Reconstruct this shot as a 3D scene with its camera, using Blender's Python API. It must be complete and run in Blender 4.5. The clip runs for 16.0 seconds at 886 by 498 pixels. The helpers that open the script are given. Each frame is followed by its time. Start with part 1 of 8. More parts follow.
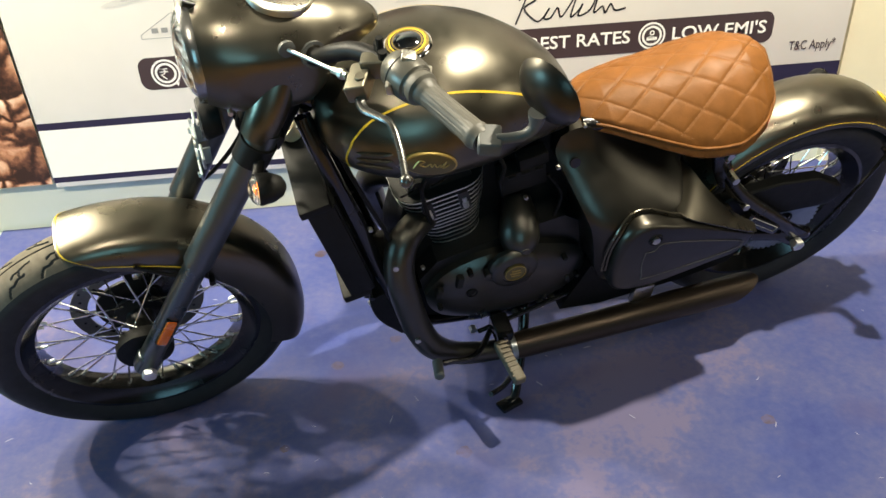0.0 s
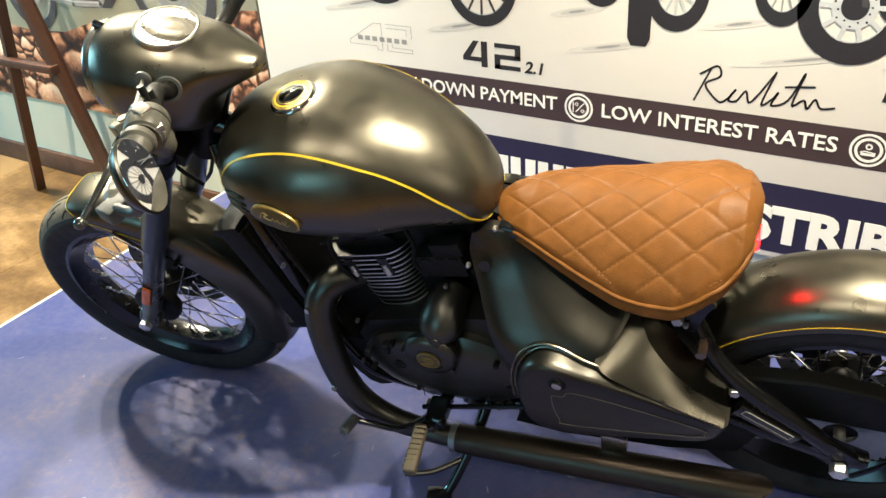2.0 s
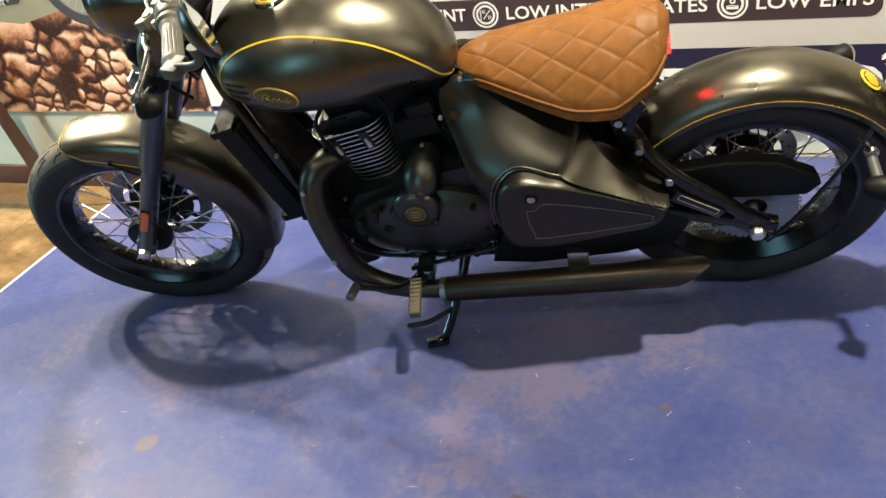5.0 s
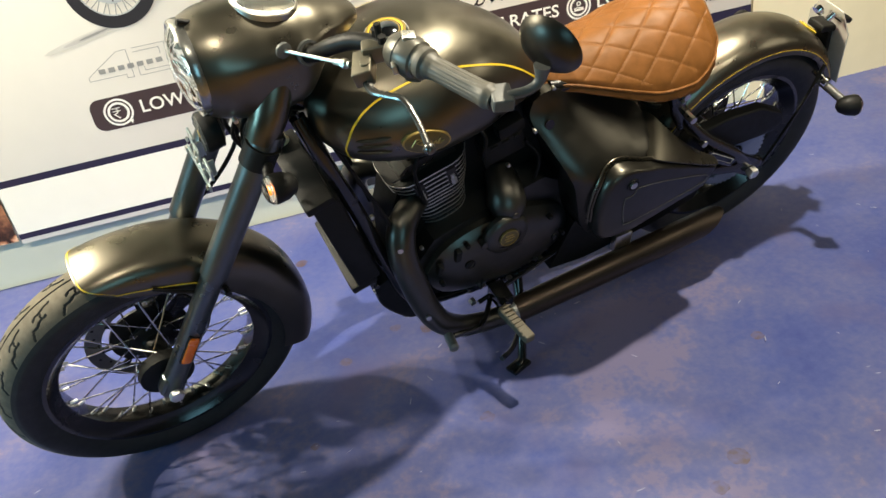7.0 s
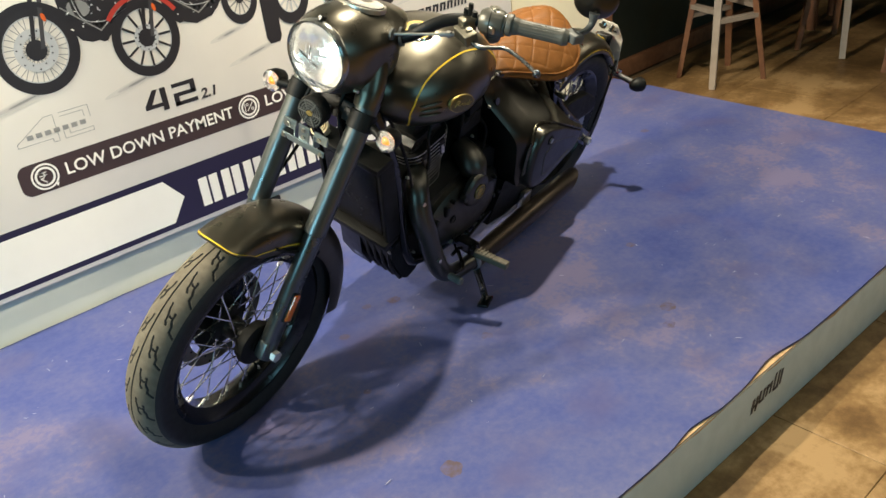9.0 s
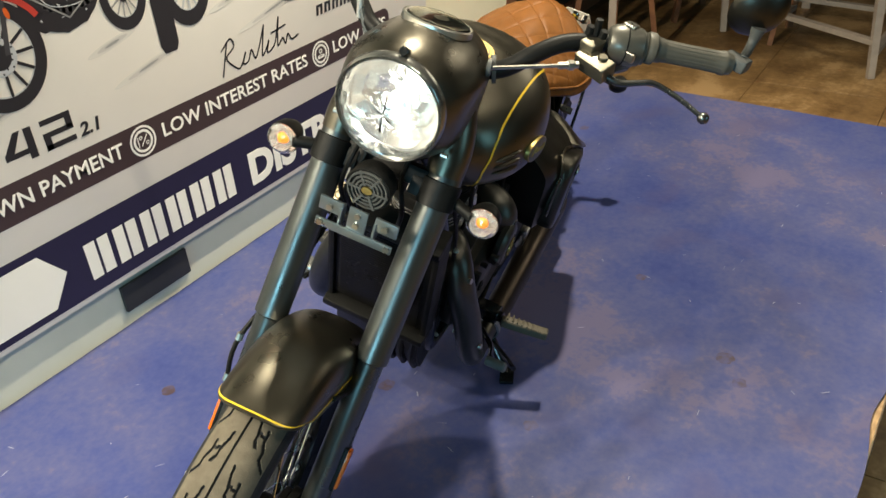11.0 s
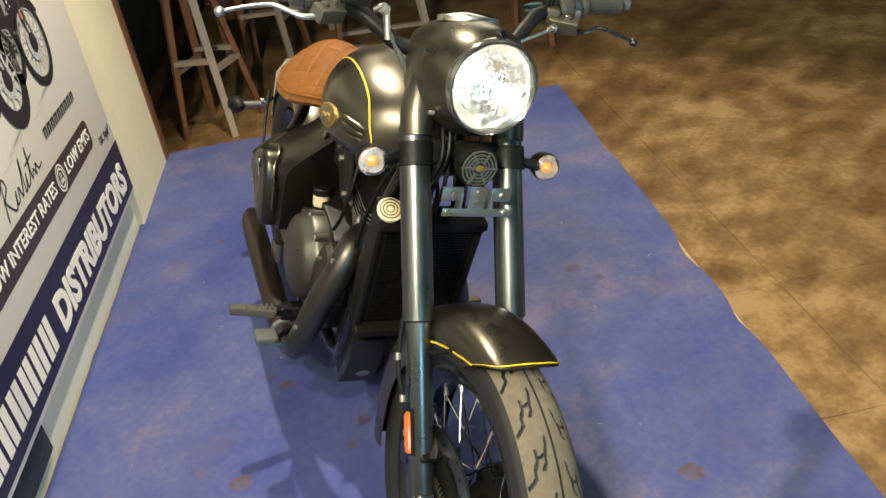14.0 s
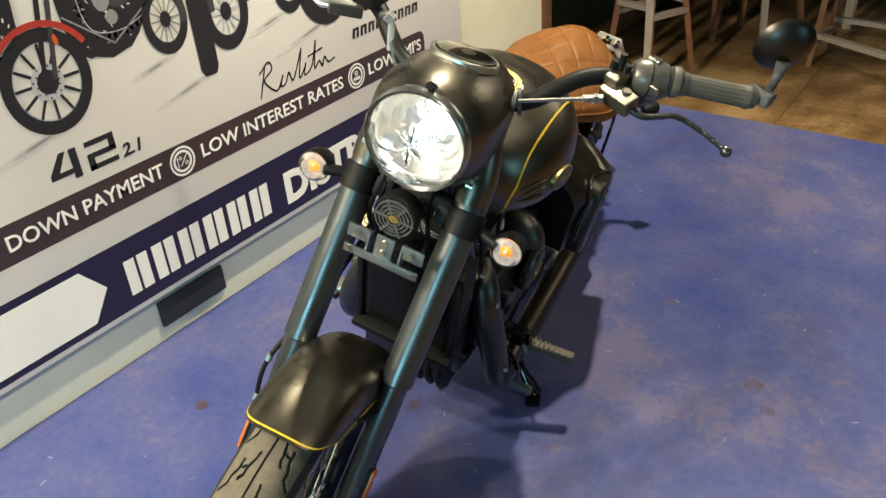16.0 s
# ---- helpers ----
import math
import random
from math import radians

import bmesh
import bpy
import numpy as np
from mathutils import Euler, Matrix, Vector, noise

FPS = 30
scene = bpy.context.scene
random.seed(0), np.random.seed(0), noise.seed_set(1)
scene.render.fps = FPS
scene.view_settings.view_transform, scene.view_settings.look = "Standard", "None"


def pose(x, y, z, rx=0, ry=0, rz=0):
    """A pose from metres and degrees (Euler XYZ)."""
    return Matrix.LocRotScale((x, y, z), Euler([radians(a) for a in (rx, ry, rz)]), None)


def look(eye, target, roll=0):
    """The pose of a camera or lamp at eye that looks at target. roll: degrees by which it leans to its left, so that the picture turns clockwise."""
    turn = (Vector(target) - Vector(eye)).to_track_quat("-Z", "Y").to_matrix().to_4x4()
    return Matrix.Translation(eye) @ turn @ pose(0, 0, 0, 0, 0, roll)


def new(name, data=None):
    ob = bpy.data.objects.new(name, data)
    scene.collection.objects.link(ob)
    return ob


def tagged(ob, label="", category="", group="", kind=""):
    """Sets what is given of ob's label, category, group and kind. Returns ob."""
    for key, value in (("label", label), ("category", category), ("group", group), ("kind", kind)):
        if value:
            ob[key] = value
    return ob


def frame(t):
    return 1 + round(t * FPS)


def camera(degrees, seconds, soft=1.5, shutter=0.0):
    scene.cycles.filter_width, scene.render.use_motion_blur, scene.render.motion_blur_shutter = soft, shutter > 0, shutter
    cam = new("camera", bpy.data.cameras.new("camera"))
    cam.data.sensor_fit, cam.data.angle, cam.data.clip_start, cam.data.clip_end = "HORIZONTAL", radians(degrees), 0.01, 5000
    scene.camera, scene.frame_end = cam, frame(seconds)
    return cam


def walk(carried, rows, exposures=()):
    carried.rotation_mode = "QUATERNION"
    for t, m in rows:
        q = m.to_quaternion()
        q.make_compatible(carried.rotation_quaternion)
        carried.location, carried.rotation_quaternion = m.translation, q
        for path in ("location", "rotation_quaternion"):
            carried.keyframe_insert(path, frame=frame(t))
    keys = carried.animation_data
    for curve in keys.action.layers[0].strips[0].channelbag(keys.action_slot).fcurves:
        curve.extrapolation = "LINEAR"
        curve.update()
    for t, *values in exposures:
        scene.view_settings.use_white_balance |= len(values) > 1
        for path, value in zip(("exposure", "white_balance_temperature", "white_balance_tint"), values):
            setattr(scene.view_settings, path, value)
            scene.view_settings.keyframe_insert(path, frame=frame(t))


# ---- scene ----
cam = camera(56.0, 16.0)
PATH = [
    (0, (0.556, -1.593, 1.346), (0.692, 0.082, 0.261), -2.8),
    (0.5, (0.746, -1.517, 1.322), (0.683, 0.171, 0.252), -0.1),
    (1, (0.945, -1.402, 1.355), (0.648, 0.235, 0.245), 1.2),
    (1.5, (1.263, -1.285, 1.364), (0.582, 0.235, 0.256), -2.0),
    (2, (1.519, -1.234, 1.357), (0.592, 0.213, 0.334), -4.0),
    (2.5, (1.725, -1.412, 1.349), (0.79, 0.11, 0.449), -2.1),
    (3, (1.879, -1.587, 1.362), (0.991, -0.032, 0.473), -1.7),
    (3.5, (2.04, -1.668, 1.331), (1.115, -0.133, 0.442), -4.3),
    (4, (2.019, -1.712, 1.318), (1.105, -0.197, 0.385), -6.8),
    (4.5, (1.761, -1.788, 1.324), (1.01, -0.23, 0.319), -7.3),
    (5, (1.515, -1.657, 1.276), (0.818, -0.109, 0.219), -9.9),
    (5.2, (1.396, -1.604, 1.279), (0.743, -0.054, 0.197), -10.7),
    (7.3, (0.208, -1.712, 1.365), (0.703, -0.083, 0.316), -7.9),
    (7.5, (0.069, -1.747, 1.376), (0.691, -0.141, 0.36), -6.8),
    (8, (-0.257, -1.775, 1.378), (0.632, -0.267, 0.41), -5.8),
    (8.5, (-0.483, -1.855, 1.37), (0.537, -0.419, 0.422), -6.0),
    (9, (-0.652, -1.813, 1.365), (0.463, -0.446, 0.423), -7.0),
    (9.2, (-0.736, -1.739, 1.364), (0.435, -0.422, 0.418), -6.8),
    (11.3, (-0.547, -0.852, 1.358), (0.885, -0.045, 0.219), -4.8),
    (11.5, (-0.619, -0.771, 1.38), (0.851, -0.111, 0.196), -6.4),
    (12, (-0.796, -0.612, 1.377), (0.792, -0.224, 0.225), -10.1),
    (12.5, (-0.937, -0.44, 1.386), (0.693, -0.242, 0.245), -10.3),
    (13, (-0.977, -0.135, 1.349), (0.703, -0.217, 0.266), -4.7),
    (13.5, (-1.004, 0.02, 1.344), (0.69, -0.213, 0.306), -3.7),
    (14, (-0.99, -0.111, 1.393), (0.734, -0.229, 0.386), -9.6),
    (14.5, (-1.052, -0.367, 1.414), (0.717, -0.263, 0.488), -7.8),
    (15, (-0.989, -0.562, 1.42), (0.728, -0.164, 0.476), -4.8),
    (15.5, (-0.802, -0.754, 1.443), (0.789, -0.069, 0.444), -3.1),
    (16, (-0.558, -1.001, 1.39), (0.807, 0.043, 0.365), -4.8),
]
walk(cam, [(t, look(eye, target, roll)) for t, eye, target, roll in PATH],
     [(0, 0.36), (1.5, 0.4), (2, 0.42), (2.5, 0.24), (3.5, 0.2), (4.5, 0.22), (5, 0.34), (7.5, 0.26), (8, 0.28), (8.5, 0.22), (9, 0.03), (11.5, -0.2), (12.5, -0.18), (14, -0.2), (15, -0.27), (16, -0.16)])

# ---- world and lights ----
world = bpy.data.worlds.new("world")
scene.world = world
world.use_nodes = True
world.node_tree.nodes["Background"].inputs[0].default_value = (0.9, 0.85, 0.75, 1)
world.node_tree.nodes["Background"].inputs[1].default_value = 0.006


def lamp(name, kind, power, colour, m, size=0.1, cone=70, blend=0.4):
    data = bpy.data.lights.new(name, kind)
    data.energy, data.color = power, colour
    if kind == "AREA":
        data.shape, data.size = "RECTANGLE", size
        data.size_y = size
    else:
        data.shadow_soft_size = size
    if kind == "SPOT":
        data.spot_size, data.spot_blend = radians(cone), blend
    ob = new(name, data)
    ob.matrix_world = m
    return ob


WARM, COOL = (1.0, 0.905, 0.7), (0.33, 0.78, 1.0)
for eye, power in (((-2.05, 0.48, 2.6), 270), ((-1.6, 0.53, 2.7), 250), ((-1.05, 0.6, 2.85), 200)):
    lamp("wall_spot_lamp", "SPOT", power, WARM, look(eye, (0.2, -0.3, 0.0)), 0.05, 120, 0.5)
lamp("rear_spot_lamp", "SPOT", 470, WARM, look((1.75, -0.14, 2.95), (1.6, -0.2, 0.0)), 0.05, 86, 0.6)
for x, power in ((-1.05, 260), (0.1, 130), (1.15, 62), (2.15, 40)):
    lamp("banner_spot_lamp", "SPOT", power, WARM, look((x, -1.9, 2.95), (x, 0.82, 0.78)), 0.05, 45, 0.6)
# Added fill for the floor by the board; no such lamp is known.
lamp("aisle_fill_light", "SPOT", 85, WARM, look((2.1, -2.3, 2.95), (2.0, -2.0, 0.0)), 0.05, 92, 0.5)
# Added warm fill, no real fixture, for the gleam on the side cover.
lamp("warm_fill_light", "AREA", 15, WARM, look((4.3, -1.35, 2.0), (1.2, -0.25, 0.5)), 1.1)
# Added cool area lights for teal reflections and blue shade; source unseen.
lamp("cool_fill_light", "AREA", 95, COOL, look((-4.6, -1.3, 1.5), (0.3, -0.2, 0.7)), 1.2)
lamp("cool_fill_light", "AREA", 38, COOL, look((0.4, -6.3, 1.6), (0.5, 0, 0.7)), 2.2)


# ---- materials ----
def material(name, colour, rough=0.5, metal=0.0, grain=0.0, scale=30.0, bump=0.0, bump_scale=200.0, second=None, coat=0.0, spread=0.35, object_random=0.0, spec=0.5, island=0.0):
    """A principled material with two scales of mottling, fine relief and a little change from piece to piece."""
    m = bpy.data.materials.new(name)
    m.use_nodes = True
    nt = m.node_tree
    b = nt.nodes["Principled BSDF"]
    b.inputs["Roughness"].default_value, b.inputs["Metallic"].default_value = rough, metal
    b.inputs["Coat Weight"].default_value = coat
    b.inputs["Coat Roughness"].default_value = 0.15
    b.inputs["Specular IOR Level"].default_value = spec
    second = second or tuple(c * (1 - spread) for c in colour)
    tc = nt.nodes.new("ShaderNodeTexCoord")
    if grain > 0:
        n1, n2 = nt.nodes.new("ShaderNodeTexNoise"), nt.nodes.new("ShaderNodeTexNoise")
        n1.inputs["Scale"].default_value, n2.inputs["Scale"].default_value = scale * 0.12, scale
        n1.inputs["Detail"].default_value = n2.inputs["Detail"].default_value = 6
        add = nt.nodes.new("ShaderNodeMath")
        add.operation = "ADD"
        ramp = nt.nodes.new("ShaderNodeMapRange")
        ramp.inputs["From Min"].default_value, ramp.inputs["From Max"].default_value = 0.78, 1.22
        mix = nt.nodes.new("ShaderNodeMix")
        mix.data_type = "RGBA"
        mix.inputs[6].default_value, mix.inputs[7].default_value = (*colour, 1), (*[c + (d - c) * grain for c, d in zip(colour, second)], 1)
        nt.links.new(tc.outputs["Object"], n1.inputs["Vector"])
        nt.links.new(tc.outputs["Object"], n2.inputs["Vector"])
        nt.links.new(n1.outputs["Fac"], add.inputs[0])
        nt.links.new(n2.outputs["Fac"], add.inputs[1])
        nt.links.new(add.outputs[0], ramp.inputs["Value"])
        nt.links.new(ramp.outputs[0], mix.inputs[0])
        out = mix.outputs[2]
        rr = nt.nodes.new("ShaderNodeMapRange")
        rr.inputs["To Min"].default_value, rr.inputs["To Max"].default_value = max(0.02, rough - 0.06), min(1, rough + 0.06)
        nt.links.new(ramp.outputs[0], rr.inputs["Value"])
        nt.links.new(rr.outputs[0], b.inputs["Roughness"])
    else:
        rgb = nt.nodes.new("ShaderNodeRGB")
        rgb.outputs[0].default_value = (*colour, 1)
        out = rgb.outputs[0]
    if object_random or island:
        hsv = nt.nodes.new("ShaderNodeHueSaturation")
        mr = nt.nodes.new("ShaderNodeMapRange")
        amount = object_random or island
        mr.inputs["To Min"].default_value, mr.inputs["To Max"].default_value = 1 - amount, 1 + amount
        if object_random:
            info = nt.nodes.new("ShaderNodeObjectInfo")
            nt.links.new(info.outputs["Random"], mr.inputs["Value"])
        else:
            info = nt.nodes.new("ShaderNodeNewGeometry")
            nt.links.new(info.outputs["Random Per Island"], mr.inputs["Value"])
        nt.links.new(mr.outputs[0], hsv.inputs["Value"])
        nt.links.new(out, hsv.inputs["Color"])
        out = hsv.outputs[0]
    nt.links.new(out, b.inputs["Base Color"])
    if bump > 0:
        nb, bp = nt.nodes.new("ShaderNodeTexNoise"), nt.nodes.new("ShaderNodeBump")
        nb.inputs["Scale"].default_value, nb.inputs["Detail"].default_value = bump_scale, 4
        bp.inputs["Strength"].default_value, bp.inputs["Distance"].default_value = bump, 0.002
        nt.links.new(tc.outputs["Object"], nb.inputs["Vector"])
        nt.links.new(nb.outputs["Fac"], bp.inputs["Height"])
        nt.links.new(bp.outputs[0], b.inputs["Normal"])
    return m


def glowing(name, colour, strength):
    m = material(name, colour, 0.3)
    b = m.node_tree.nodes["Principled BSDF"]
    b.inputs["Emission Color"].default_value = (*colour, 1)
    b.inputs["Emission Strength"].default_value = strength
    return m


def clear(name, colour=(1, 1, 1), rough=0.02):
    m = material(name, colour, rough)
    m.node_tree.nodes["Principled BSDF"].inputs["Transmission Weight"].default_value = 1.0
    return m


SATIN = material("satin_black_metallic_paint", (0.128, 0.116, 0.09), 0.315, 0.95, 0.12, 25)
FORK_PAINT = material("satin_black_fork_paint", (0.112, 0.122, 0.12), 0.33, 0.9, 0.12, 25)
MATT = material("matt_black_plastic", (0.0065, 0.0065, 0.006), 0.5, 0.0, 0.3, 50, 0.08, 700, spec=0.2)
ENGINE_BLACK = material("engine_black_coating", (0.007, 0.007, 0.0066), 0.4, 0.0, 0.4, 40, 0.1, 500)
GLOSS_BLACK = material("gloss_black_paint", (0.005, 0.005, 0.005), 0.22, 0.0, 0.2, 40, coat=0.2)
BRIGHT = material("machined_aluminium", (0.8, 0.79, 0.76), 0.42, 1.0, 0.3, 80)
CHROME = material("chrome_plating", (0.8, 0.79, 0.76), 0.1, 1.0, 0.15, 60)
STEEL = material("zinc_plated_steel", (0.55, 0.53, 0.47), 0.33, 1.0, 0.3, 80)
DISC_STEEL = material("brushed_disc_steel", (0.22, 0.22, 0.215), 0.34, 1.0, 0.3, 80)
BROWN_STEEL = material("bracket_steel", (0.34, 0.37, 0.38), 0.36, 0.85, 0.3, 60)
RUBBER = material("tyre_rubber", (0.012, 0.012, 0.012), 0.66, 0.0, 0.3, 50, 0.25, 400)
DUSTY = material("dusty_tyre_tread", (0.15, 0.125, 0.088), 0.85, 0.0, 0.7, 60, 0.3, 400)
SWITCH_GREY = material("satin_grey_switch", (0.1, 0.096, 0.08), 0.36, 0.4, 0.3, 60)
GRIP_RUBBER = material("olive_grey_grip_rubber", (0.08, 0.075, 0.06), 0.5, 0.0, 0.3, 80, 0.12, 600)
PERCH = material("satin_pale_bronze_perch", (0.18, 0.165, 0.125), 0.4, 0.9, 0.3, 60)
GRIP = material("grip_rubber", (0.075, 0.078, 0.075), 0.45, 0.0, 0.3, 80, 0.15, 600)
LEATHER = material("tan_leather", (0.19, 0.074, 0.018), 0.48, 0.0, 0.7, 45, 0.25, 380, second=(0.12, 0.046, 0.007), spec=0.17)
THREAD = material("tan_thread", (0.2, 0.08, 0.02), 0.7, 0, 0.3, 60)
YELLOW = material("yellow_pinstripe", (0.72, 0.5, 0.03), 0.4, 0, 0.2, 90)
GOLD = material("brushed_gold_badge", (0.5, 0.37, 0.12), 0.38, 0.8, 0.4, 90, second=(0.2, 0.15, 0.05))
GOLD_DARK = material("dark_badge_enamel", (0.13, 0.1, 0.035), 0.4, 0.4, 0.3, 80)
AMBER = material("amber_reflector", (0.8, 0.16, 0.01), 0.25, 0, 0.3, 80, coat=0.5)
RED_LAMP = glowing("red_tail_lamp", (1.0, 0.0015, 0.002), 60.0)
LAMP_WHITE = material("bright_lamp_reflector", (0.82, 0.78, 0.74), 0.22, 0.85, 0.2, 60)
COVER = material("satin_black_cover_paint", (0.06, 0.056, 0.047), 0.36, 0.93, 0.15, 25)
CASE = material("satin_black_engine_case", (0.08, 0.077, 0.068), 0.37, 0.9, 0.3, 40, 0.05, 500)
CLUTCH = material("satin_bronze_black_case", (0.11, 0.104, 0.09), 0.4, 0.88, 0.35, 40, 0.06, 400)
LEVER = material("satin_grey_lever", (0.13, 0.13, 0.125), 0.25, 0.9, 0.2, 60)
PIPE = material("bronze_black_silencer", (0.06, 0.045, 0.034), 0.4, 0.8, 0.3, 30)
# Darker copy of the machined metal, for fin edges in shade.
SHADED_FIN_EDGE = material("shaded_machined_fin_edge", (0.3, 0.29, 0.27), 0.45, 1.0, 0.3, 80)
BULB = glowing("headlamp_bulb", (1.0, 0.97, 0.9), 9.0)
# Indicators are off; a faint glow is added so the amber shows.
AMBER_BULB = glowing("glowing_amber_bulb", (1.0, 0.24, 0.02), 0.22)
# The bowl's own glow stands in for bulb light it would reflect.
GLOWING_BOWL = glowing("glowing_headlamp_bowl", (0.95, 0.93, 0.86), 0.16)
GLOWING_BOWL.node_tree.nodes["Principled BSDF"].inputs["Metallic"].default_value = 1.0
GLOWING_BOWL.node_tree.nodes["Principled BSDF"].inputs["Roughness"].default_value = 0.22
RING = material("gloss_gunmetal_ring", (0.32, 0.32, 0.3), 0.2, 0.9, 0.2, 40)
GLASS = clear("headlamp_glass")
BRACKET = material("blued_steel_bracket", (0.36, 0.42, 0.44), 0.3, 0.9, 0.3, 60)
THIN_GLASS = clear("gauge_glass")
THIN_GLASS.node_tree.nodes["Principled BSDF"].inputs["IOR"].default_value = 1.12
LENS = clear("clear_indicator_lens", (1, 0.93, 0.88), 0.08)
MIRROR_DARK = material("dark_polished_dome", (0.3, 0.31, 0.33), 0.12, 1.0, 0.2, 40)
MIRROR = material("mirror_glass", (0.9, 0.9, 0.9), 0.02, 1.0)
CREAM_CUP = material("cream_plastic", (0.72, 0.6, 0.4), 0.45, 0, 0.2, 60)
GREY_PLATE = material("blank_grey_plate", (0.5, 0.49, 0.43), 0.45, 0.0, 0.3, 60)
TRIM_GREY = material("dull_grey_trim", (0.15, 0.14, 0.12), 0.45, 0.3, 0.3, 60)
TEXT_DARK = material("gauge_print", (0.02, 0.02, 0.03), 0.5)

BANNER = material("banner_vinyl_cream", (0.77, 0.71, 0.64), 0.42, 0, 0.12, 8, 0.04, 60)
PURPLE = material("banner_plum_ink", (0.055, 0.034, 0.036), 0.42, 0, 0.15, 10)
NAVY = material("banner_navy_ink", (0.02, 0.016, 0.045), 0.42, 0, 0.15, 10)
WHITE_INK = material("banner_white_ink", (0.86, 0.83, 0.77), 0.45, 0, 0.06, 20)
DARK_INK = material("banner_black_ink", (0.025, 0.022, 0.026), 0.42, 0, 0.3, 30)
GREY_INK = material("banner_grey_ink", (0.3, 0.29, 0.28), 0.42, 0, 0.3, 30)
SHADE_INK = material("banner_printed_ground_grey", (0.55, 0.51, 0.48), 0.42, 0, 0.3, 14)
MAROON_INK = material("banner_maroon_ink", (0.16, 0.03, 0.035), 0.4, 0, 0.4, 20)
RED_INK = material("banner_red_ink", (0.5, 0.05, 0.035), 0.4, 0, 0.3, 20)
GREEN_INK = material("banner_olive_ink", (0.05, 0.07, 0.04), 0.4, 0, 0.4, 20)
SILVER_INK = material("banner_silver_ink", (0.52, 0.52, 0.53), 0.4, 0, 0.3, 30)
ORANGE_INK = material("banner_orange_ink", (0.7, 0.12, 0.02), 0.4, 0, 0.2, 30)
SOFT_SHADE = material("banner_printed_soft_grey", (0.66, 0.62, 0.57), 0.42, 0, 0.2, 14)
SOOT_INK = material("banner_soot_ink", (0.06, 0.055, 0.06), 0.42, 0, 0.4, 40)
GAUGE = material("silver_gauge_face", (0.86, 0.86, 0.84), 0.4, 0.1, 0.5, 60)
SKY_INK = material("printed_grey_green_haze", (0.4, 0.38, 0.28), 0.42, 0, 0.5, 9)

# The greenish tint puts the cool light into the pale paint.
WALL = material("pale_wall_cool_tint", (0.72, 0.72, 0.6), 0.6, 0, 0.25, 10, 0.08, 80, second=(0.58, 0.6, 0.5))
CREAM = material("cream_painted_wall", (0.82, 0.72, 0.5), 0.6, 0, 0.2, 10, 0.08, 80)
# Colours of the unseen walls and ceiling, kept dark to cut bounced light.
ROOM = material("dark_unseen_wall_paint", (0.08, 0.068, 0.055), 0.7, 0, 0.3, 6, 0.05, 60)
CEIL = material("dark_unseen_ceiling_paint", (0.07, 0.064, 0.058), 0.8, 0, 0.2, 6)
SLATE = material("dark_green_board", (0.02, 0.03, 0.024), 0.4, 0, 0.5, 9)
WOOD = material("brown_wood", (0.22, 0.1, 0.05), 0.42, 0, 0.6, 26, 0.08, 120, second=(0.1, 0.04, 0.02))
DARK_WOOD = material("dark_stained_wood", (0.1, 0.045, 0.028), 0.4, 0, 0.6, 26, 0.08, 120)
PALE_WOOD = material("grey_wood", (0.33, 0.27, 0.22), 0.5, 0, 0.5, 26, 0.08, 120)
CONCRETE = material("pale_board_paint", (0.6, 0.63, 0.58), 0.6, 0, 0.4, 18, 0.15, 120, second=(0.42, 0.46, 0.42))
PLY = material("raw_plywood_edge", (0.55, 0.36, 0.18), 0.75, 0, 0.6, 40, 0.3, 200, second=(0.22, 0.12, 0.06))
SLOT = material("recess_black", (0.003, 0.003, 0.003), 0.7)
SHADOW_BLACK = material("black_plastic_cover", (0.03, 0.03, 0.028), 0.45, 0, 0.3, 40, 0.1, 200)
MAROON_SEAT = material("maroon_vinyl", (0.12, 0.02, 0.025), 0.35, 0, 0.3, 20)
TEAL = material("teal_glaze", (0.05, 0.2, 0.2), 0.3, 0, 0.3, 20)


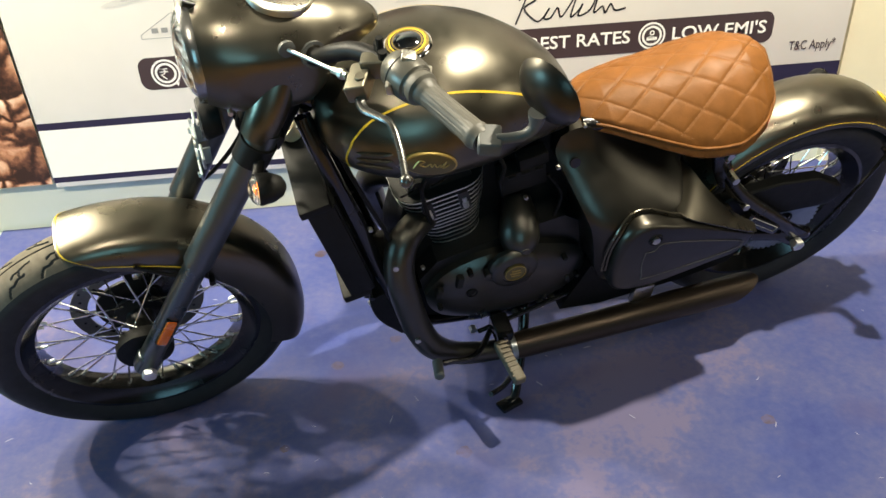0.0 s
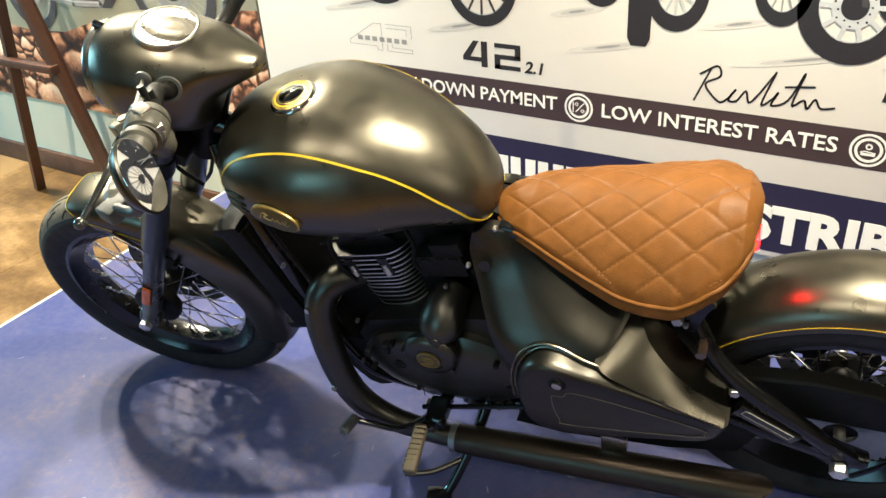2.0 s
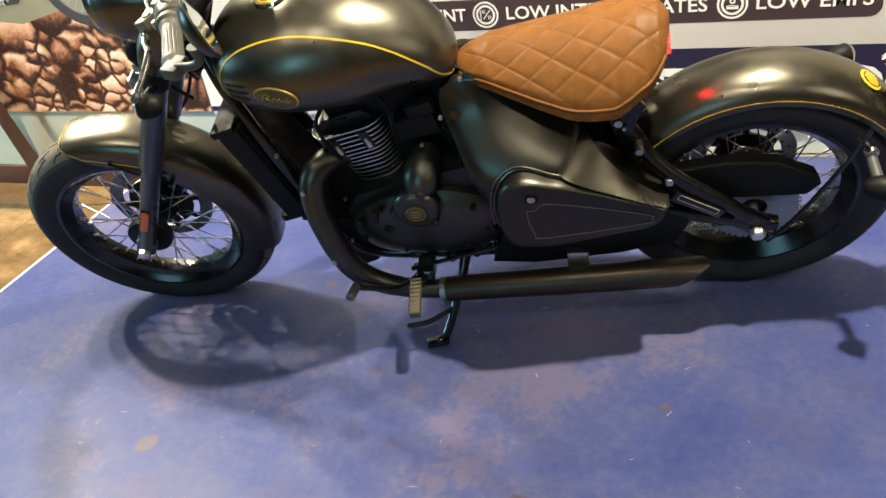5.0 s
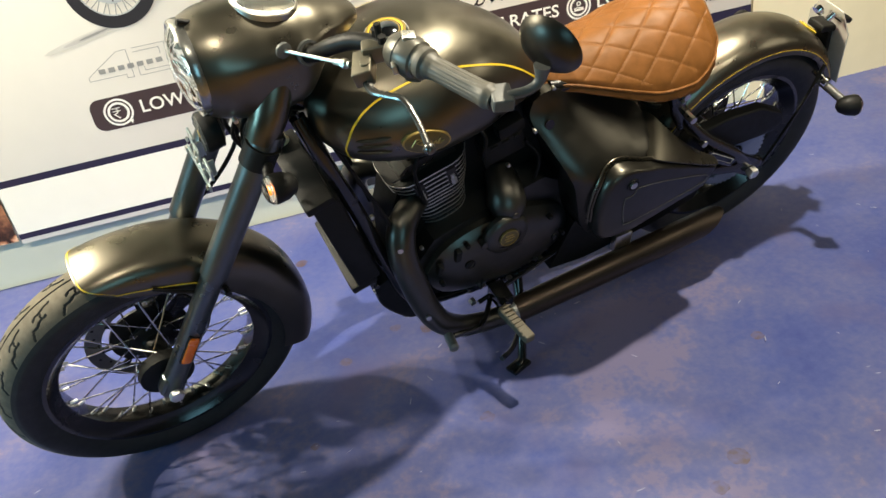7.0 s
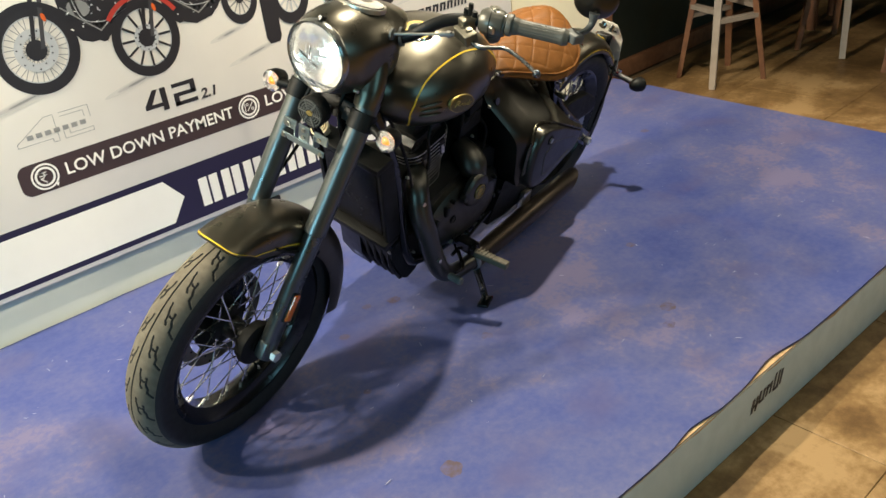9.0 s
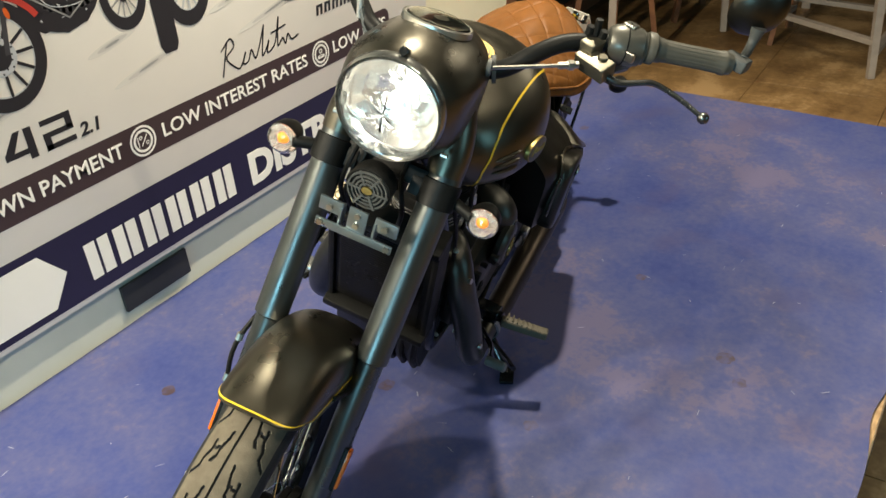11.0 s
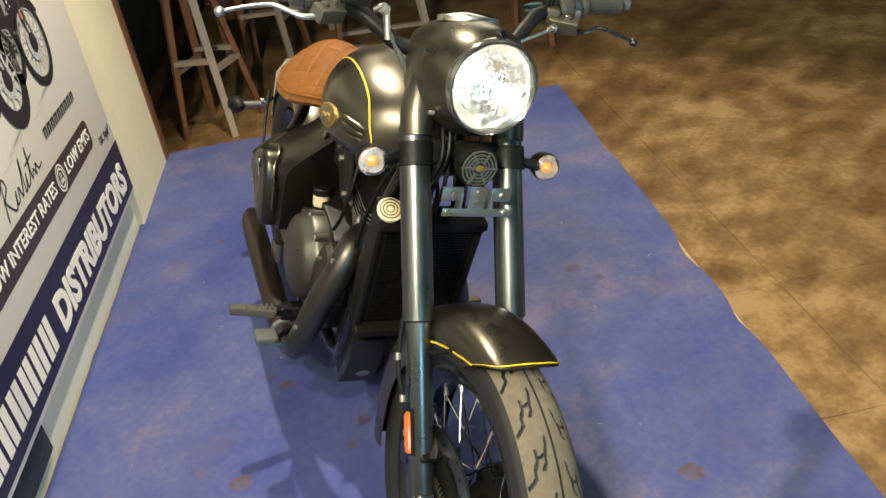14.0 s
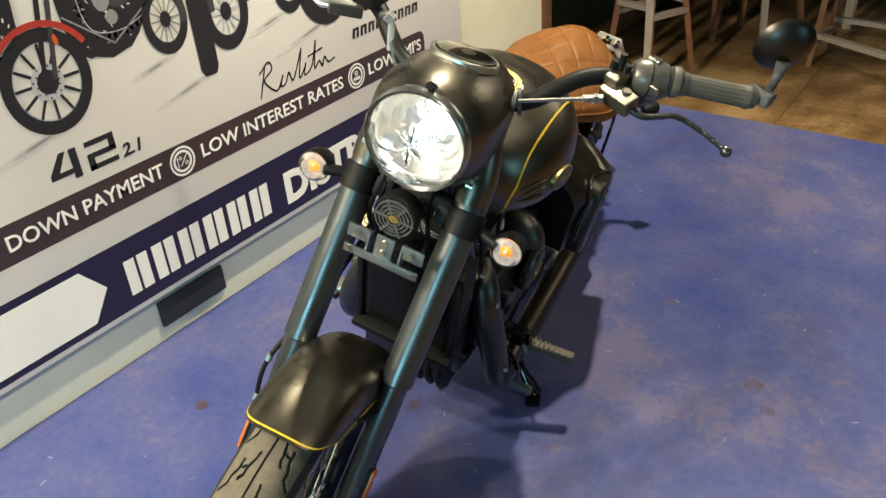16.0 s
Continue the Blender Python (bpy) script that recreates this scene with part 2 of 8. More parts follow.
def mottled(name, stops, scales, rough, bump, stains=None):
    """A floor material whose colour follows stretched noise through a ramp; stains: darker blots."""
    m = material(name, stops[0][1], rough, spec=0.16)
    nt = m.node_tree
    b = nt.nodes["Principled BSDF"]
    geo = nt.nodes.new("ShaderNodeNewGeometry")
    n1, n2, n3 = (nt.nodes.new("ShaderNodeTexNoise") for _ in range(3))
    for n, s in zip((n1, n2, n3), scales):
        n.inputs["Scale"].default_value, n.inputs["Detail"].default_value, n.inputs["Roughness"].default_value = s, 8, 0.62
        nt.links.new(geo.outputs["Position"], n.inputs["Vector"])
    a1, a2 = nt.nodes.new("ShaderNodeMath"), nt.nodes.new("ShaderNodeMath")
    a1.operation, a2.operation = "MULTIPLY_ADD", "MULTIPLY_ADD"
    a1.inputs[1].default_value, a2.inputs[1].default_value = 0.45, 0.26
    nt.links.new(n2.outputs["Fac"], a1.inputs[0])
    nt.links.new(n1.outputs["Fac"], a1.inputs[2])
    nt.links.new(n3.outputs["Fac"], a2.inputs[0])
    nt.links.new(a1.outputs[0], a2.inputs[2])
    ramp = nt.nodes.new("ShaderNodeValToRGB")
    els = ramp.color_ramp.elements
    while len(els) < len(stops):
        els.new(0.5)
    for e, (p, c) in zip(els, stops):
        e.position, e.color = p, (*c, 1)
    nt.links.new(a2.outputs[0], ramp.inputs["Fac"])
    out = ramp.outputs[0]
    if stains:
        ns, mr, mix = nt.nodes.new("ShaderNodeTexNoise"), nt.nodes.new("ShaderNodeMapRange"), nt.nodes.new("ShaderNodeMix")
        ns.inputs["Scale"].default_value, ns.inputs["Detail"].default_value = stains[1], 3
        mr.inputs["From Min"].default_value, mr.inputs["From Max"].default_value = 0.56, 0.8
        mix.data_type = "RGBA"
        mix.inputs[7].default_value = (*stains[0], 1)
        nt.links.new(geo.outputs["Position"], ns.inputs["Vector"])
        nt.links.new(ns.outputs["Fac"], mr.inputs["Value"])
        nt.links.new(mr.outputs[0], mix.inputs[0])
        nt.links.new(out, mix.inputs[6])
        out = mix.outputs[2]
    nt.links.new(out, b.inputs["Base Color"])
    bp = nt.nodes.new("ShaderNodeBump")
    bp.inputs["Strength"].default_value, bp.inputs["Distance"].default_value = bump, 0.003
    nt.links.new(n3.outputs["Fac"], bp.inputs["Height"])
    nt.links.new(bp.outputs[0], b.inputs["Normal"])
    return m


MAT = mottled("blue_vinyl_mat", [(0.58, (0.031, 0.044, 0.178)), (0.78, (0.055, 0.07, 0.205)), (0.93, (0.085, 0.093, 0.208)), (1.12, (0.125, 0.112, 0.2))], (1.3, 6, 48), 0.42, 0.1, ((0.082, 0.075, 0.165), 3.4))
TILE = mottled("brown_stone_tile", [(0.56, (0.055, 0.031, 0.013)), (0.74, (0.12, 0.067, 0.027)), (0.88, (0.205, 0.121, 0.05)), (1.06, (0.33, 0.21, 0.098))], (2.2, 9, 40), 0.4, 0.12)
STAIN = material("brown_stain", (0.06, 0.038, 0.05), 0.55, 0, 0.8, 60, second=(0.075, 0.08, 0.22))
SCUFF = material("pale_scuff", (0.27, 0.27, 0.36), 0.6, 0, 0.5, 80)
GROUT = material("tile_joint", (0.11, 0.07, 0.035), 0.8, 0, 0.3, 40)

# ---- mesh helpers ----
def part(name, bm, mat, parent=None, label="", m=None, sharp=0.6):
    """Links a bmesh as one mesh object under a thing or a part."""
    if m is not None:
        bm.transform(m)
    bmesh.ops.recalc_face_normals(bm, faces=bm.faces)
    for f in bm.faces:
        f.smooth = True
    for e in bm.edges:
        if len(e.link_faces) == 2 and e.calc_face_angle(0) > sharp:
            e.smooth = False
    data = bpy.data.meshes.new(name)
    bm.to_mesh(data)
    bm.free()
    data.materials.append(mat)
    ob = new(name, data)
    if parent is not None:
        ob.parent = parent
    if label:
        tagged(ob, label)
    return ob


def loose(name, bm, mat, parent, label="", m=None):
    """Links every separate piece of a bmesh as a part of its own."""
    left = set(bm.verts)
    made = []
    while left:
        todo, island = [left.pop()], set()
        while todo:
            v = todo.pop()
            island.add(v)
            for e in v.link_edges:
                w = e.other_vert(v)
                if w in left:
                    left.discard(w)
                    todo.append(w)
        one = bmesh.new()
        table = {v: one.verts.new(v.co) for v in island}
        for f in {f for v in island for f in v.link_faces}:
            one.faces.new([table[v] for v in f.verts])
        made.append(part(name, one, mat, parent, label, m))
    bm.free()
    return made


def ring_faces(bm, rings, closed=True, caps=(True, True), wrap=False):
    """Faces between rings of vertices."""
    n = len(rings[0])
    pairs = list(zip(rings, rings[1:])) + ([(rings[-1], rings[0])] if wrap else [])
    for a, b in pairs:
        for i in range(n if closed else n - 1):
            j = (i + 1) % n
            bm.faces.new((a[i], a[j], b[j], b[i]))
    if closed and not wrap:
        if caps[0]:
            bm.faces.new(list(reversed(rings[0])))
        if caps[1]:
            bm.faces.new(rings[-1])


def box(bm, centre, size, bevel=0.0, turn=(0, 0, 0), seg=2):
    made = bmesh.ops.create_cube(bm, size=1.0, matrix=Matrix.Translation(centre) @ pose(0, 0, 0, *turn) @ Matrix.Diagonal((*size, 1)))
    if bevel:
        edges = list({e for v in made["verts"] for e in v.link_edges})
        bmesh.ops.bevel(bm, geom=edges, offset=bevel, segments=seg, affect="EDGES", profile=0.6)
    return bm


def axis_frame(d):
    d = Vector(d).normalized()
    up = Vector((0, 0, 1)) if abs(d.z) < 0.9 else Vector((1, 0, 0))
    a = up.cross(d).normalized()
    return d, a, d.cross(a)


def lathe(bm, profile, centre, axis=(0, 1, 0), seg=32, wrap=False):
    """profile: (radius, height along the axis)."""
    d, a, b = axis_frame(axis)
    c, rings = Vector(centre), []
    for r, h in profile:
        rings.append([bm.verts.new(c + d * h + (a * math.cos(2 * math.pi * k / seg) + b * math.sin(2 * math.pi * k / seg)) * max(r, 1e-5)) for k in range(seg)])
    ring_faces(bm, rings, wrap=wrap)
    return bm


def rod(bm, p, q, r, seg=12, bevel=0.0):
    p, q = Vector(p), Vector(q)
    h = (q - p).length
    if bevel:
        prof = [(r - bevel, 0), (r, bevel), (r, h - bevel), (r - bevel, h)]
    else:
        prof = [(r, 0), (r, h)]
    return lathe(bm, prof, p, q - p, seg)


def spline(points, n=6):
    """Catmull-Rom points through the given ones (any dimension)."""
    p = [Vector(v) for v in points]
    p = [p[0] * 2 - p[1]] + p + [p[-1] * 2 - p[-2]]
    out = []
    for i in range(1, len(p) - 2):
        for k in range(n):
            t = k / n
            out.append(0.5 * (2 * p[i] + (p[i + 1] - p[i - 1]) * t + (2 * p[i - 1] - 5 * p[i] + 4 * p[i + 1] - p[i + 2]) * t * t + (3 * p[i] - p[i - 1] - 3 * p[i + 1] + p[i + 2]) * t ** 3))
    out.append(p[-2])
    return out


def tube(bm, points, r, seg=12, n=6, smooth=True, flat=1.0):
    """A tube along points; r: a radius or one for each given point."""
    rs = r if isinstance(r, (list, tuple)) else [r] * len(points)
    pts = [(*p, q) for p, q in zip(points, rs)]
    vals = []
    if smooth:
        xyz = spline([p[:3] for p in pts], n)
        rad = spline([(p[3], 0, 0) for p in pts], n)
        vals = [(a, b[0]) for a, b in zip(xyz, rad)]
    else:
        vals = [(Vector(p[:3]), p[3]) for p in pts]
    rings, side = [], None
    for i, (p, q) in enumerate(vals):
        d = (vals[min(i + 1, len(vals) - 1)][0] - vals[max(i - 1, 0)][0]).normalized()
        if side is None:
            _, side, _ = axis_frame(d)
        side = (side - d * side.dot(d)).normalized()
        up = d.cross(side)
        rings.append([bm.verts.new(p + (side * math.cos(2 * math.pi * k / seg) + up * math.sin(2 * math.pi * k / seg) * flat) * q) for k in range(seg)])
    ring_faces(bm, rings)
    return bm


def plate(bm, outline, y0, y1, bevel=0.0, seg=2):
    """A slab: an outline in x and z between two y."""
    lo = [bm.verts.new((x, y0, z)) for x, z in outline]
    hi = [bm.verts.new((x, y1, z)) for x, z in outline]
    ring_faces(bm, [lo, hi])
    if bevel:
        edges = [e for e in {e for v in hi for e in v.link_edges} if all(v in set(hi) for v in e.verts)]
        bmesh.ops.bevel(bm, geom=edges, offset=bevel, segments=seg, affect="EDGES", profile=0.6)
    return bm


def sheet(bm, rows):
    """Faces over a grid of points."""
    vs = [[bm.verts.new(p) for p in row] for row in rows]
    ring_faces(bm, vs, closed=False)
    return bm


def thick(bm, t):
    """Gives an open sheet a thickness."""
    bmesh.ops.recalc_face_normals(bm, faces=bm.faces)
    bmesh.ops.solidify(bm, geom=bm.faces[:], thickness=t)
    return bm


def lerp(table, x):
    return float(np.interp(x, [p[0] for p in table], [p[1] for p in table]))


def lettering(name, text, size, m, mat, parent, width=None, align="LEFT", depth=0.0006, shear=0.0, bold=0.0):
    """Raised lettering in the built-in font, in the x-z plane of its parent, as a mesh."""
    data = bpy.data.curves.new(name, "FONT")
    data.body, data.size, data.align_x, data.extrude, data.shear, data.offset = text, size, align, depth, shear, bold
    data.resolution_u = 3
    tmp = bpy.data.objects.new(name, data)
    mesh = bpy.data.meshes.new_from_object(tmp)
    bpy.data.objects.remove(tmp)
    xs = [v.co.x for v in mesh.vertices]
    k = width / (max(xs) - min(xs)) if width else 1.0
    mesh.transform(m @ pose(0, 0, 0, 90) @ Matrix.Diagonal((k, 1, 1, 1)) @ Matrix.Translation((-min(xs) if width else 0, 0, 0)))
    bm = bmesh.new()
    bm.from_mesh(mesh)
    bpy.data.meshes.remove(mesh)
    bmesh.ops.remove_doubles(bm, verts=bm.verts, dist=1e-6)
    return loose(name, bm, mat, parent)

# ---- the room ----
FLOOR_Z, WALL_Y = -0.2, 0.848


def structure(name, bm, mat, label, category="", m=None):
    return tagged(part(name, bm, mat, None, label, m), label, category, kind="structure")


floor = structure("floor", box(bmesh.new(), (1.5, -2.2, FLOOR_Z - 0.06), (13, 9, 0.1)), GROUT, "dark joints of the brown tiled showroom floor", "floor")
structure("ceiling", box(bmesh.new(), (1.5, -2.2, 3.05), (13, 9, 0.1)), CEIL, "plain dark ceiling, unseen, added to close the room", "ceiling")
structure("wall_north", box(bmesh.new(), (-1.37, WALL_Y + 0.1, 1.4), (6.86, 0.2, 3.2)), WALL, "pale painted wall behind the banner, greened for cool light", "wall")
structure("wall_cream", box(bmesh.new(), (2.375, WALL_Y + 0.075, 1.4), (0.63, 0.2, 3.2)), CREAM, "cream painted end of the showroom wall", "wall")
structure("wall_dark", box(bmesh.new(), (5.3, 1.29, 1.4), (5.4, 0.2, 3.2)), SLATE, "dark green board wall beyond the display platform", "wall")
# Three walls out of view, added like the ceiling to enclose the room.
structure("wall_south", box(bmesh.new(), (1.5, -6.6, 1.4), (13, 0.2, 3.2)), ROOM, "dark wall far behind, unseen, added to close the room", "wall")
structure("wall_west", box(bmesh.new(), (-4.9, -2.2, 1.4), (0.2, 9, 3.2)), ROOM, "dark side wall, unseen, added to close the room", "wall")
structure("wall_east", box(bmesh.new(), (7.9, -2.2, 1.4), (0.2, 9, 3.2)), ROOM, "dark end wall, unseen, added to close the room", "wall")
structure("trim", box(bmesh.new(), (2.73, WALL_Y + 0.02, 1.2), (0.09, 0.1, 2.8), 0.006), WOOD, "upright brown wooden door frame beside the cream wall", "door frame")
structure("baseboard", box(bmesh.new(), (5.3, 1.168, FLOOR_Z + 0.05), (5.4, 0.044, 0.1), 0.006), WOOD, "brown wooden skirting under the dark board wall", "baseboard")
structure("baseboard_west", box(bmesh.new(), (-2.75, WALL_Y - 0.012, FLOOR_Z + 0.045), (4.0, 0.02, 0.09), 0.004), DARK_WOOD, "dark skirting along the pale wall", "baseboard")

# platform with its blue vinyl mat
PX0, PX1, PY0, PY1 = -0.66, 2.67, -0.952, 0.845
RUN = -0.02


def slewed(bm):
    """The front edge of the platform runs a little outward."""
    for v in bm.verts:
        if v.co.y < 0:
            v.co.y += RUN * v.co.x
    return bm


platform = structure("platform", slewed(box(bmesh.new(), ((PX0 + PX1) / 2, (PY0 + PY1) / 2, -0.106), (PX1 - PX0, PY1 - PY0, 0.19))), PLY, "low plywood display platform", "platform")
bm = bmesh.new()
rng = random.Random(4)
N = 90
front, back = [], []
for i in range(N + 1):
    x = PX0 - 0.004 + (PX1 + 0.03 - PX0) * i / N
    wave = 0.012 * noise.noise((x * 3.1, 0.3, 0)) + 0.012 * noise.noise((x * 9, 2.3, 0)) - 0.014 * max(0, math.sin(x * 4.4 + 0.6)) ** 6 * 1.6
    bare = 0.015 * math.exp(-((x - 0.72) / 0.07) ** 2) + 0.02 * math.exp(-((x - 1.08) / 0.1) ** 2) + 0.012 * math.exp(-((x - 1.95) / 0.1) ** 2) + 0.01 * math.exp(-((x + 0.2) / 0.06) ** 2)
    front.append((x, PY0 + RUN * x - 0.024 + bare - 0.1 * wave, 0))
    back.append((x + 0.03 * 0, PY1 - 0.006 + 0.004 * noise.noise((x * 8, 5, 0)), 0))
rows = [[Vector(a).lerp(Vector(b), k / 12) for a, b in zip(front, back)] for k in range(13)]
for row in rows:
    for i, p in enumerate(row):
        p.z = 0.0018 * noise.noise((p.x * 2.2, p.y * 2.2, 3)) - 0.0008
        if i == N:
            p.x += 0.09 * (p.y + 1.05) / 1.9 + 0.006 * noise.noise((p.y * 7, 1, 1))
sheet(bm, rows)
for v in bm.verts:
    v.co.z -= 0.002
ext = bmesh.ops.extrude_face_region(bm, geom=bm.faces[:])
for v in ext["geom"]:
    if isinstance(v, bmesh.types.BMVert):
        v.co.z -= 0.006
mat_ob = tagged(part("blue_mat", bm, MAT, None), "scuffed blue vinyl mat laid over the display platform", "floor mat", kind="structure")

board = structure("platform_board", slewed(box(bmesh.new(), ((PX0 + PX1) / 2, PY0 - 0.011, -0.106), (PX1 - PX0 + 0.02, 0.02, 0.182), 0.003)), CONCRETE, "pale grey painted edge board of the display platform", "board")
structure("platform_edge", box(bmesh.new(), (PX0 - 0.012, (PY0 + PY1) / 2, -0.1), (0.02, PY1 - PY0, 0.188), 0.003), CONCRETE, "white edge board at the platform end", "board")
part("torn_lip", slewed(box(bmesh.new(), ((PX0 + PX1) / 2, PY0 - 0.0105, -0.0125), (PX1 - PX0, 0.018, 0.004), 0.001)), PLY, board, "torn raw wooden lip under the mat edge")
bm = bmesh.new()
edge = []
for i in range(121):
    x = PX0 + (PX1 - PX0) * i / 120
    edge.append((x, 0.004 + 0.011 * noise.noise((x * 6, 7, 0)) + 0.008 * noise.noise((x * 17, 7, 2))))
sheet(bm, [[(x, PY0 + RUN * x - 0.0215, -0.0155) for x, w in edge], [(x, PY0 + RUN * x - 0.0222, -0.016 - 0.9 * max(0.0, w - 0.004)) for x, w in edge]])
part("torn_edge", thick(bm, 0.0015), PLY, board, "torn raw edge along the top of the board")
# brand lettering on the board, as plain slanted strokes
bm = bmesh.new()
for k, (u, h, lo) in enumerate(((0.0, 0.042, -0.016), (0.035, 0.034, 0), (0.07, 0.034, 0), (0.105, 0.05, 0), (0.138, 0.046, 0))):
    for du in ((0, 0.018) if k < 4 else (0,)):
        x, z = 1.09 + u + du, -0.1 + lo
        vs = [bm.verts.new((a, PY0 - 0.026, b)) for a, b in ((x, z), (x + 0.008, z), (x + 0.008 + h * 0.25, z + h), (x + h * 0.25, z + h))]
        bm.faces.new(vs)
    if k < 4:
        x, z = 1.09 + u, -0.103 + (0.0 if k != 2 else 0.026)
        vs = [bm.verts.new((a, PY0 - 0.0262, b)) for a, b in ((x + 0.002, z), (x + 0.026, z), (x + 0.028, z + 0.008), (x + 0.004, z + 0.008))]
        bm.faces.new(vs)
for v in bm.verts:
    v.co.x -= 0.12
    v.co.y += RUN * v.co.x + 0.0035
part("brand_mark", thick(bm, 0.0006), DARK_INK, board, "black slanted brand mark")

# brown stains and pale scuffs on the mat
def blot(x, y, r, seed, stretch=1.0):
    bm = bmesh.new()
    ring = []
    for k in range(22):
        t = 2 * math.pi * k / 22
        rr = r * (1 + 0.3 * noise.noise((math.cos(t) * 1.6, math.sin(t) * 1.6, seed)))
        ring.append(bm.verts.new((x + rr * stretch * math.cos(t), y + rr * math.sin(t), 0.0012)))
    bm.faces.new(ring)
    return bm


for k, (x, y, r) in enumerate(((0.511, 0.348, 0.026), (0.569, 0.456, 0.013), (0.64, 0.046, 0.02), (0.559, 0.083, 0.015), (0.846, 0.247, 0.017), (0.894, 0.293, 0.012), (0.243, -0.647, 0.027), (0.412, 0.0, 0.016), (1.77, 0.491, 0.012), (1.12, -0.64, 0.022), (1.045, -0.694, 0.018), (0.361, 0.518, 0.018), (0.684, -0.327, 0.018), (1.361, -0.331, 0.016), (0.295, -0.261, 0.011), (2.24, 0.24, 0.02))):
    ob = part("stain", blot(x, y, r, k * 3.7), STAIN, mat_ob, "brown stain on the mat")
    ob.visible_shadow = False
srng = random.Random(21)
bm = bmesh.new()
for k in range(110):
    x, y, a, l = srng.uniform(-0.6, 2.5), srng.uniform(-0.95, 0.7), srng.uniform(0, 3.14), srng.uniform(0.002, 0.013)
    w = srng.uniform(0.0006, 0.002)
    c, n = math.cos(a), math.sin(a)
    bm.faces.new([bm.verts.new((x + u * c - v * n, y + u * n + v * c, 0.0013)) for u, v in ((-l, -w * 0.3), (-l * 0.2, -w), (l, -w * 0.2), (l * 0.6, w * 0.8), (-l * 0.5, w))])
tagged(part("scuff", bm, SCUFF, mat_ob, "pale scuff marks"), kind="stuff")

# ---- banner hanging a little off the wall ----
BX0, BX1, BZ0, BZ1 = -0.445, 2.045, 0.148, 1.9
banner = tagged(new("banner"), "large cream vinyl wall banner printed with motorcycles and finance offers", "banner")
banner.matrix_world = Matrix.Translation((0, 0.812, 0))
bm = bmesh.new()
box(bm, ((BX0 + BX1) / 2, 0.004, (BZ0 + BZ1) / 2), (BX1 - BX0, 0.008, BZ1 - BZ0), 0.002)
part("vinyl_sheet", bm, BANNER, banner)


def ink(name, polys, mat, lift, label="", parent=None):
    """Flat printed shapes, each a polygon in x and z."""
    bm = bmesh.new()
    for poly in polys:
        try:
            bm.faces.new([bm.verts.new((x, -lift, z)) for x, z in poly])
        except ValueError:
            pass
    return part(name, bm, mat, parent or banner, label)


def rect(x0, z0, x1, z1):
    return [(x0, z0), (x1, z0), (x1, z1), (x0, z1)]


def disc(x, z, r, n=36, rz=None):
    rz = rz or r
    return [(x + r * math.cos(2 * math.pi * k / n), z + rz * math.sin(2 * math.pi * k / n)) for k in range(n)]


def annulus(x, z, r0, r1, n=40, k0=0.0, k1=1.0, kz=1.0):
    out = []
    for k in range(n):
        a, b = (2 * math.pi * (k0 + (k1 - k0) * t / n) for t in (k, k + 1))
        out.append([(x + r * math.cos(t), z + r * math.sin(t) * kz) for r, t in ((r0, a), (r1, a), (r1, b), (r0, b))])
    return out


def stroke(points, w):
    out = []
    for (x0, z0), (x1, z1) in zip(points, points[1:]):
        d = Vector((x1 - x0, z1 - z0))
        if d.length < 1e-6:
            continue
        nn = Vector((-d.y, d.x)).normalized() * w / 2
        e = d.normalized() * w * 0.3
        out.append([(x0 - e.x + nn.x, z0 - e.y + nn.y), (x0 - e.x - nn.x, z0 - e.y - nn.y), (x1 + e.x - nn.x, z1 + e.y - nn.y), (x1 + e.x + nn.x, z1 + e.y + nn.y)])
    return out


def many(name, polys, mat, lift, label, parent=None):
    """Small printed strokes that nobody could pick apart."""
    return tagged(ink(name, polys, mat, lift, label, parent), kind="stuff")


# navy foot with the white arrow
ink("navy_band", [[(BX0, 0.164), (BX1, 0.164), (BX1, 0.362), (BX0, 0.362)]], NAVY, 0.001, "dark navy band")
ink("white_arrow", [[(BX0, 0.183), (0.315, 0.183), (0.371, 0.263), (0.31, 0.34), (BX0, 0.34)]], WHITE_INK, 0.002, "white arrow panel")
# plum pill with its three roundels
PILL0, PILL1, PZ0, PZ1 = -0.112, 1.803, 0.44, 0.538
pill = []
for cx, cz, a0 in ((PILL1 - 0.03, PZ1 - 0.03, 0), (PILL0 + 0.03, PZ1 - 0.03, 90), (PILL0 + 0.03, PZ0 + 0.03, 180), (PILL1 - 0.03, PZ0 + 0.03, 270)):
    pill += [(cx + 0.03 * math.cos(radians(a0 + 15 * k)), cz + 0.03 * math.sin(radians(a0 + 15 * k))) for k in range(7)]
ink("plum_bar", [pill], PURPLE, 0.001, "dark plum rounded bar")
ZC = 0.489
for x in (-0.036, 0.687, 1.42):
    ink("roundel", annulus(x, ZC, 0.036, 0.042) + annulus(x, ZC, 0.024, 0.031), WHITE_INK, 0.002, "white ring icon")
many("rupee_sign", [rect(-0.053, ZC + 0.012, -0.029, ZC + 0.015), rect(-0.053, ZC + 0.003, -0.029, ZC + 0.006)] + stroke([(-0.05, ZC + 0.014), (-0.04, ZC + 0.012), (-0.036, ZC + 0.004), (-0.042, ZC - 0.003), (-0.05, ZC - 0.004), (-0.036, ZC - 0.018)], 0.0034) + [[(-0.014, ZC - 0.03), (-0.002, ZC - 0.03), (-0.008, ZC - 0.042)]], WHITE_INK, 0.0024, "white currency sign")
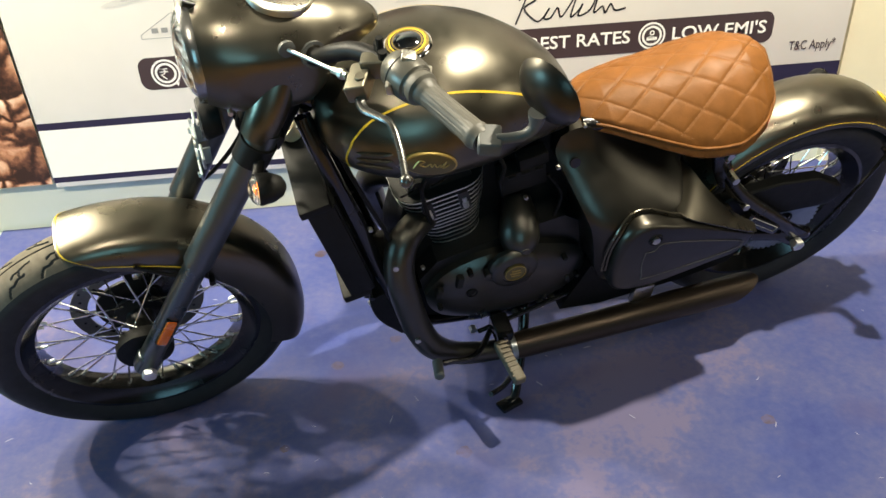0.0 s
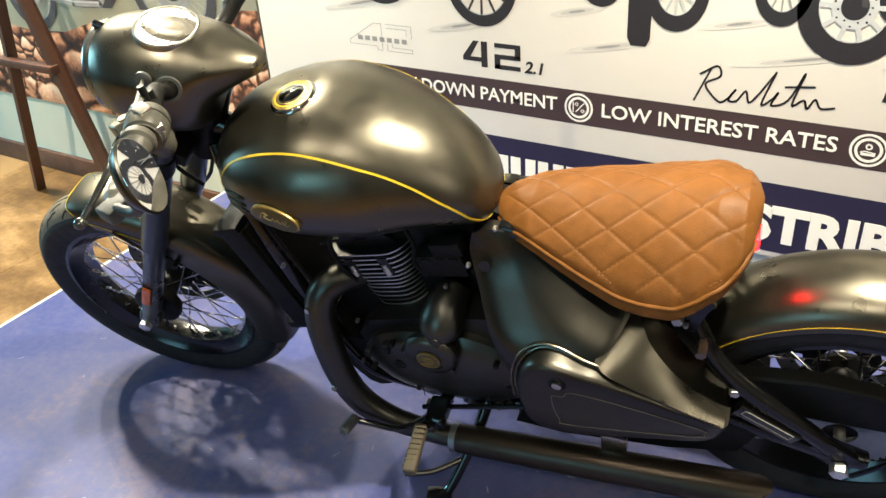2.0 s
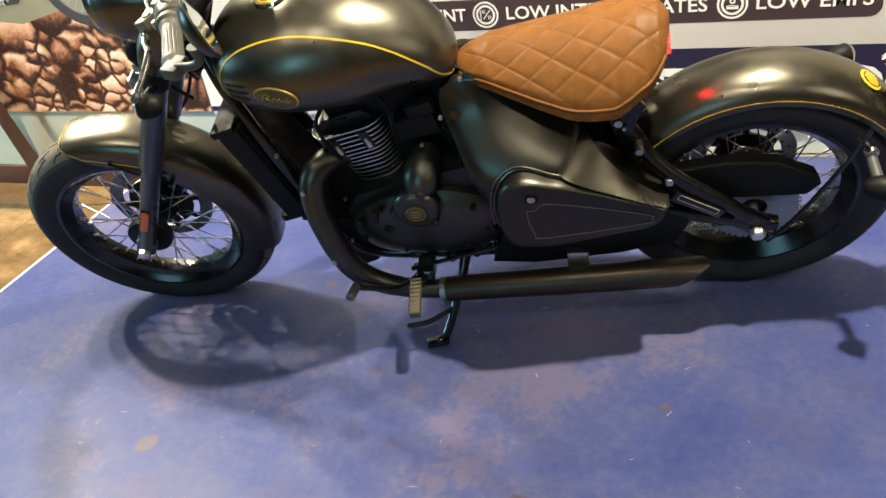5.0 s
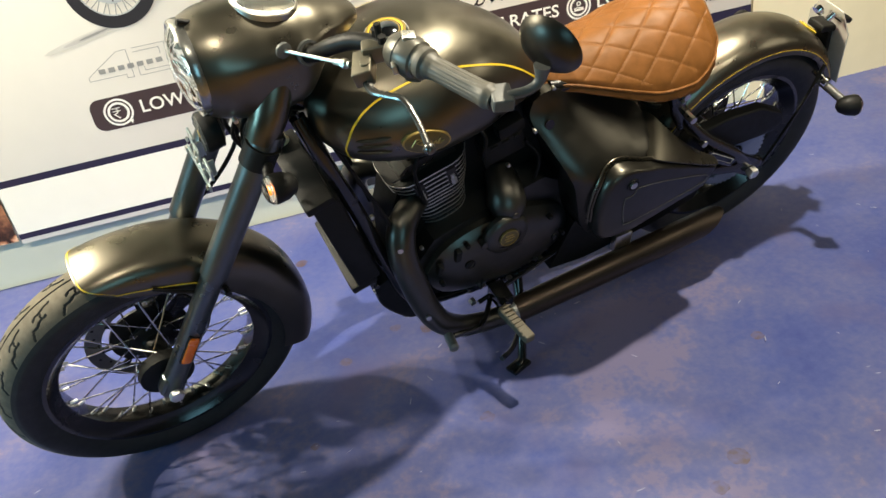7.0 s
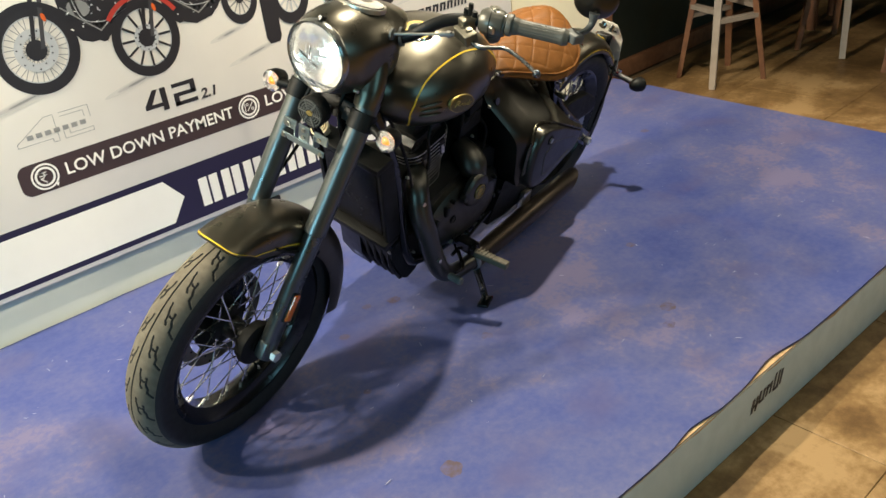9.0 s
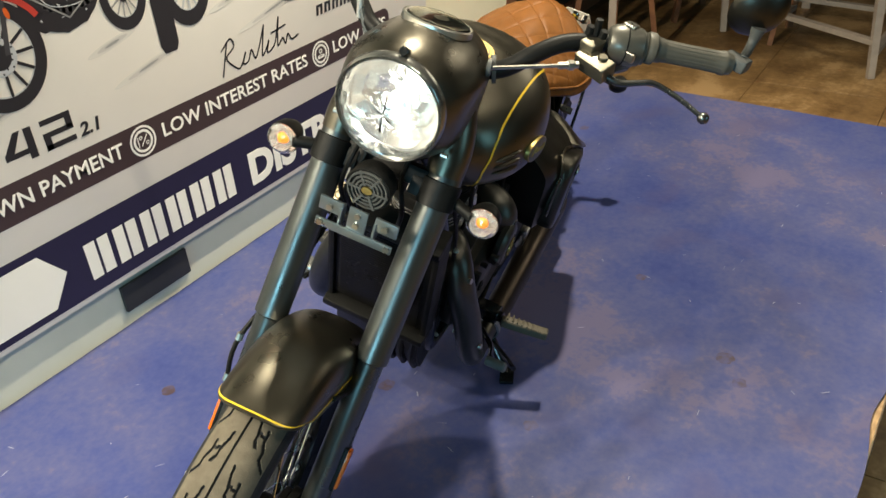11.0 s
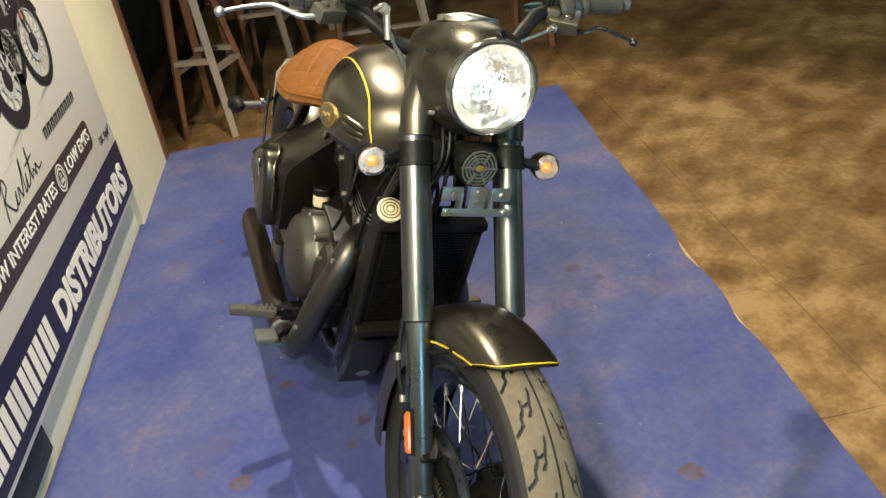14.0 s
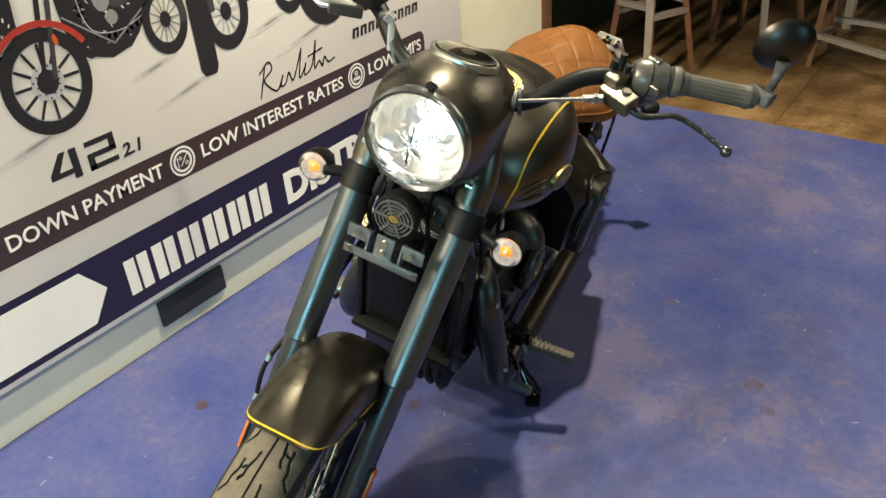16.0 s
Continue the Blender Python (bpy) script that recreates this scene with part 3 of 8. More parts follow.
ink("percent_sign", annulus(0.681, ZC + 0.01, 0.003, 0.0055, 12) + annulus(0.699, ZC - 0.008, 0.003, 0.0055, 12) + stroke([(0.702, ZC + 0.014), (0.68, ZC - 0.012)], 0.003) + stroke([(0.671, ZC + 0.014), (0.671, ZC - 0.014)], 0.003), WHITE_INK, 0.0024)
ink("coin_and_palm_sign", annulus(1.42, ZC + 0.009, 0.004, 0.008, 14) + [rect(1.404, ZC - 0.014, 1.436, ZC - 0.007)] + stroke([(1.404, ZC - 0.006), (1.414, ZC - 0.003), (1.436, ZC - 0.006)], 0.003), WHITE_INK, 0.0024)
for text, x0, x1 in (("LOW DOWN PAYMENT", 0.03, 0.622), ("LOW INTEREST RATES", 0.755, 1.352), ("LOW EMI'S", 1.484, 1.78)):
    lettering("letter", text, 0.055, Matrix.Translation((x0, -0.002, 0.4725)), WHITE_INK, banner, x1 - x0, bold=0.0006)
lettering("letter", "T&C Apply*", 0.042, Matrix.Translation((1.865, -0.0016, 0.408)), PURPLE, banner, 0.15)
lettering("letter", "DISTRIBUTORS", 0.138, Matrix.Translation((1.027, -0.002, 0.2)), WHITE_INK, banner, 0.958, bold=0.0062)
# the firm's name as plain upright bars
for k in range(6):
    for j in range(2):
        x = 0.432 + 0.09 * k + 0.041 * j
        ink("firm_name_bar", [[(x, 0.2), (x + 0.033, 0.2), (x + 0.033, 0.304), (x, 0.304)]], WHITE_INK, 0.002, "plain white bar in place of the firm's name")
# model names as plain marks
ink("model_mark", [[(0.36, 0.645), (0.325, 0.598), (0.325, 0.585), (0.385, 0.585), (0.385, 0.598), (0.35, 0.598), (0.378, 0.645)], rect(0.385, 0.57, 0.405, 0.645), rect(0.428, 0.632, 0.51, 0.645), rect(0.492, 0.605, 0.51, 0.632), rect(0.428, 0.6, 0.51, 0.613), rect(0.428, 0.57, 0.446, 0.6), rect(0.428, 0.57, 0.51, 0.583)], DARK_INK, 0.0014, "black blocks of a model name")
lettering("letter", "2.1", 0.046, Matrix.Translation((0.522, -0.0016, 0.57)) @ Matrix(((1, 0, 0.2, 0), (0, 1, 0, 0), (0, 0, 1, 0), (0, 0, 0, 1))), DARK_INK, banner, 0.052, bold=0.0012)
outline = stroke([(0.0, 0.675), (-0.105, 0.6), (-0.105, 0.585), (0.01, 0.585), (0.01, 0.57), (0.03, 0.57), (0.03, 0.675), (0.0, 0.675)], 0.002) + stroke([(0.05, 0.675), (0.15, 0.675), (0.15, 0.628)], 0.002) + stroke([(0.05, 0.66), (0.13, 0.66), (0.13, 0.635)], 0.002) + stroke([(0.05, 0.6), (0.05, 0.57), (0.15, 0.57), (0.15, 0.585), (0.07, 0.585), (0.07, 0.6)], 0.002)
outline += [rect(-0.07 + 0.03 * k, 0.604, -0.05 + 0.03 * k, 0.622) for k in range(7)]
outline = [[(0.037 + (x + 0.012 - 0.037) * 0.9, 0.623 + (z - 0.623) * 0.78) for x, z in q] for q in outline]
ink("model_mark", outline, GREY_INK, 0.0014, "thin outlined model name")
script = []
for a, b in (([(0, 0), (0.035, 0.085)], 0), ([(0.01, 0.07), (0.05, 0.095), (0.06, 0.07), (0.025, 0.045), (0.06, 0.005), (0.08, 0.012), (0.1, 0.04), (0.085, 0.012), (0.105, 0.012), (0.125, 0.04), (0.135, 0.012), (0.155, 0.035), (0.19, 0.095)], 0), ([(0.19, 0.095), (0.165, 0.012), (0.19, 0.03), (0.2, 0.045), (0.188, 0.012), (0.225, 0.03), (0.255, 0.1), (0.235, 0.02), (0.26, 0.035), (0.27, 0.015), (0.285, 0.04), (0.3, 0.02), (0.33, 0.025)], 0), ([(0.215, 0.062), (0.28, 0.07)], 0)):
    script += stroke([(1.0 + p.x, 0.556 + p.z) for p in spline([(x, 0, z) for x, z in a], 5)] if len(a) > 2 else [(1.0 + x, 0.556 + z) for x, z in a], 0.0052)
ink("model_mark", script, DARK_INK, 0.0014, "black handwritten-looking model name scribble")
for k in range(9):
    x = 1.425 + 0.04 * k
    ink("model_mark", [[(x, 0.61), (x + 0.012, 0.61), (x + 0.016, 0.634), (x + 0.024, 0.634), (x + 0.02, 0.61), (x + 0.031, 0.61), (x + 0.037, 0.642), (x + 0.006, 0.642)]], DARK_INK, 0.0014, "dark slanted mark of a model name")


def blob(x, z, rx, rz, turn, n=14):
    c, s = math.cos(turn), math.sin(turn)
    return [(x + rx * math.cos(t) * c - rz * math.sin(t) * s, z + rx * math.cos(t) * s + rz * math.sin(t) * c) for t in [2 * math.pi * k / n for k in range(n)]]


def printed_wheel(x, z, r, tyre, spokes, wide, spoke_mat, kx=1.0, disc_r=0.0):
    def squeeze(polys):
        return [[(x + (px - x) * kx, pz) for px, pz in q] for q in polys]
    ink("printed_tyre", squeeze(annulus(x, z, r * tyre, r, 44, kz=1.04)), DARK_INK, 0.0022, "printed black tyre")
    ink("printed_rim", squeeze(annulus(x, z, r * tyre * 0.96, r * tyre, 44, kz=1.04)), SILVER_INK, 0.0024, "printed pale rim line")
    arms = []
    for k in range(spokes):
        a = k * 2 * math.pi / spokes
        b = a + (0.35 if wide < 0.004 and k % 2 else -0.35 if wide < 0.004 else 0.03)
        arms += stroke([(x + 0.2 * r * math.cos(b), z + 0.2 * r * math.sin(b)), (x + tyre * 0.96 * r * math.cos(a), z + tyre * r * math.sin(a))], wide)
    many("printed_spokes", squeeze(arms), spoke_mat, 0.0025, "printed wheel spokes")
    if disc_r:
        ink("printed_brake_disc", squeeze(annulus(x, z, r * disc_r * 0.6, r * disc_r, 36)), SILVER_INK, 0.0027, "printed pale brake disc")
        many("printed_disc_holes", squeeze([disc(x + r * disc_r * (0.72 + 0.16 * (k % 2)) * math.cos(k * 0.42), z + r * disc_r * (0.72 + 0.16 * (k % 2)) * math.sin(k * 0.42), 0.0026, 8) for k in range(15)]), DARK_INK, 0.0028, "printed disc holes")
    ink("printed_hub", squeeze([disc(x, z, r * 0.24)]), DARK_INK, 0.0029, "printed black hub")


def printed_shade(x, z, w, lean):
    for k, (s, mat) in enumerate(((1.0, SOFT_SHADE), (0.62, SHADE_INK), (0.3, GREY_INK))):
        ink("printed_shade", [blob(x - w * 0.3 * lean, z + 0.004 - 0.01 * lean, w * s, 0.011 * s, 0.2 * lean)], mat, 0.0011 + 0.0001 * k, "printed soft ground shade")


def printed_bike(x0, x1, belly, top, tank_mat, seed):
    """Body of a printed motorcycle: dark mass with a rounded belly, engine, pipes and highlights."""
    rng = random.Random(seed)
    low = [(x0 + (x1 - x0) * k / 16, belly + 0.07 * abs(2 * k / 16 - 0.9) ** 2.2 + 0.006 * rng.uniform(-1, 1)) for k in range(17)]
    ink("printed_body", [low + [(x1 + 0.03, top), (x0 - 0.03, top)]], DARK_INK, 0.0018, "printed dark motorcycle body")
    w = x1 - x0
    cx, cz = x0 + w * 0.5, belly + 0.12
    for k in range(9):
        x, z = cx + rng.uniform(-0.32, 0.32) * w, cz + rng.uniform(-0.07, 0.1)
        ink("printed_engine_cover", [blob(x, z, rng.uniform(0.016, 0.042), rng.uniform(0.012, 0.03), rng.uniform(0, 3))], (SOOT_INK, DARK_INK, GREY_INK)[k % 3], 0.0019 + 0.00002 * k, "printed engine cover")
    fins = [q for k in range(7) for q in stroke([(cx - 0.03, cz + 0.06 + 0.013 * k), (cx + 0.05, cz + 0.068 + 0.013 * k)], 0.003)]
    many("printed_fins", fins, GREY_INK, 0.0021, "printed engine fins")
    pipe = [(p.x, p.z) for p in spline([(cx - w * 0.2, 0, cz + 0.11), (cx - w * 0.3, 0, cz + 0.03), (cx - w * 0.22, 0, cz - 0.05), (cx + w * 0.1, 0, cz - 0.07), (cx + w * 0.45, 0, cz - 0.05)], 5)]
    many("printed_pipe", stroke(pipe, 0.018), SOOT_INK, 0.00215, "printed exhaust pipe")
    many("printed_pipe_shine", stroke([(x, z + 0.005) for x, z in pipe], 0.0025), SILVER_INK, 0.0022, "printed shine on the pipe")
    frame_lines = stroke([(x0, belly + 0.12), (cx, belly + 0.03), (x1, belly + 0.1)], 0.004) + stroke([(x0 + 0.02, top - 0.12), (cx + 0.04, top - 0.2), (x1, belly + 0.2)], 0.004)
    many("printed_frame_shine", frame_lines, GREY_INK, 0.0022, "printed frame tubes")
    specks = [blob(cx + rng.uniform(-0.45, 0.45) * w, cz + rng.uniform(-0.09, 0.2), rng.uniform(0.0015, 0.006), rng.uniform(0.001, 0.003), rng.uniform(0, 3), 8) for _ in range(46)]
    many("printed_glints", specks[:26], SILVER_INK, 0.0023, "printed metal glints")
    many("printed_glints", specks[26:], WHITE_INK, 0.0023, "printed white glints")
    ink("printed_tank", [blob(cx - 0.02, top - 0.04, w * 0.42, 0.075, -0.1, 24)], tank_mat, 0.0024, "printed fuel tank")


def printed_fork(x, z, top, lean, mat=None, guard_mat=None, r=0.12):
    for dx in (-0.006, 0.02):
        ink("printed_fork_leg", [[(x + dx - 0.006, z), (x + dx + 0.006, z), (x + dx + lean + 0.01, top), (x + dx + lean - 0.006, top)]], SOOT_INK if dx > 0 else DARK_INK, 0.003, "printed fork leg")
    ink("printed_reflector", [blob(x + lean * 0.35 + 0.012, z + 0.085, 0.006, 0.013, 0.2)], ORANGE_INK, 0.0032, "printed orange reflector")
    g = annulus(x, z, r * 1.02, r * 1.14, 20, 0.08, 0.4)
    ink("printed_mudguard", g, guard_mat or DARK_INK, 0.0031, "printed front mudguard")


# five motorcycles side by side
for x, z, w, lean in ((0.02, 0.728, 0.15, 1), (0.36, 0.69, 0.12, 1), (0.8, 0.675, 0.12, 1), (1.3, 0.695, 0.17, 1), (1.6, 0.72, 0.15, 1), (0.7, 0.76, 0.08, 1), (1.12, 0.765, 0.1, 1)):
    printed_shade(x, z, w, lean)
for args in ((0.74, 0.86, 0.085, 0.66, 14, 0.005, GREY_INK, 0.8), (0.935, 0.83, 0.1, 0.62, 12, 0.008, SILVER_INK, 0.8), (1.18, 0.86, 0.095, 0.66, 12, 0.006, GREY_INK, 0.7), (1.44, 0.87, 0.09, 0.66, 14, 0.005, GREY_INK, 0.8)):
    printed_wheel(*args)
printed_bike(0.16, 0.36, 0.835, 1.3, GREEN_INK, 1)
printed_bike(0.47, 0.7, 0.815, 1.3, RED_INK, 2)
printed_bike(0.89, 1.24, 0.84, 1.3, SOOT_INK, 3)
printed_bike(1.38, 1.58, 0.85, 1.3, MAROON_INK, 4)
printed_wheel(0.06, 0.855, 0.125, 0.74, 34, 0.0024, GREY_INK, 1.0, 0.5)
printed_fork(0.06, 0.855, 1.3, 0.1)
printed_wheel(0.392, 0.81, 0.117, 0.74, 12, 0.0075, DARK_INK, 0.95, 0.36)
printed_fork(0.392, 0.81, 1.3, 0.1, guard_mat=RED_INK)
ink("printed_front_tyre", [[(0.815, 0.7), (0.825, 0.68), (0.865, 0.68), (0.875, 0.7), (0.878, 1.05), (0.812, 1.05)]], DARK_INK, 0.002, "printed tyre seen head-on")
for dx in (-0.05, 0.045):
    ink("printed_fork_leg", [[(0.845 + dx - 0.01, 0.84), (0.845 + dx + 0.01, 0.84), (0.845 + dx + 0.012, 1.3), (0.845 + dx - 0.012, 1.3)]], SOOT_INK, 0.0026, "printed fork leg")
printed_wheel(1.333, 0.82, 0.127, 0.62, 10, 0.011, SILVER_INK, 0.95, 0.4)
printed_fork(1.333, 0.82, 1.3, -0.09, r=0.127)
printed_wheel(1.625, 0.845, 0.125, 0.78, 34, 0.0024, GREY_INK, 1.0, 0.42)
printed_fork(1.625, 0.845, 1.3, -0.09, r=0.125)

# ---- rock poster ----
def rock_print():
    """Printed photograph of heaped boulders: two sizes of cells, each lit from above, with dark gaps between."""
    m = material("printed_boulders", (0.5, 0.3, 0.2), 0.4)
    nt = m.node_tree
    N, L = nt.nodes.new, nt.links.new

    def maths(op, a, b):
        n = N("ShaderNodeMath")
        n.operation = op
        for k, v in enumerate((a, b)):
            if isinstance(v, (int, float)):
                n.inputs[k].default_value = v
            else:
                L(v, n.inputs[k])
        return n.outputs[0]

    tc, warp, shift, add = N("ShaderNodeTexCoord"), N("ShaderNodeTexNoise"), N("ShaderNodeVectorMath"), N("ShaderNodeVectorMath")
    warp.inputs["Scale"].default_value, warp.inputs["Detail"].default_value = 16, 3
    shift.operation, add.operation = "SCALE", "ADD"
    shift.inputs["Scale"].default_value = 0.045
    L(tc.outputs["Object"], warp.inputs["Vector"])
    L(warp.outputs["Color"], shift.inputs[0])
    L(tc.outputs["Object"], add.inputs[0])
    L(shift.outputs[0], add.inputs[1])
    squash = N("ShaderNodeMapping")
    squash.inputs["Scale"].default_value = (0.75, 0.0, 1.0)
    L(add.outputs[0], squash.inputs["Vector"])
    shades = []
    for scale in (9.0, 19.0):
        edge, cell = N("ShaderNodeTexVoronoi"), N("ShaderNodeTexVoronoi")
        edge.feature = "DISTANCE_TO_EDGE"
        for v in (edge, cell):
            v.inputs["Scale"].default_value = scale
            L(squash.outputs[0], v.inputs["Vector"])
        gap = N("ShaderNodeMapRange")
        gap.inputs["From Min"].default_value, gap.inputs["From Max"].default_value = 0.02, 0.16
        L(edge.outputs["Distance"], gap.inputs["Value"])
        away, sep, tint = N("ShaderNodeVectorMath"), N("ShaderNodeSeparateXYZ"), N("ShaderNodeSeparateColor")
        away.operation = "SUBTRACT"
        L(squash.outputs[0], away.inputs[0])
        L(cell.outputs["Position"], away.inputs[1])
        L(away.outputs[0], sep.inputs[0])
        L(cell.outputs["Color"], tint.inputs[0])
        up = maths("MULTIPLY", sep.outputs["Z"], scale * 0.75)
        lit = maths("ADD", maths("ADD", up, maths("MULTIPLY", tint.outputs[0], 0.5)), 0.22)
        shades.append(maths("MULTIPLY", gap.outputs[0], lit))
    pick, grain, mix = N("ShaderNodeTexNoise"), N("ShaderNodeTexNoise"), N("ShaderNodeMix")
    pick.inputs["Scale"].default_value, grain.inputs["Scale"].default_value, grain.inputs["Detail"].default_value = 3.0, 60, 6
    L(tc.outputs["Object"], pick.inputs["Vector"])
    L(tc.outputs["Object"], grain.inputs["Vector"])
    share = N("ShaderNodeMapRange")
    share.inputs["From Min"].default_value, share.inputs["From Max"].default_value = 0.47, 0.53
    L(pick.outputs["Fac"], share.inputs["Value"])
    L(share.outputs[0], mix.inputs[0])
    L(shades[0], mix.inputs[2])
    L(shades[1], mix.inputs[3])
    value = maths("ADD", mix.outputs[0], maths("MULTIPLY", maths("SUBTRACT", grain.outputs["Fac"], 0.5), 0.5))
    ramp = N("ShaderNodeValToRGB")
    els = ramp.color_ramp.elements
    stops = ((0.0, (0.03, 0.012, 0.009)), (0.16, (0.13, 0.05, 0.03)), (0.36, (0.46, 0.2, 0.105)), (0.62, (0.76, 0.46, 0.3)), (0.95, (0.92, 0.76, 0.6)))
    while len(els) < len(stops):
        els.new(0.5)
    for e, (p, c) in zip(els, stops):
        e.position, e.color = p, (*c, 1)
    L(value, ramp.inputs["Fac"])
    L(ramp.outputs[0], nt.nodes["Principled BSDF"].inputs["Base Color"])
    return m


poster = tagged(new("rock_poster"), "large printed poster of brown boulders with a motorcycle on the wall", "poster")
poster.matrix_world = banner.matrix_world.copy()
RX0, RX1 = -2.6, -0.452
part("poster_sheet", box(bmesh.new(), ((RX0 + RX1) / 2, 0.003, 1.03), (RX1 - RX0, 0.006, 1.74), 0.001), SKY_INK, poster)
ink("rock_bed", [[(RX0, 0.162), (RX1, 0.162), (RX1, 0.66), (-0.55, 0.655), (-0.68, 0.6), (-0.85, 0.56), (-1.0, 0.575), (-1.2, 0.53), (-1.32, 0.545), (-1.5, 0.49), (-1.72, 0.475), (-2.0, 0.5), (RX0, 0.52)]], rock_print(), 0.0006, "printed reddish-brown boulders with dark gaps", parent=poster)
# printed motorcycle of the rock poster
for wx, wz, wr, kx in ((-0.84, 0.71, 0.2, 1.05), (-1.66, 0.665, 0.18, 0.9)):
    ink("printed_wheel", [[(wx + (x - wx) * kx, z) for x, z in q] for q in annulus(wx, wz, wr * 0.8, wr)], SOOT_INK, 0.003, "printed tyre", parent=poster)
    ink("printed_rim", [[(wx + (x - wx) * kx, z) for x, z in q] for q in annulus(wx, wz, wr * 0.76, wr * 0.8)], GREY_INK, 0.0032, "printed rim", parent=poster)
    ink("printed_spokes", [q for k in range(30) for q in stroke([(wx + 0.2 * wr * math.cos(k * 0.2094 + 0.5), wz + 0.2 * wr * math.sin(k * 0.2094 + 0.5)), (wx + 0.77 * wr * kx * math.cos(k * 0.2094), wz + 0.77 * wr * math.sin(k * 0.2094))], 0.0026)], SILVER_INK if wx > -1 else GREY_INK, 0.0032, "printed spokes", parent=poster)
    ink("printed_disc", annulus(wx, wz, wr * 0.3, wr * 0.46), GREY_INK, 0.0033, "printed brake disc", parent=poster)
    ink("printed_hub", [disc(wx, wz, wr * 0.24)], DARK_INK, 0.0034, "printed hub", parent=poster)
ink("printed_body", [[(-1.62, 0.68), (-1.5, 0.63), (-1.36, 0.6), (-1.18, 0.61), (-1.08, 0.7), (-1.02, 0.9), (-0.95, 1.2), (-1.5, 1.25), (-1.8, 1.1), (-1.72, 0.9)]], SOOT_INK, 0.0028, "printed dark motorcycle body", parent=poster)
prng = random.Random(31)
for k in range(16):
    ink("printed_engine_cover", [blob(-1.38 + prng.uniform(-0.19, 0.2), 0.76 + prng.uniform(-0.1, 0.14), prng.uniform(0.02, 0.055), prng.uniform(0.014, 0.036), prng.uniform(0, 3))], (GREY_INK, DARK_INK, SOOT_INK, SILVER_INK)[k % 4 if k % 8 else 1], 0.0029 + 0.00002 * k, "printed engine cover", parent=poster)
ink("printed_fins", [q for k in range(8) for q in stroke([(-1.42, 0.78 + 0.017 * k), (-1.27, 0.795 + 0.017 * k)], 0.005)], SILVER_INK, 0.0033, "printed engine fins", parent=poster)
ink("printed_pipe", stroke([(-1.6, 0.632), (-1.4, 0.612), (-1.24, 0.62), (-1.17, 0.7), (-1.2, 0.8)], 0.024), GREY_INK, 0.00335, "printed exhaust pipe", parent=poster)
ink("printed_pipe_shine", stroke([(-1.6, 0.638), (-1.4, 0.618), (-1.245, 0.626)], 0.006), SILVER_INK, 0.0034, "printed shine on the pipe", parent=poster)
ink("printed_fork_leg", stroke([(-0.86, 0.7), (-0.98, 1.0), (-1.06, 1.25)], 0.035), ORANGE_INK, 0.0035, "printed orange fork leg", parent=poster)

# black cover plate low on the wall
cover = tagged(new("socket_cover"), "black plastic cover plate low on the pale wall", "socket cover")
cover.matrix_world = Matrix.Translation((0.628, WALL_Y - 0.001, 0.075))
part("plate", box(bmesh.new(), (0, -0.006, 0), (0.235, 0.012, 0.08), 0.003), SHADOW_BLACK, cover)

# ---- the motorcycle: x to its rear, y to its right, z up in its own leaning plane ----
bike = tagged(new("motorcycle"), "satin black bobber motorcycle with tan quilted seat on its side stand", "motorcycle")
bike.matrix_world = Matrix.Translation((0.0152, -0.0586, 0.001)) @ pose(0, 0, 0, 0, 0, 10.6) @ pose(0, 0, 0, 18.0)
RAKE = 28.0
AX = Vector((math.sin(radians(RAKE)), 0, math.cos(radians(RAKE))))
PIVOT = Vector((0.06, 0, 0.3))
STEER = Matrix.Translation(PIVOT) @ Matrix.Rotation(radians(3.0), 4, AX) @ Matrix.Translation(-PIVOT)
FA, RA = Vector((0.002, 0, 0.306)), Vector((1.487, 0, 0.316))


TREAD = (((0.012, 0.0), (0.0135, 0.16)), ((0.0135, 0.16), (0.017, 0.3)), ((0.017, 0.3), (0.0175, 0.46)), ((0.0175, 0.46), (0.022, 0.56)), ((0.0165, 0.3), (0.028, 0.36)), ((0.028, 0.22), (0.029, 0.42)), ((0.029, 0.42), (0.033, 0.55)), ((0.033, 0.55), (0.034, 0.72)), ((0.034, 0.72), (0.042, 0.86)))


def groove(w, s, pitch):
    """Whether the tread at w metres from the centre line and phase s is cut away."""
    if abs(w - 0.002) < 0.0016:
        return True
    side, s = abs(w), (s if w < 0 else (s + 0.5)) % 1
    for (a0, b0), (a1, b1) in TREAD:
        dx, dy = a1 - a0, (b1 - b0) * pitch
        for sh in (-1, 0, 1):
            px, py = side - a0, (s + sh - b0) * pitch
            k = max(0, min(1, (px * dx + py * dy) / (dx * dx + dy * dy)))
            if math.hypot(px - k * dx, py - k * dy) < 0.0013:
                return True
    return False


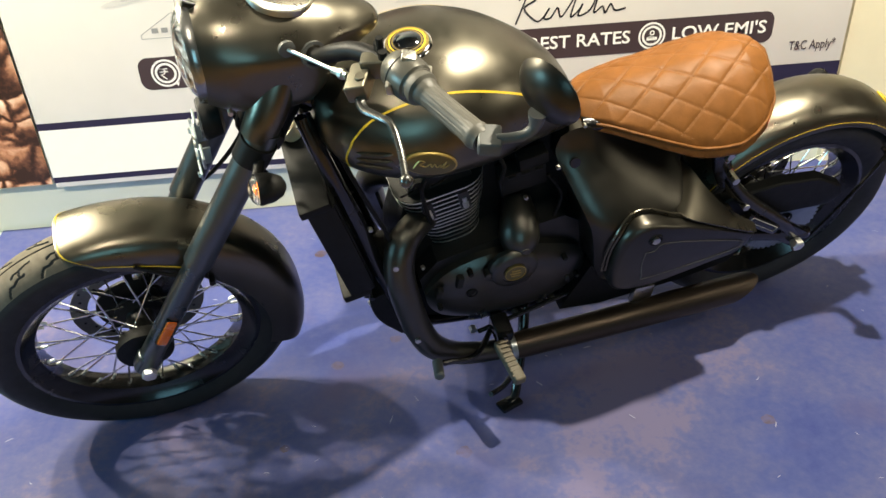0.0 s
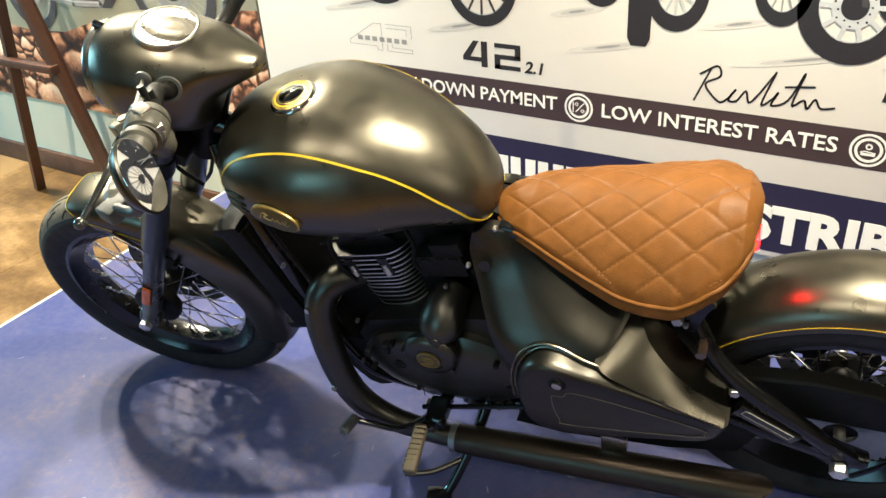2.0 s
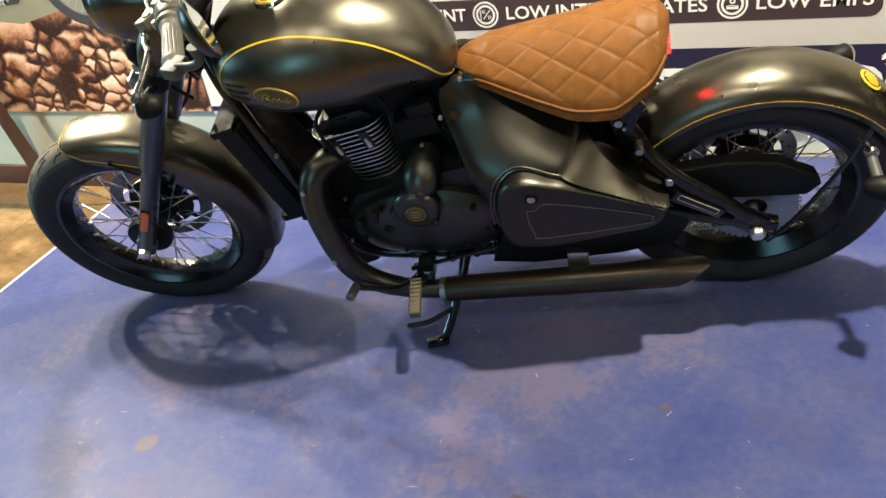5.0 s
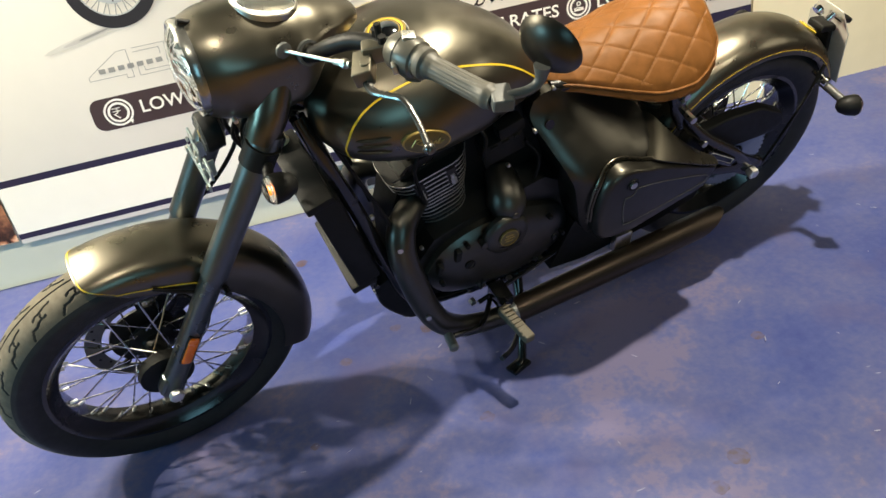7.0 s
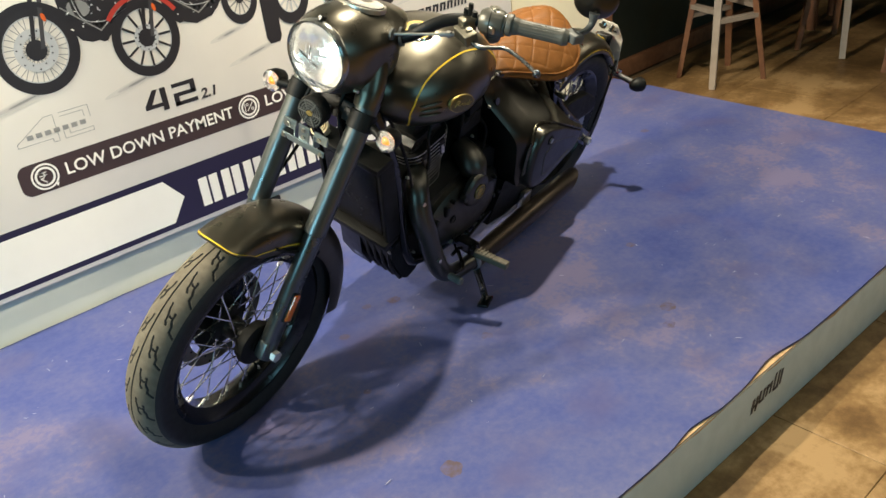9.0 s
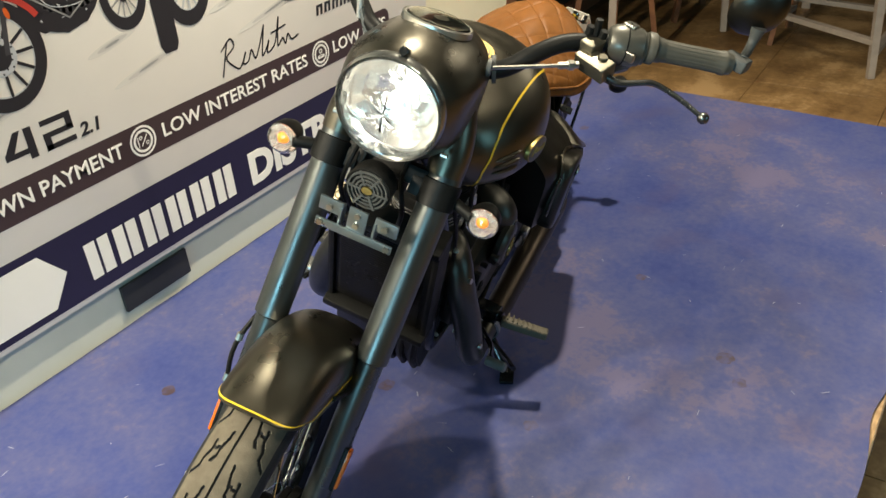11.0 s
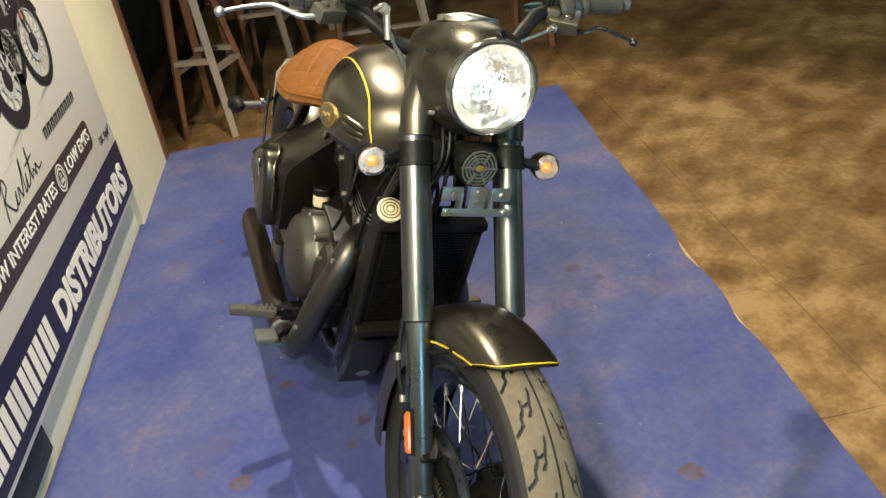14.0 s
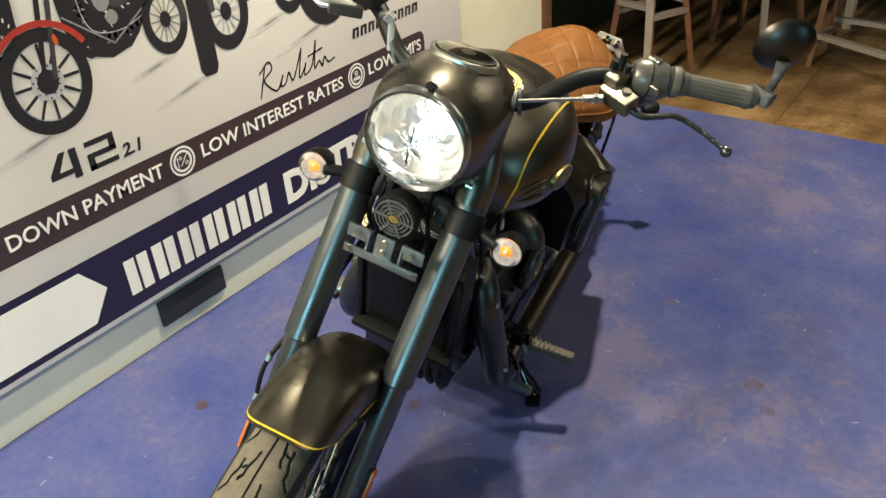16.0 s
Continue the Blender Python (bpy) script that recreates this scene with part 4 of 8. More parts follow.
def tyre(bm, centre, R, half, rim, pitch, fine):
    """A tyre with carved tread grooves on a fine grid; returns how many points go across the tread."""
    count = round(2 * math.pi * R / pitch)
    step = 32 if fine else 12
    na, nw = count * step, 84 if fine else 40
    rings = []
    cuts = [[groove((-1 + 2 * j / nw) * half, i / step, pitch) for j in range(nw + 1)] for i in range(step)]
    for i in range(na):
        a = 2 * math.pi * i / na
        ca, sa = math.cos(a), math.sin(a)
        ring = []
        for j in range(nw + 1):
            v = -1 + 2 * j / nw
            r = R - (R - rim) * (abs(v) ** 2.6) * 0.4 - (0.0035 if cuts[i % step][j] else 0.0)
            ring.append((r, v * half))
        flank = [((R - (R - rim) * 0.4) * (1 - k / 6) + rim * k / 6, half * (1 + 0.1 * math.sin(math.pi * k / 6)) * (1 - 0.22 * k / 6)) for k in range(1, 7)]
        ring += flank + [(r, -w) for r, w in reversed(flank)]
        rings.append([bm.verts.new((centre[0] + r * ca, w, centre[2] + r * sa)) for r, w in ring])
    n = len(rings[0])
    for i in range(na):
        a, b = rings[i], rings[(i + 1) % na]
        for j in range(n):
            k = (j + 1) % n
            f = bm.faces.new((a[j], a[k], b[k], b[j]))
            if 5 <= j < nw - 5:
                c = cuts[i % step]
                f.material_index = 0 if c[j] or c[k] or cuts[(i + 1) % step][j] else 1
    return bm


def wheel(name, centre, R, half, rim, m, label, dusty):
    """Rim with tyre, hub and crossing spokes."""
    w = half * 0.8
    prof = [(rim + 0.004, -w), (rim + 0.006, -w + 0.006), (rim - 0.008, -w + 0.01), (rim - 0.022, -w * 0.55), (rim - 0.026, 0), (rim - 0.022, w * 0.55), (rim - 0.008, w - 0.01), (rim + 0.006, w - 0.006), (rim + 0.004, w), (rim - 0.006, w + 0.001), (rim - 0.018, w - 0.012), (rim - 0.033, w * 0.5), (rim - 0.037, 0), (rim - 0.033, -w * 0.5), (rim - 0.018, -w + 0.012), (rim - 0.006, -w - 0.001)]
    ob = part(name, lathe(bmesh.new(), prof, centre, (0, 1, 0), 72, wrap=True), GLOSS_BLACK, bike, label, m)
    bm = tyre(bmesh.new(), centre, R, half, rim, 0.08, dusty)
    t = part("tyre", bm, RUBBER, ob, "black rubber tyre with dusty worn tread" if dusty else "black rubber tyre", m, sharp=0.9)
    t.data.materials.append(DUSTY if dusty else RUBBER)
    hw = 0.036 if dusty else 0.05
    hr = 0.026
    bm = lathe(bmesh.new(), [(0.012, -hw - 0.022), (0.03, -hw - 0.02), (0.032, -hw - 0.012), (0.05, -hw - 0.01), (0.052, -hw), (0.03, -hw + 0.01), (hr, 0), (0.03, hw - 0.01), (0.052, hw), (0.05, hw + 0.01), (0.03, hw + 0.014), (0.012, hw + 0.02)], centre, (0, 1, 0), 40)
    part("hub", bm, MATT, ob, "black wheel hub", m)
    # one spoke mesh along z, shared by all
    bm = rod(bmesh.new(), (0, 0, 0), (0, 0, 1), 1.0, 8)
    bmesh.ops.scale(bm, vec=(0.0019, 0.0019, 1), verts=bm.verts)
    spoke = part("spoke", bm, CHROME, ob)
    data = spoke.data
    n = 36
    for k in range(n):
        side = -1 if k % 2 else 1
        a = 2 * math.pi * k / n
        b = a + (0.62 if (k // 2) % 2 else -0.62)
        p = Vector((centre[0] + 0.046 * math.cos(b), side * hw * 0.92, centre[2] + 0.046 * math.sin(b)))
        q = Vector((centre[0] + (rim - 0.032) * math.cos(a), side * 0.006, centre[2] + (rim - 0.032) * math.sin(a)))
        o = spoke if k == 0 else new("spoke", data)
        o.parent = ob
        d = q - p
        basis = Matrix.Translation(p) @ d.to_track_quat("Z", "Y").to_matrix().to_4x4() @ Matrix.Diagonal((1, 1, d.length, 1))
        o.matrix_basis = (m @ basis) if m is not None else basis
    bm = bmesh.new()
    for k in range(n):
        a = 2 * math.pi * k / n
        side = -1 if k % 2 else 1
        c0, c1 = rim - 0.05, rim - 0.034
        rod(bm, (centre[0] + c0 * math.cos(a), side * 0.007, centre[2] + c0 * math.sin(a)), (centre[0] + c1 * math.cos(a), side * 0.006, centre[2] + c1 * math.sin(a)), 0.0034, 6)
    loose("spoke_nipple", bm, BRIGHT, ob, "", m)
    return ob


fw = wheel("front_wheel", FA, 0.317, 0.051, 0.236, STEER, "black wire-spoked front wheel", True)
rw = wheel("rear_wheel", RA, 0.314, 0.07, 0.222, None, "black wire-spoked rear wheel", False)


def brake_disc(centre, y, r, parent, m):
    bm = bmesh.new()
    lathe(bm, [(r - 0.034, -0.002), (r, -0.002), (r, 0.002), (r - 0.034, 0.002)], (centre[0], y, centre[2]), (0, 1, 0), 60, wrap=True)
    part("brake_disc", bm, DISC_STEEL, parent, "steel brake disc", m)
    bm = bmesh.new()
    lathe(bm, [(0.03, -0.003), (r - 0.05, -0.003), (r - 0.05, 0.003), (0.03, 0.003)], (centre[0], y, centre[2]), (0, 1, 0), 40, wrap=True)
    for k in range(8):
        a = k * math.pi / 4
        box(bm, (centre[0] + (r - 0.045) * math.cos(a), y, centre[2] + (r - 0.045) * math.sin(a)), (0.03, 0.005, 0.014), turn=(0, -math.degrees(a), 0))
    loose("disc_carrier", bm, MATT, parent, "", m)
    bm = bmesh.new()
    for k in range(30):
        a = k * 2 * math.pi / 30
        rr = r - 0.008 - 0.01 * (k % 3)
        rod(bm, (centre[0] + rr * math.cos(a), y - 0.0028, centre[2] + rr * math.sin(a)), (centre[0] + rr * math.cos(a), y + 0.0028, centre[2] + rr * math.sin(a)), 0.0032, 8)
    loose("disc_hole", bm, MATT, parent, "", m)


brake_disc(FA, 0.062, 0.135, fw, STEER)
brake_disc(RA, 0.085, 0.118, rw, None)
bm = bmesh.new()
lathe(bm, [(0.034, 0.07), (0.034, 0.0725), (0.044, 0.0725), (0.044, 0.07)], FA, (0, 1, 0), 48, wrap=True)
for k in range(40):
    a = 2 * math.pi * k / 40
    box(bm, (FA.x + 0.049 * math.cos(a), 0.0712, FA.z + 0.049 * math.sin(a)), (0.012, 0.002, 0.0042), turn=(0, -math.degrees(a), 0))
part("speed_sensor_ring", bm, PERCH, fw, "toothed pale sensor ring", STEER)
bm = bmesh.new()
for k in range(8):
    a = k * math.pi / 4 + 0.2
    c = Vector((FA.x + 0.04 * math.cos(a), -0.052, FA.z + 0.04 * math.sin(a)))
    rod(bm, c, c + Vector((0, -0.008, 0)), 0.0045, 8)
loose("hub_bolt", bm, STEEL, fw, "", STEER)
bm = lathe(bmesh.new(), [(0.05, -0.066), (0.056, -0.063), (0.058, -0.05), (0.03, -0.046), (0.02, -0.068)], FA, (0, 1, 0), 40)
part("hub_cover", bm, MATT, fw, "round black hub cover", STEER)
# rear sprocket, drive side
bm = lathe(bmesh.new(), [(0.03, -0.082), (0.095, -0.082), (0.095, -0.076), (0.03, -0.076)], RA, (0, 1, 0), 42, wrap=True)
for k in range(42):
    a = k * 2 * math.pi / 42
    box(bm, (RA.x + 0.097 * math.cos(a), -0.079, RA.z + 0.097 * math.sin(a)), (0.008, 0.005, 0.006), turn=(0, -math.degrees(a), 0))
part("sprocket", bm, BROWN_STEEL, rw, "dark steel sprocket")


def guard(name, centre, table, a0, a1, prof, parent, m, label, stripe_at, n=56, tip_round=0.0, stripe_from=0.0, power=2.6, spread=1.12):
    """A mudguard swept round a wheel: table gives, by angle, crown radius, half width and side depth."""
    def point(a, q):
        if tip_round:
            a -= tip_round * q ** 4 * max(0.0, (a - a0) / (a1 - a0)) ** 5
        R, hw, dep = (lerp(table[c], a) for c in range(3))
        # q from -1 to 1 over the section: rounded crown, then the sides
        th = q * 1.0
        y = hw * math.sin(min(1, abs(th) * spread) * math.pi / 2) ** 0.9 * (1 if th > 0 else -1)
        r = R - dep * abs(th) ** power
        t = radians(a)
        return Vector((centre[0] + r * math.cos(t), y, centre[2] + r * math.sin(t)))
    bm = bmesh.new()
    rings = []
    for i in range(n + 1):
        a = a0 + (a1 - a0) * i / n
        outer = [point(a, -1 + 2 * j / 28) for j in range(29)]
        inner = [p + (Vector((centre[0], p.y * 0.3, centre[2])) - p).normalized() * 0.0035 for p in reversed(outer)]
        rings.append([bm.verts.new(p) for p in outer + inner])
    ring_faces(bm, rings)
    ob = part(name, bm, SATIN, parent, label, m)
    c0 = Vector(centre)
    for side in (-1, 1):
        pts = []
        for i in range(n + 1):
            p = point(a0 + (a1 - a0) * i / n, side * stripe_at)
            q = point(a0 + (a1 - a0) * i / n, side * (stripe_at - 0.02))
            out = (p - c0).normalized() * 0.0008 + Vector((0, side * 0.001, 0))
            if i >= n * stripe_from:
                pts.append((p + out, q + out))
        part("pinstripe", thick(sheet(bmesh.new(), [[a for a, b in pts], [b for a, b in pts]]), 0.0004), YELLOW, ob, "thin yellow pinstripe", m)
    return ob, point


front_table = ([(-20, 0.337), (30, 0.34), (70, 0.341), (90, 0.339), (115, 0.337)], [(-20, 0.07), (60, 0.073), (80, 0.072), (95, 0.068), (104, 0.063), (115, 0.06)], [(-20, 0.075), (40, 0.085), (72, 0.076), (85, 0.066), (94, 0.052), (100, 0.04), (115, 0.03)])
ff, fpoint = guard("front_fender", FA, front_table, -16, 104, None, bike, STEER, "satin black front mudguard with yellow edge stripe", 0.93, tip_round=13, stripe_from=0.64)
# stripe round the front tip
bm = bmesh.new()
tip = [fpoint(103.4, -0.93 + 1.86 * j / 24) for j in range(25)]
tip2 = [fpoint(102.95, -0.93 + 1.86 * j / 24) for j in range(25)]
up = lambda p: p + (p - FA).normalized() * 0.0011
part("pinstripe", thick(sheet(bm, [[up(p) for p in tip], [up(p) for p in tip2]]), 0.0004), YELLOW, ff, "thin yellow pinstripe", STEER)
rear_table = ([(10, 0.335), (32, 0.342), (60, 0.346), (90, 0.345), (130, 0.336), (160, 0.33)], [(10, 0.062), (25, 0.07), (40, 0.077), (90, 0.08), (160, 0.08)], [(10, 0.024), (24, 0.034), (38, 0.042), (60, 0.048), (90, 0.05), (140, 0.048), (160, 0.046)])
rf, rpoint = guard("rear_fender", RA, rear_table, 19, 150, None, bike, None, "satin black rear mudguard with yellow edge stripe", 0.9, power=1.9, spread=1.0)
for p in (rpoint(54, -0.05),):
    nrm = (p - RA).normalized()
    bm = lathe(bmesh.new(), [(0.024, -0.002), (0.026, 0.0015), (0.023, 0.003), (0.004, 0.0035)], p, nrm, 32)
    part("badge", bm, YELLOW, rf, "round yellow badge")
    bm = lathe(bmesh.new(), [(0.0205, 0.0), (0.0205, 0.0038), (0.0, 0.0042)], p, nrm, 32)
    part("badge_centre", bm, DARK_INK, rf, "dark badge centre")
    d, a, b = axis_frame(nrm)
    bm = bmesh.new()
    for k in range(-2, 3):
        c = p + d * 0.0044 + a * 0.0072 * k
        box(bm, c, (0.0046, 0.036 - 0.007 * abs(k), 0.001), turn=[math.degrees(v) for v in Matrix((a, b, d)).transposed().to_euler()])
    loose("badge_mark", bm, YELLOW, rf)

# ---- fuel tank ----
TANK = [(0.392, 0.84, 0.8, 0.018), (0.398, 0.86, 0.78, 0.055), (0.416, 0.882, 0.763, 0.098), (0.445, 0.903, 0.742, 0.132), (0.5, 0.925, 0.724, 0.16), (0.56, 0.939, 0.715, 0.173), (0.62, 0.945, 0.712, 0.172), (0.7, 0.932, 0.714, 0.155), (0.775, 0.898, 0.723, 0.122), (0.83, 0.858, 0.724, 0.097), (0.864, 0.82, 0.72, 0.073), (0.88, 0.79, 0.724, 0.05), (0.888, 0.772, 0.738, 0.015)]
tank_fine = spline([(x, zt, zb) for x, zt, zb, w in TANK], 5)
tank_w = [v[0] for v in spline([(w, 0, 0) for *_, w in TANK], 5)]


def tank_point(i, a):
    """A point of the tank at station i and section angle a (0: top, 90: left side)."""
    x, zt, zb = tank_fine[i]
    w = tank_w[i]
    zm = zb + (zt - zb) * 0.42
    c, s = math.cos(radians(a)), math.sin(radians(a))
    z = zm + ((zt - zm) * abs(c) ** 0.92 if c > 0 else -(zm - zb) * abs(c) ** 0.85)
    return Vector((x, -w * (abs(s) ** 0.9) * (1 if s > 0 else -1), z))


rows = [[tank_point(i, 360 * k / 64) for k in range(64)] for i in range(len(tank_fine))]
bm = bmesh.new()
ring_faces(bm, [[bm.verts.new(p) for p in row] for row in rows])
tank = part("fuel_tank", bm, SATIN, bike, "satin black teardrop fuel tank with yellow pinstripes")


def tank_normal(i, a):
    i = max(1, min(len(tank_fine) - 2, i))
    n = (tank_point(i + 1, a) - tank_point(i - 1, a)).cross(tank_point(i, a + 2) - tank_point(i, a - 2)).normalized()
    c = Vector((tank_fine[i][0], 0, 0.84))
    return n if n.dot(tank_point(i, a) - c) > 0 else -n


def tank_at(x, a):
    """The nearest finely spaced station and its point, slid along to x."""
    k = max(i for i in range(len(tank_fine) - 1) if tank_fine[i][0] <= x)
    t = (x - tank_fine[k][0]) / max(1e-6, tank_fine[k + 1][0] - tank_fine[k][0])
    n = tank_normal(k, a).lerp(tank_normal(k + 1, a), t)
    return tank_point(k, a).lerp(tank_point(k + 1, a), t), n.normalized()


STRIPE = [(0.462, 143), (0.447, 130), (0.437, 116), (0.432, 103), (0.431, 93), (0.436, 81), (0.445, 68), (0.462, 57), (0.48, 51), (0.505, 46.5), (0.54, 43.5), (0.58, 42.5), (0.63, 44), (0.69, 48), (0.74, 53), (0.78, 60.5), (0.81, 68.5), (0.838, 79), (0.858, 92), (0.872, 106), (0.884, 122)]
for side in (-1, 1):
    band = [[], []]
    path = spline([(x, a / 400, 0) for x, a in STRIPE], 6)
    for k in range(1, len(path) - 1):
        p, n = tank_at(path[k].x, path[k].y * 400)
        q = tank_at(path[k + 1].x, path[k + 1].y * 400)[0] - tank_at(path[k - 1].x, path[k - 1].y * 400)[0]
        across = n.cross(q).normalized() * 0.0019
        for b, sign in zip(band, (-1, 1)):
            v = p + n * 0.0012 + across * sign
            b.append(Vector((v.x, v.y * -side, v.z)) if side > 0 else v)
    part("pinstripe", thick(sheet(bmesh.new(), band), 0.0004), YELLOW, tank, "yellow pinstripe")


def on_tank(i, a, side):
    p, n = tank_point(i, a), tank_normal(i, a)
    return (p, n) if side < 0 else (Vector((p.x, -p.y, p.z)), Vector((n.x, -n.y, n.z)))


for side in (-1, 1):
    p, n = on_tank(25, 89, side)
    fwd = Vector((0.98, 0, -0.2))
    fwd = (fwd - n * fwd.dot(n)).normalized()
    upv = n.cross(fwd)
    M = Matrix((fwd, upv, n)).transposed().to_4x4()
    M.translation = p
    for nm, k, h0, h1, mat, lab in (("badge_rim", 1.0, -0.006, 0.003, GOLD, "bright gold rim of the tank badge"), ("badge", 0.93, 0, 0.004, GOLD_DARK, "oval dull gold tank badge")):
        bm = lathe(bmesh.new(), [(1, h0), (1, h1), (0.93, h1 + 0.0008), (0.0, h1 + 0.001)], (0, 0, 0), (0, 0, 1), 48)
        bmesh.ops.scale(bm, vec=(0.046 * k, 0.0235 * k, 1), verts=bm.verts)
        part(nm, bm, mat, tank, lab, M)
    bm = bmesh.new()
    pts = [(-0.028, -0.008), (-0.022, 0.008), (-0.012, 0.006), (-0.02, 0.0), (-0.008, -0.004), (-0.002, 0.003), (0.002, -0.004), (0.006, 0.003), (0.011, -0.004), (0.016, 0.003), (0.018, -0.004), (0.024, 0.009), (0.022, -0.005), (0.031, 0.004)]
    tube(bm, [(x, y, 0.0054) for x, y in pts], 0.0013, 6, 3)
    part("badge_scribble", bm, GOLD, tank, "raised plain scribble of the badge", M)
    # three pressed ribs at the front of the tank side
    bm = bmesh.new()
    for k in range(3):
        pts = []
        for i in range(15, 21):
            q, nn = on_tank(i, 83 + 6.5 * k - (i - 15) * 0.6, side)
            pts.append(q + nn * 0.0008)
        tube(bm, pts, [0.0008] + [0.004] * 4 + [0.0008], 8, 3)
    loose("rib", bm, SATIN, tank)
# filler cap
CAP = Vector((0.562, -0.016, 0.929))
CAPN = Vector((-0.16, -0.04, 1)).normalized()
bm = lathe(bmesh.new(), [(0.05, -0.02), (0.047, -0.004), (0.043, 0.0)], CAP + Vector((0.006, 0, -0.004)), CAPN, 40)
part("filler_base", bm, SATIN, tank, "black filler cap seat")
bm = bmesh.new()
outline = [(0.03, -0.016), (0.06, -0.014), (0.074, -0.004), (0.074, 0.006), (0.06, 0.014), (0.03, 0.016)]
rings = [[bm.verts.new(CAP + Matrix.Rotation(radians(-22), 3, "Z") @ Vector((x * k + 0.05 * (1 - k), y * k, z - (x - 0.03) * 0.12))) for x, y in outline] for k, z in ((1.05, -0.012), (1.0, 0.001), (0.86, 0.004))]
ring_faces(bm, rings)
part("lock_flap", bm, TRIM_GREY, tank, "grey teardrop lock flap behind the cap")
cap = part("filler_cap", lathe(bmesh.new(), [(0.038, -0.006), (0.042, -0.002), (0.0435, 0.003), (0.042, 0.008), (0.039, 0.0115), (0.036, 0.0125), (0.03, 0.0135), (0.0, 0.014)], CAP, CAPN, 56), CHROME, tank, "chrome filler cap with gold rings")
for r0, r1, h, mat in ((0.0325, 0.0365, 0.0138, GOLD), (0.0285, 0.0318, 0.0148, YELLOW), (0.0262, 0.0283, 0.0152, TEXT_DARK), (0.0238, 0.026, 0.0158, GOLD), (0.0222, 0.0236, 0.0156, TEXT_DARK), (0.0318, 0.0327, 0.0142, TEXT_DARK)):
    part("cap_ring", lathe(bmesh.new(), [(r0, 0.011), (r1, 0.011), (r1, h), (r0, h)], CAP, CAPN, 48, wrap=True), mat, cap)
part("cap_dome", lathe(bmesh.new(), [(0.0222, 0.012), (0.0215, 0.0175), (0.016, 0.0205), (0.0, 0.022)], CAP, CAPN, 40), MIRROR_DARK, cap, "dark glossy dome")

# ---- seat ----
SEAT_W = [(0.884, 0.014), (0.89, 0.034), (0.905, 0.052), (0.95, 0.08), (1.0, 0.105), (1.05, 0.128), (1.1, 0.147), (1.15, 0.16), (1.19, 0.163), (1.225, 0.155), (1.255, 0.136), (1.28, 0.105), (1.295, 0.07), (1.302, 0.03)]
SEAT_Z = [(0.884, 0.742), (0.95, 0.764), (1.02, 0.775), (1.1, 0.786), (1.18, 0.803), (1.24, 0.814), (1.28, 0.81), (1.302, 0.796)]
SEAT_D = [(0.884, 0.01), (0.95, 0.03), (1.05, 0.065), (1.12, 0.09), (1.2, 0.1), (1.27, 0.07), (1.302, 0.03)]


QP, QS = 0.09, 1.2


def seat_point(x, v, quilt=True):
    w, zc, d = lerp(SEAT_W, x), lerp(SEAT_Z, x), lerp(SEAT_D, x)
    p = Vector((x, w * v, zc - d * abs(v) ** 1.9))
    rim = max(0, (abs(v) - 0.9) / 0.1)
    p.z -= 0.012 * rim ** 2
    if quilt:
        u1, u2 = (x * 1.0 + p.y * QS * (1 + 0.25 * abs(v))) / QP, (x * 1.0 - p.y * QS * (1 + 0.25 * abs(v))) / QP
        f1, f2 = abs((u1 % 1) - 0.5) * 2, abs((u2 % 1) - 0.5) * 2
        puff = (1 - f1 ** 16) * (1 - f2 ** 16) * 0.65 + (1 - f1 ** 3) * (1 - f2 ** 3) * 0.35
        edge = min(1, (1 - abs(v)) / 0.12) * min(1, (x - 0.884) / 0.03) * min(1, (1.302 - x) / 0.03)
        p.z += (puff * 0.0036 - 0.002) * max(0, edge)
    return p


NX, NY = 190, 130
rows = []
for i in range(NX + 1):
    x = 0.884 + 0.418 * i / NX
    row = [seat_point(x, -1 + 2 * j / NY) for j in range(NY + 1)]
    first_p, last_p = row[0], row[-1]
    low = lerp([(0.884, 0.015), (1.0, 0.017), (1.2, 0.02), (1.316, 0.016)], x)
    rows.append([first_p + Vector((0, 0.02, -low)), first_p + Vector((0, 0.002, -low * 0.75)), first_p + Vector((0, -0.004, -low * 0.4))] + row + [last_p + Vector((0, 0.004, -low * 0.4)), last_p + Vector((0, -0.002, -low * 0.75)), last_p + Vector((0, -0.02, -low))])
bm = bmesh.new()
rings = [[bm.verts.new(p) for p in row] for row in rows]
ring_faces(bm, rings)
seat = part("seat", bm, LEATHER, bike, "tan brown diamond-quilted leather seat", sharp=1.2)
for v in (-0.97, 0.97):
    xs = [0.887 + 0.412 * k / 40 for k in range(41)]
    part("piping", tube(bmesh.new(), [seat_point(x, v, False) + Vector((0, 0.002 * v, -0.001)) for x in xs], 0.0035, 8, 2), LEATHER, seat, "stitched leather piping")
bm = bmesh.new()
for fam in (-1, 1):
    for c in range(5, 22):
        pts = []
        for k in range(121):
            x = 0.9 + 0.39 * k / 120
            want = (c * QP - x) * fam / QS
            # solve for the lateral share that meets this line
            w = lerp(SEAT_W, x)
            v = want / w
            for _ in range(6):
                v = want / (w * (1 + 0.25 * abs(v)))
            if abs(v) < 0.93:
                p = seat_point(x, v)
                pts.append(p + Vector((0, 0, 0.0006)))
        for p, q in zip(pts[0::2], pts[1::2]):
            if (q - p).length < 0.02:
                rod(bm, p, p.lerp(q, 0.8), 0.0009, 5)
part("stitching", bm, THREAD, seat, "tan stitching lines")
part("seat_pan", plate(bmesh.new(), [(0.9, 0.735), (1.0, 0.735), (1.12, 0.73), (1.28, 0.79), (1.28, 0.77), (1.15, 0.7), (1.0, 0.705), (0.9, 0.72)], -0.05, 0.05, 0.005), MATT, seat, "black seat pan")

